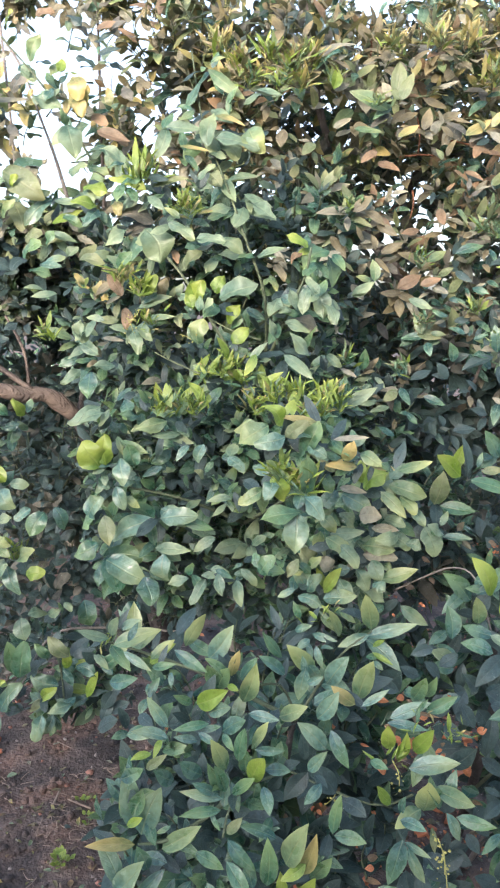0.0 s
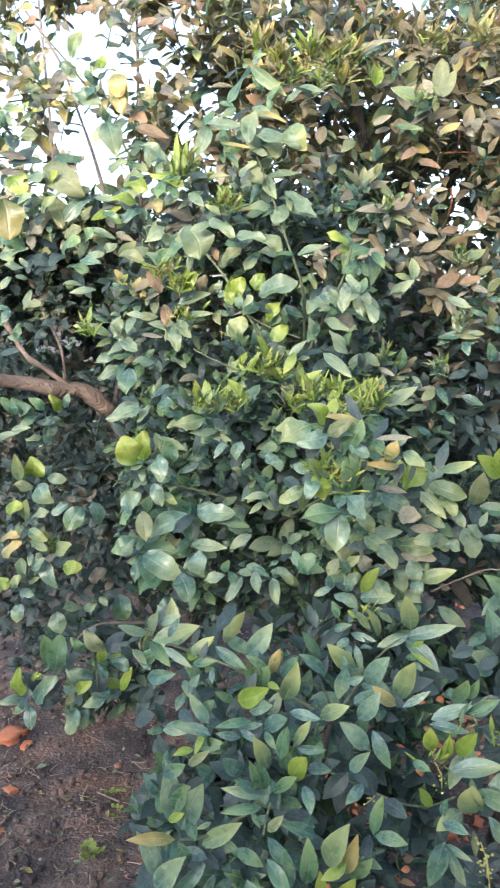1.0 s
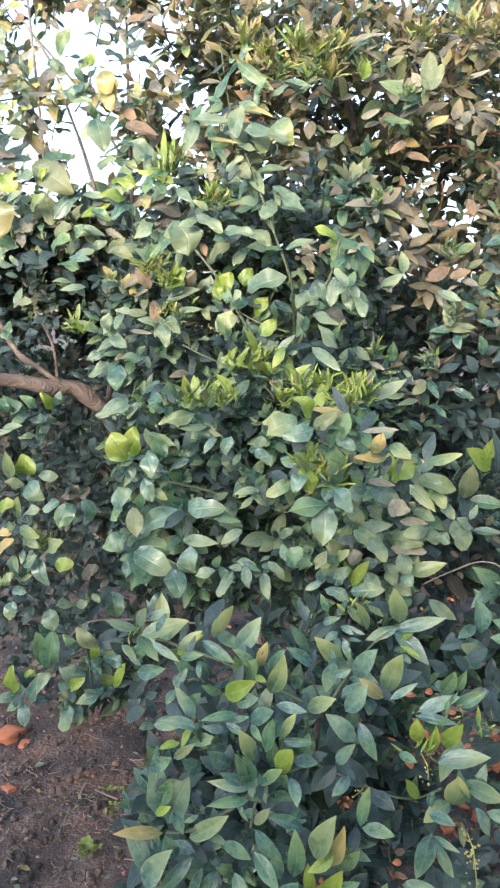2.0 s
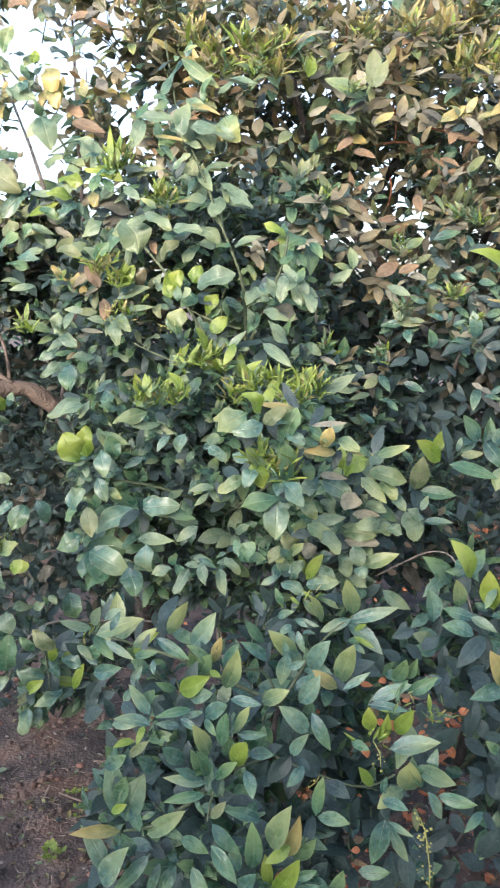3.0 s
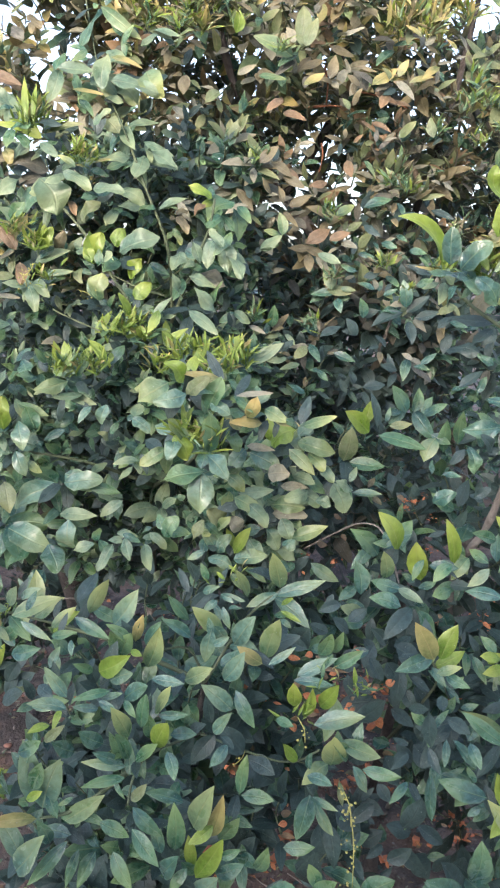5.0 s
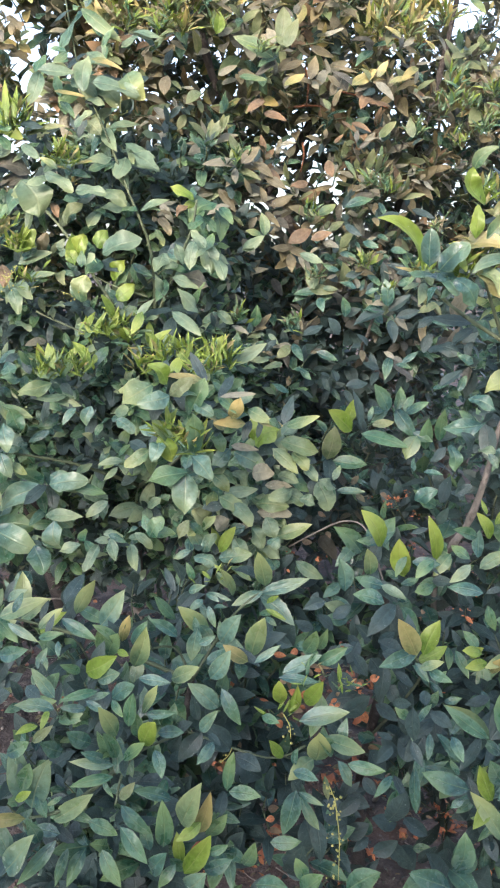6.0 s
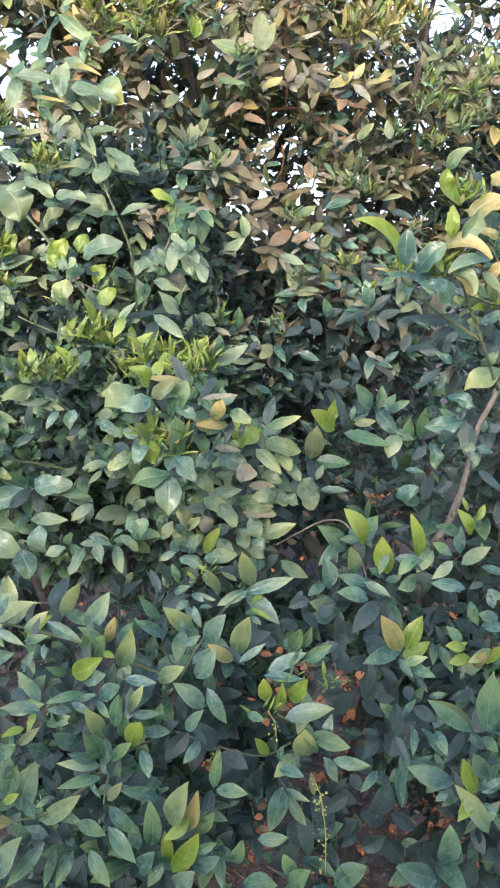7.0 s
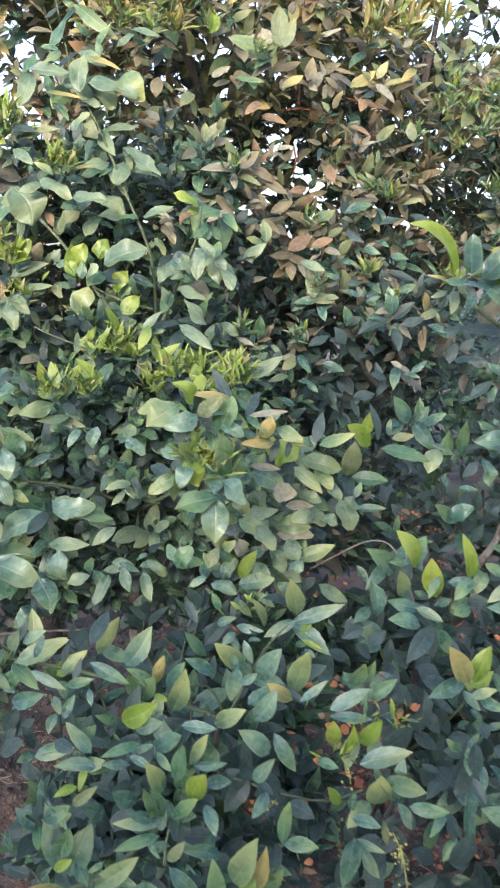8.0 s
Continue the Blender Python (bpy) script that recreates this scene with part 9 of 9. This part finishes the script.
scatter_leaves("leaf_litter", "bright orange dry leaf scraps under the bushes", 3600, 54, (-0.1, 1.6, 1.3, 3.6), "OOOobkdd", 0.021)
scatter_straw("dead_twigs", "dry grey straw and broken twigs on soil", 900, 55, NEAR_SOIL, STRAW, 0.06, 0.0021)
scatter_straw("dry_grass", "pale tangled dry grass bits on soil", 700, 56, (-1.0, -0.1, 1.4, 2.4), STRAW, 0.035, 0.0014)
scatter_straw("dead_twigs", "thicker broken grey sticks on soil", 40, 57, (-1.0, 0.2, 1.3, 2.4), STRAW, 0.09, 0.0035)
scatter_leaves("wood_chips", "pale grey flat bark and wood chips on soil", 420, 60, (-1.2, 0.6, 1.2, 2.9), "qYbb", 0.024)
scatter_lumps("brick_crumbs", "reddish terracotta crumbs mixed in soil", 420, 58, (-1.3, 1.2, 1.2, 3.2), CLAY, 0.013)
scatter_leaves("leaf_litter", "curled brown and grey fallen leaves on soil", 260, 59, (-1.0, 0.2, 1.2, 2.4), "bopY", 0.03)


def brick_piece(x, y, sx, sy, sz, seed):
    rng = random.Random(seed)
    bm = bmesh.new()
    bmesh.ops.create_cube(bm, size=1)
    bmesh.ops.subdivide_edges(bm, edges=bm.edges[:], cuts=3, use_grid_fill=True)
    for v in bm.verts:
        v.co = Vector((v.co.x * sx, v.co.y * sy, v.co.z * sz)) * (1 + 0.38 * noise.noise(v.co * 2.5 + Vector((seed, 0, 0))) + 0.26 * noise.noise(v.co * 7.0 + Vector((0, seed, 0))))
    bmesh.ops.rotate(bm, verts=bm.verts, matrix=Euler((rng.uniform(-.25, .25), rng.uniform(-.25, .25), rng.uniform(0, 3))).to_matrix())
    bmesh.ops.translate(bm, verts=bm.verts, vec=(x, y, ground_z(x, y) + sz * 0.05))
    tagged(part("brick_fragment", bm, BRICK, None), "broken orange terracotta brick piece half sunk in soil", "brick", "brick fragments")


def rubble(count, seed, box, size):
    rng = random.Random(seed)
    for k in range(count):
        x, y = rng.uniform(box[0], box[1]), rng.uniform(box[2], box[3])
        s = size * rng.uniform(0.35, 1.0)
        brick_piece(x, y, s, s * rng.uniform(0.45, 0.8), s * rng.uniform(0.3, 0.6), seed * 100 + k)


brick_piece(0.476, 2.874, 0.075, 0.045, 0.037, 300)
brick_piece(0.266, 2.696, 0.050, 0.030, 0.025, 301)
brick_piece(0.370, 2.528, 0.050, 0.030, 0.025, 302)
brick_piece(0.706, 2.395, 0.060, 0.036, 0.030, 303)
brick_piece(0.722, 2.604, 0.060, 0.036, 0.030, 304)
brick_piece(0.794, 2.622, 0.050, 0.030, 0.025, 305)
brick_piece(1.365, 3.081, 0.085, 0.051, 0.043, 306)
brick_piece(0.187, 2.185, 0.050, 0.030, 0.025, 307)
brick_piece(0.350, 2.175, 0.040, 0.024, 0.020, 308)
brick_piece(0.315, 1.883, 0.035, 0.021, 0.018, 309)
brick_piece(0.268, 1.781, 0.030, 0.018, 0.015, 310)
brick_piece(0.514, 2.065, 0.035, 0.021, 0.018, 311)
brick_piece(0.788, 1.824, 0.035, 0.021, 0.018, 312)
brick_piece(0.670, 1.819, 0.030, 0.018, 0.015, 313)
brick_piece(0.565, 1.748, 0.030, 0.018, 0.015, 314)
brick_piece(0.853, 1.655, 0.035, 0.021, 0.018, 315)
rubble(60, 61, (0.05, 1.5, 2.0, 3.5), 0.05)
rubble(18, 62, (0.0, 1.0, 1.6, 2.2), 0.04)
brick_piece(-0.970, 2.547, 0.110, 0.075, 0.040, 3)
brick_piece(-0.905, 2.506, 0.050, 0.035, 0.011, 4)
brick_piece(-0.869, 2.244, 0.050, 0.035, 0.011, 5)
brick_piece(-0.836, 2.019, 0.060, 0.042, 0.013, 6)
brick_piece(-0.426, 2.155, 0.022, 0.015, 0.005, 7)
brick_piece(-0.379, 1.921, 0.020, 0.014, 0.004, 8)
brick_piece(-1.084, 2.600, 0.070, 0.049, 0.015, 9)
brick_piece(0.683, 2.023, 0.024, 0.015, 0.007, 23)
brick_piece(0.825, 1.939, 0.040, 0.025, 0.011, 24)
brick_piece(0.803, 1.837, 0.040, 0.025, 0.011, 25)
brick_piece(0.684, 2.019, 0.028, 0.018, 0.008, 26)
brick_piece(0.836, 1.637, 0.040, 0.025, 0.011, 27)
brick_piece(0.796, 1.860, 0.032, 0.020, 0.009, 28)


def weed(x, y, count, size, code, seed, height=0.03):
    """A low weed: a short stem and small rounded leaves, each its own part."""
    rng = random.Random(seed)
    z = ground_z(x, y)
    ob = new("weed")
    ob.location = (x, y, z)
    tagged(ob, "small bright lime-green weed sprouting from bare soil", "weed", "weeds")
    stem("stem", ((x, y, z - 0.01), (x + 0.003, y, z + height * 0.5), (x, y + 0.004, z + height)), 0.0016, 0.001, GREEN_STEM, ob)
    for k in range(count):
        a, f = k * 2.4 + rng.uniform(-0.4, 0.4), rng.random()
        base = Vector((x, y, z + height * (0.25 + 0.75 * f)))
        d = Vector((math.cos(a), math.sin(a), rng.uniform(0.1, 0.8) + f * 0.4)).normalized()
        r = size * rng.uniform(0.5, 1.5)
        tip = base + d * r + Vector((math.cos(a), math.sin(a), 0)) * size * rng.uniform(0, 0.8)
        start = tip - d * size * 0.75
        leaf_ob = new("leaf", leaf_data(code, k % 7, False))
        m = leaf_frame(start, tip, Vector((0, -0.3, 1)), rng).to_4x4()
        m.translation = start
        leaf_ob.parent = ob
        leaf_ob.matrix_parent_inverse = Matrix.Translation(-ob.location)
        leaf_ob.matrix_basis = m @ Matrix.Diagonal((size * 1.5, size * 0.9, size, 1))


weed(-0.535, 1.930, 22, 0.022, "l", 70, 0.030)
weed(-0.528, 2.221, 7, 0.020, "l", 71, 0.020)
weed(-0.496, 2.119, 8, 0.018, "l", 72, 0.020)
weed(0.468, 1.779, 16, 0.016, "Y", 73, 0.050)
weed(0.475, 1.843, 16, 0.016, "Y", 74, 0.050)
weed(0.492, 1.935, 12, 0.016, "Y", 75, 0.050)
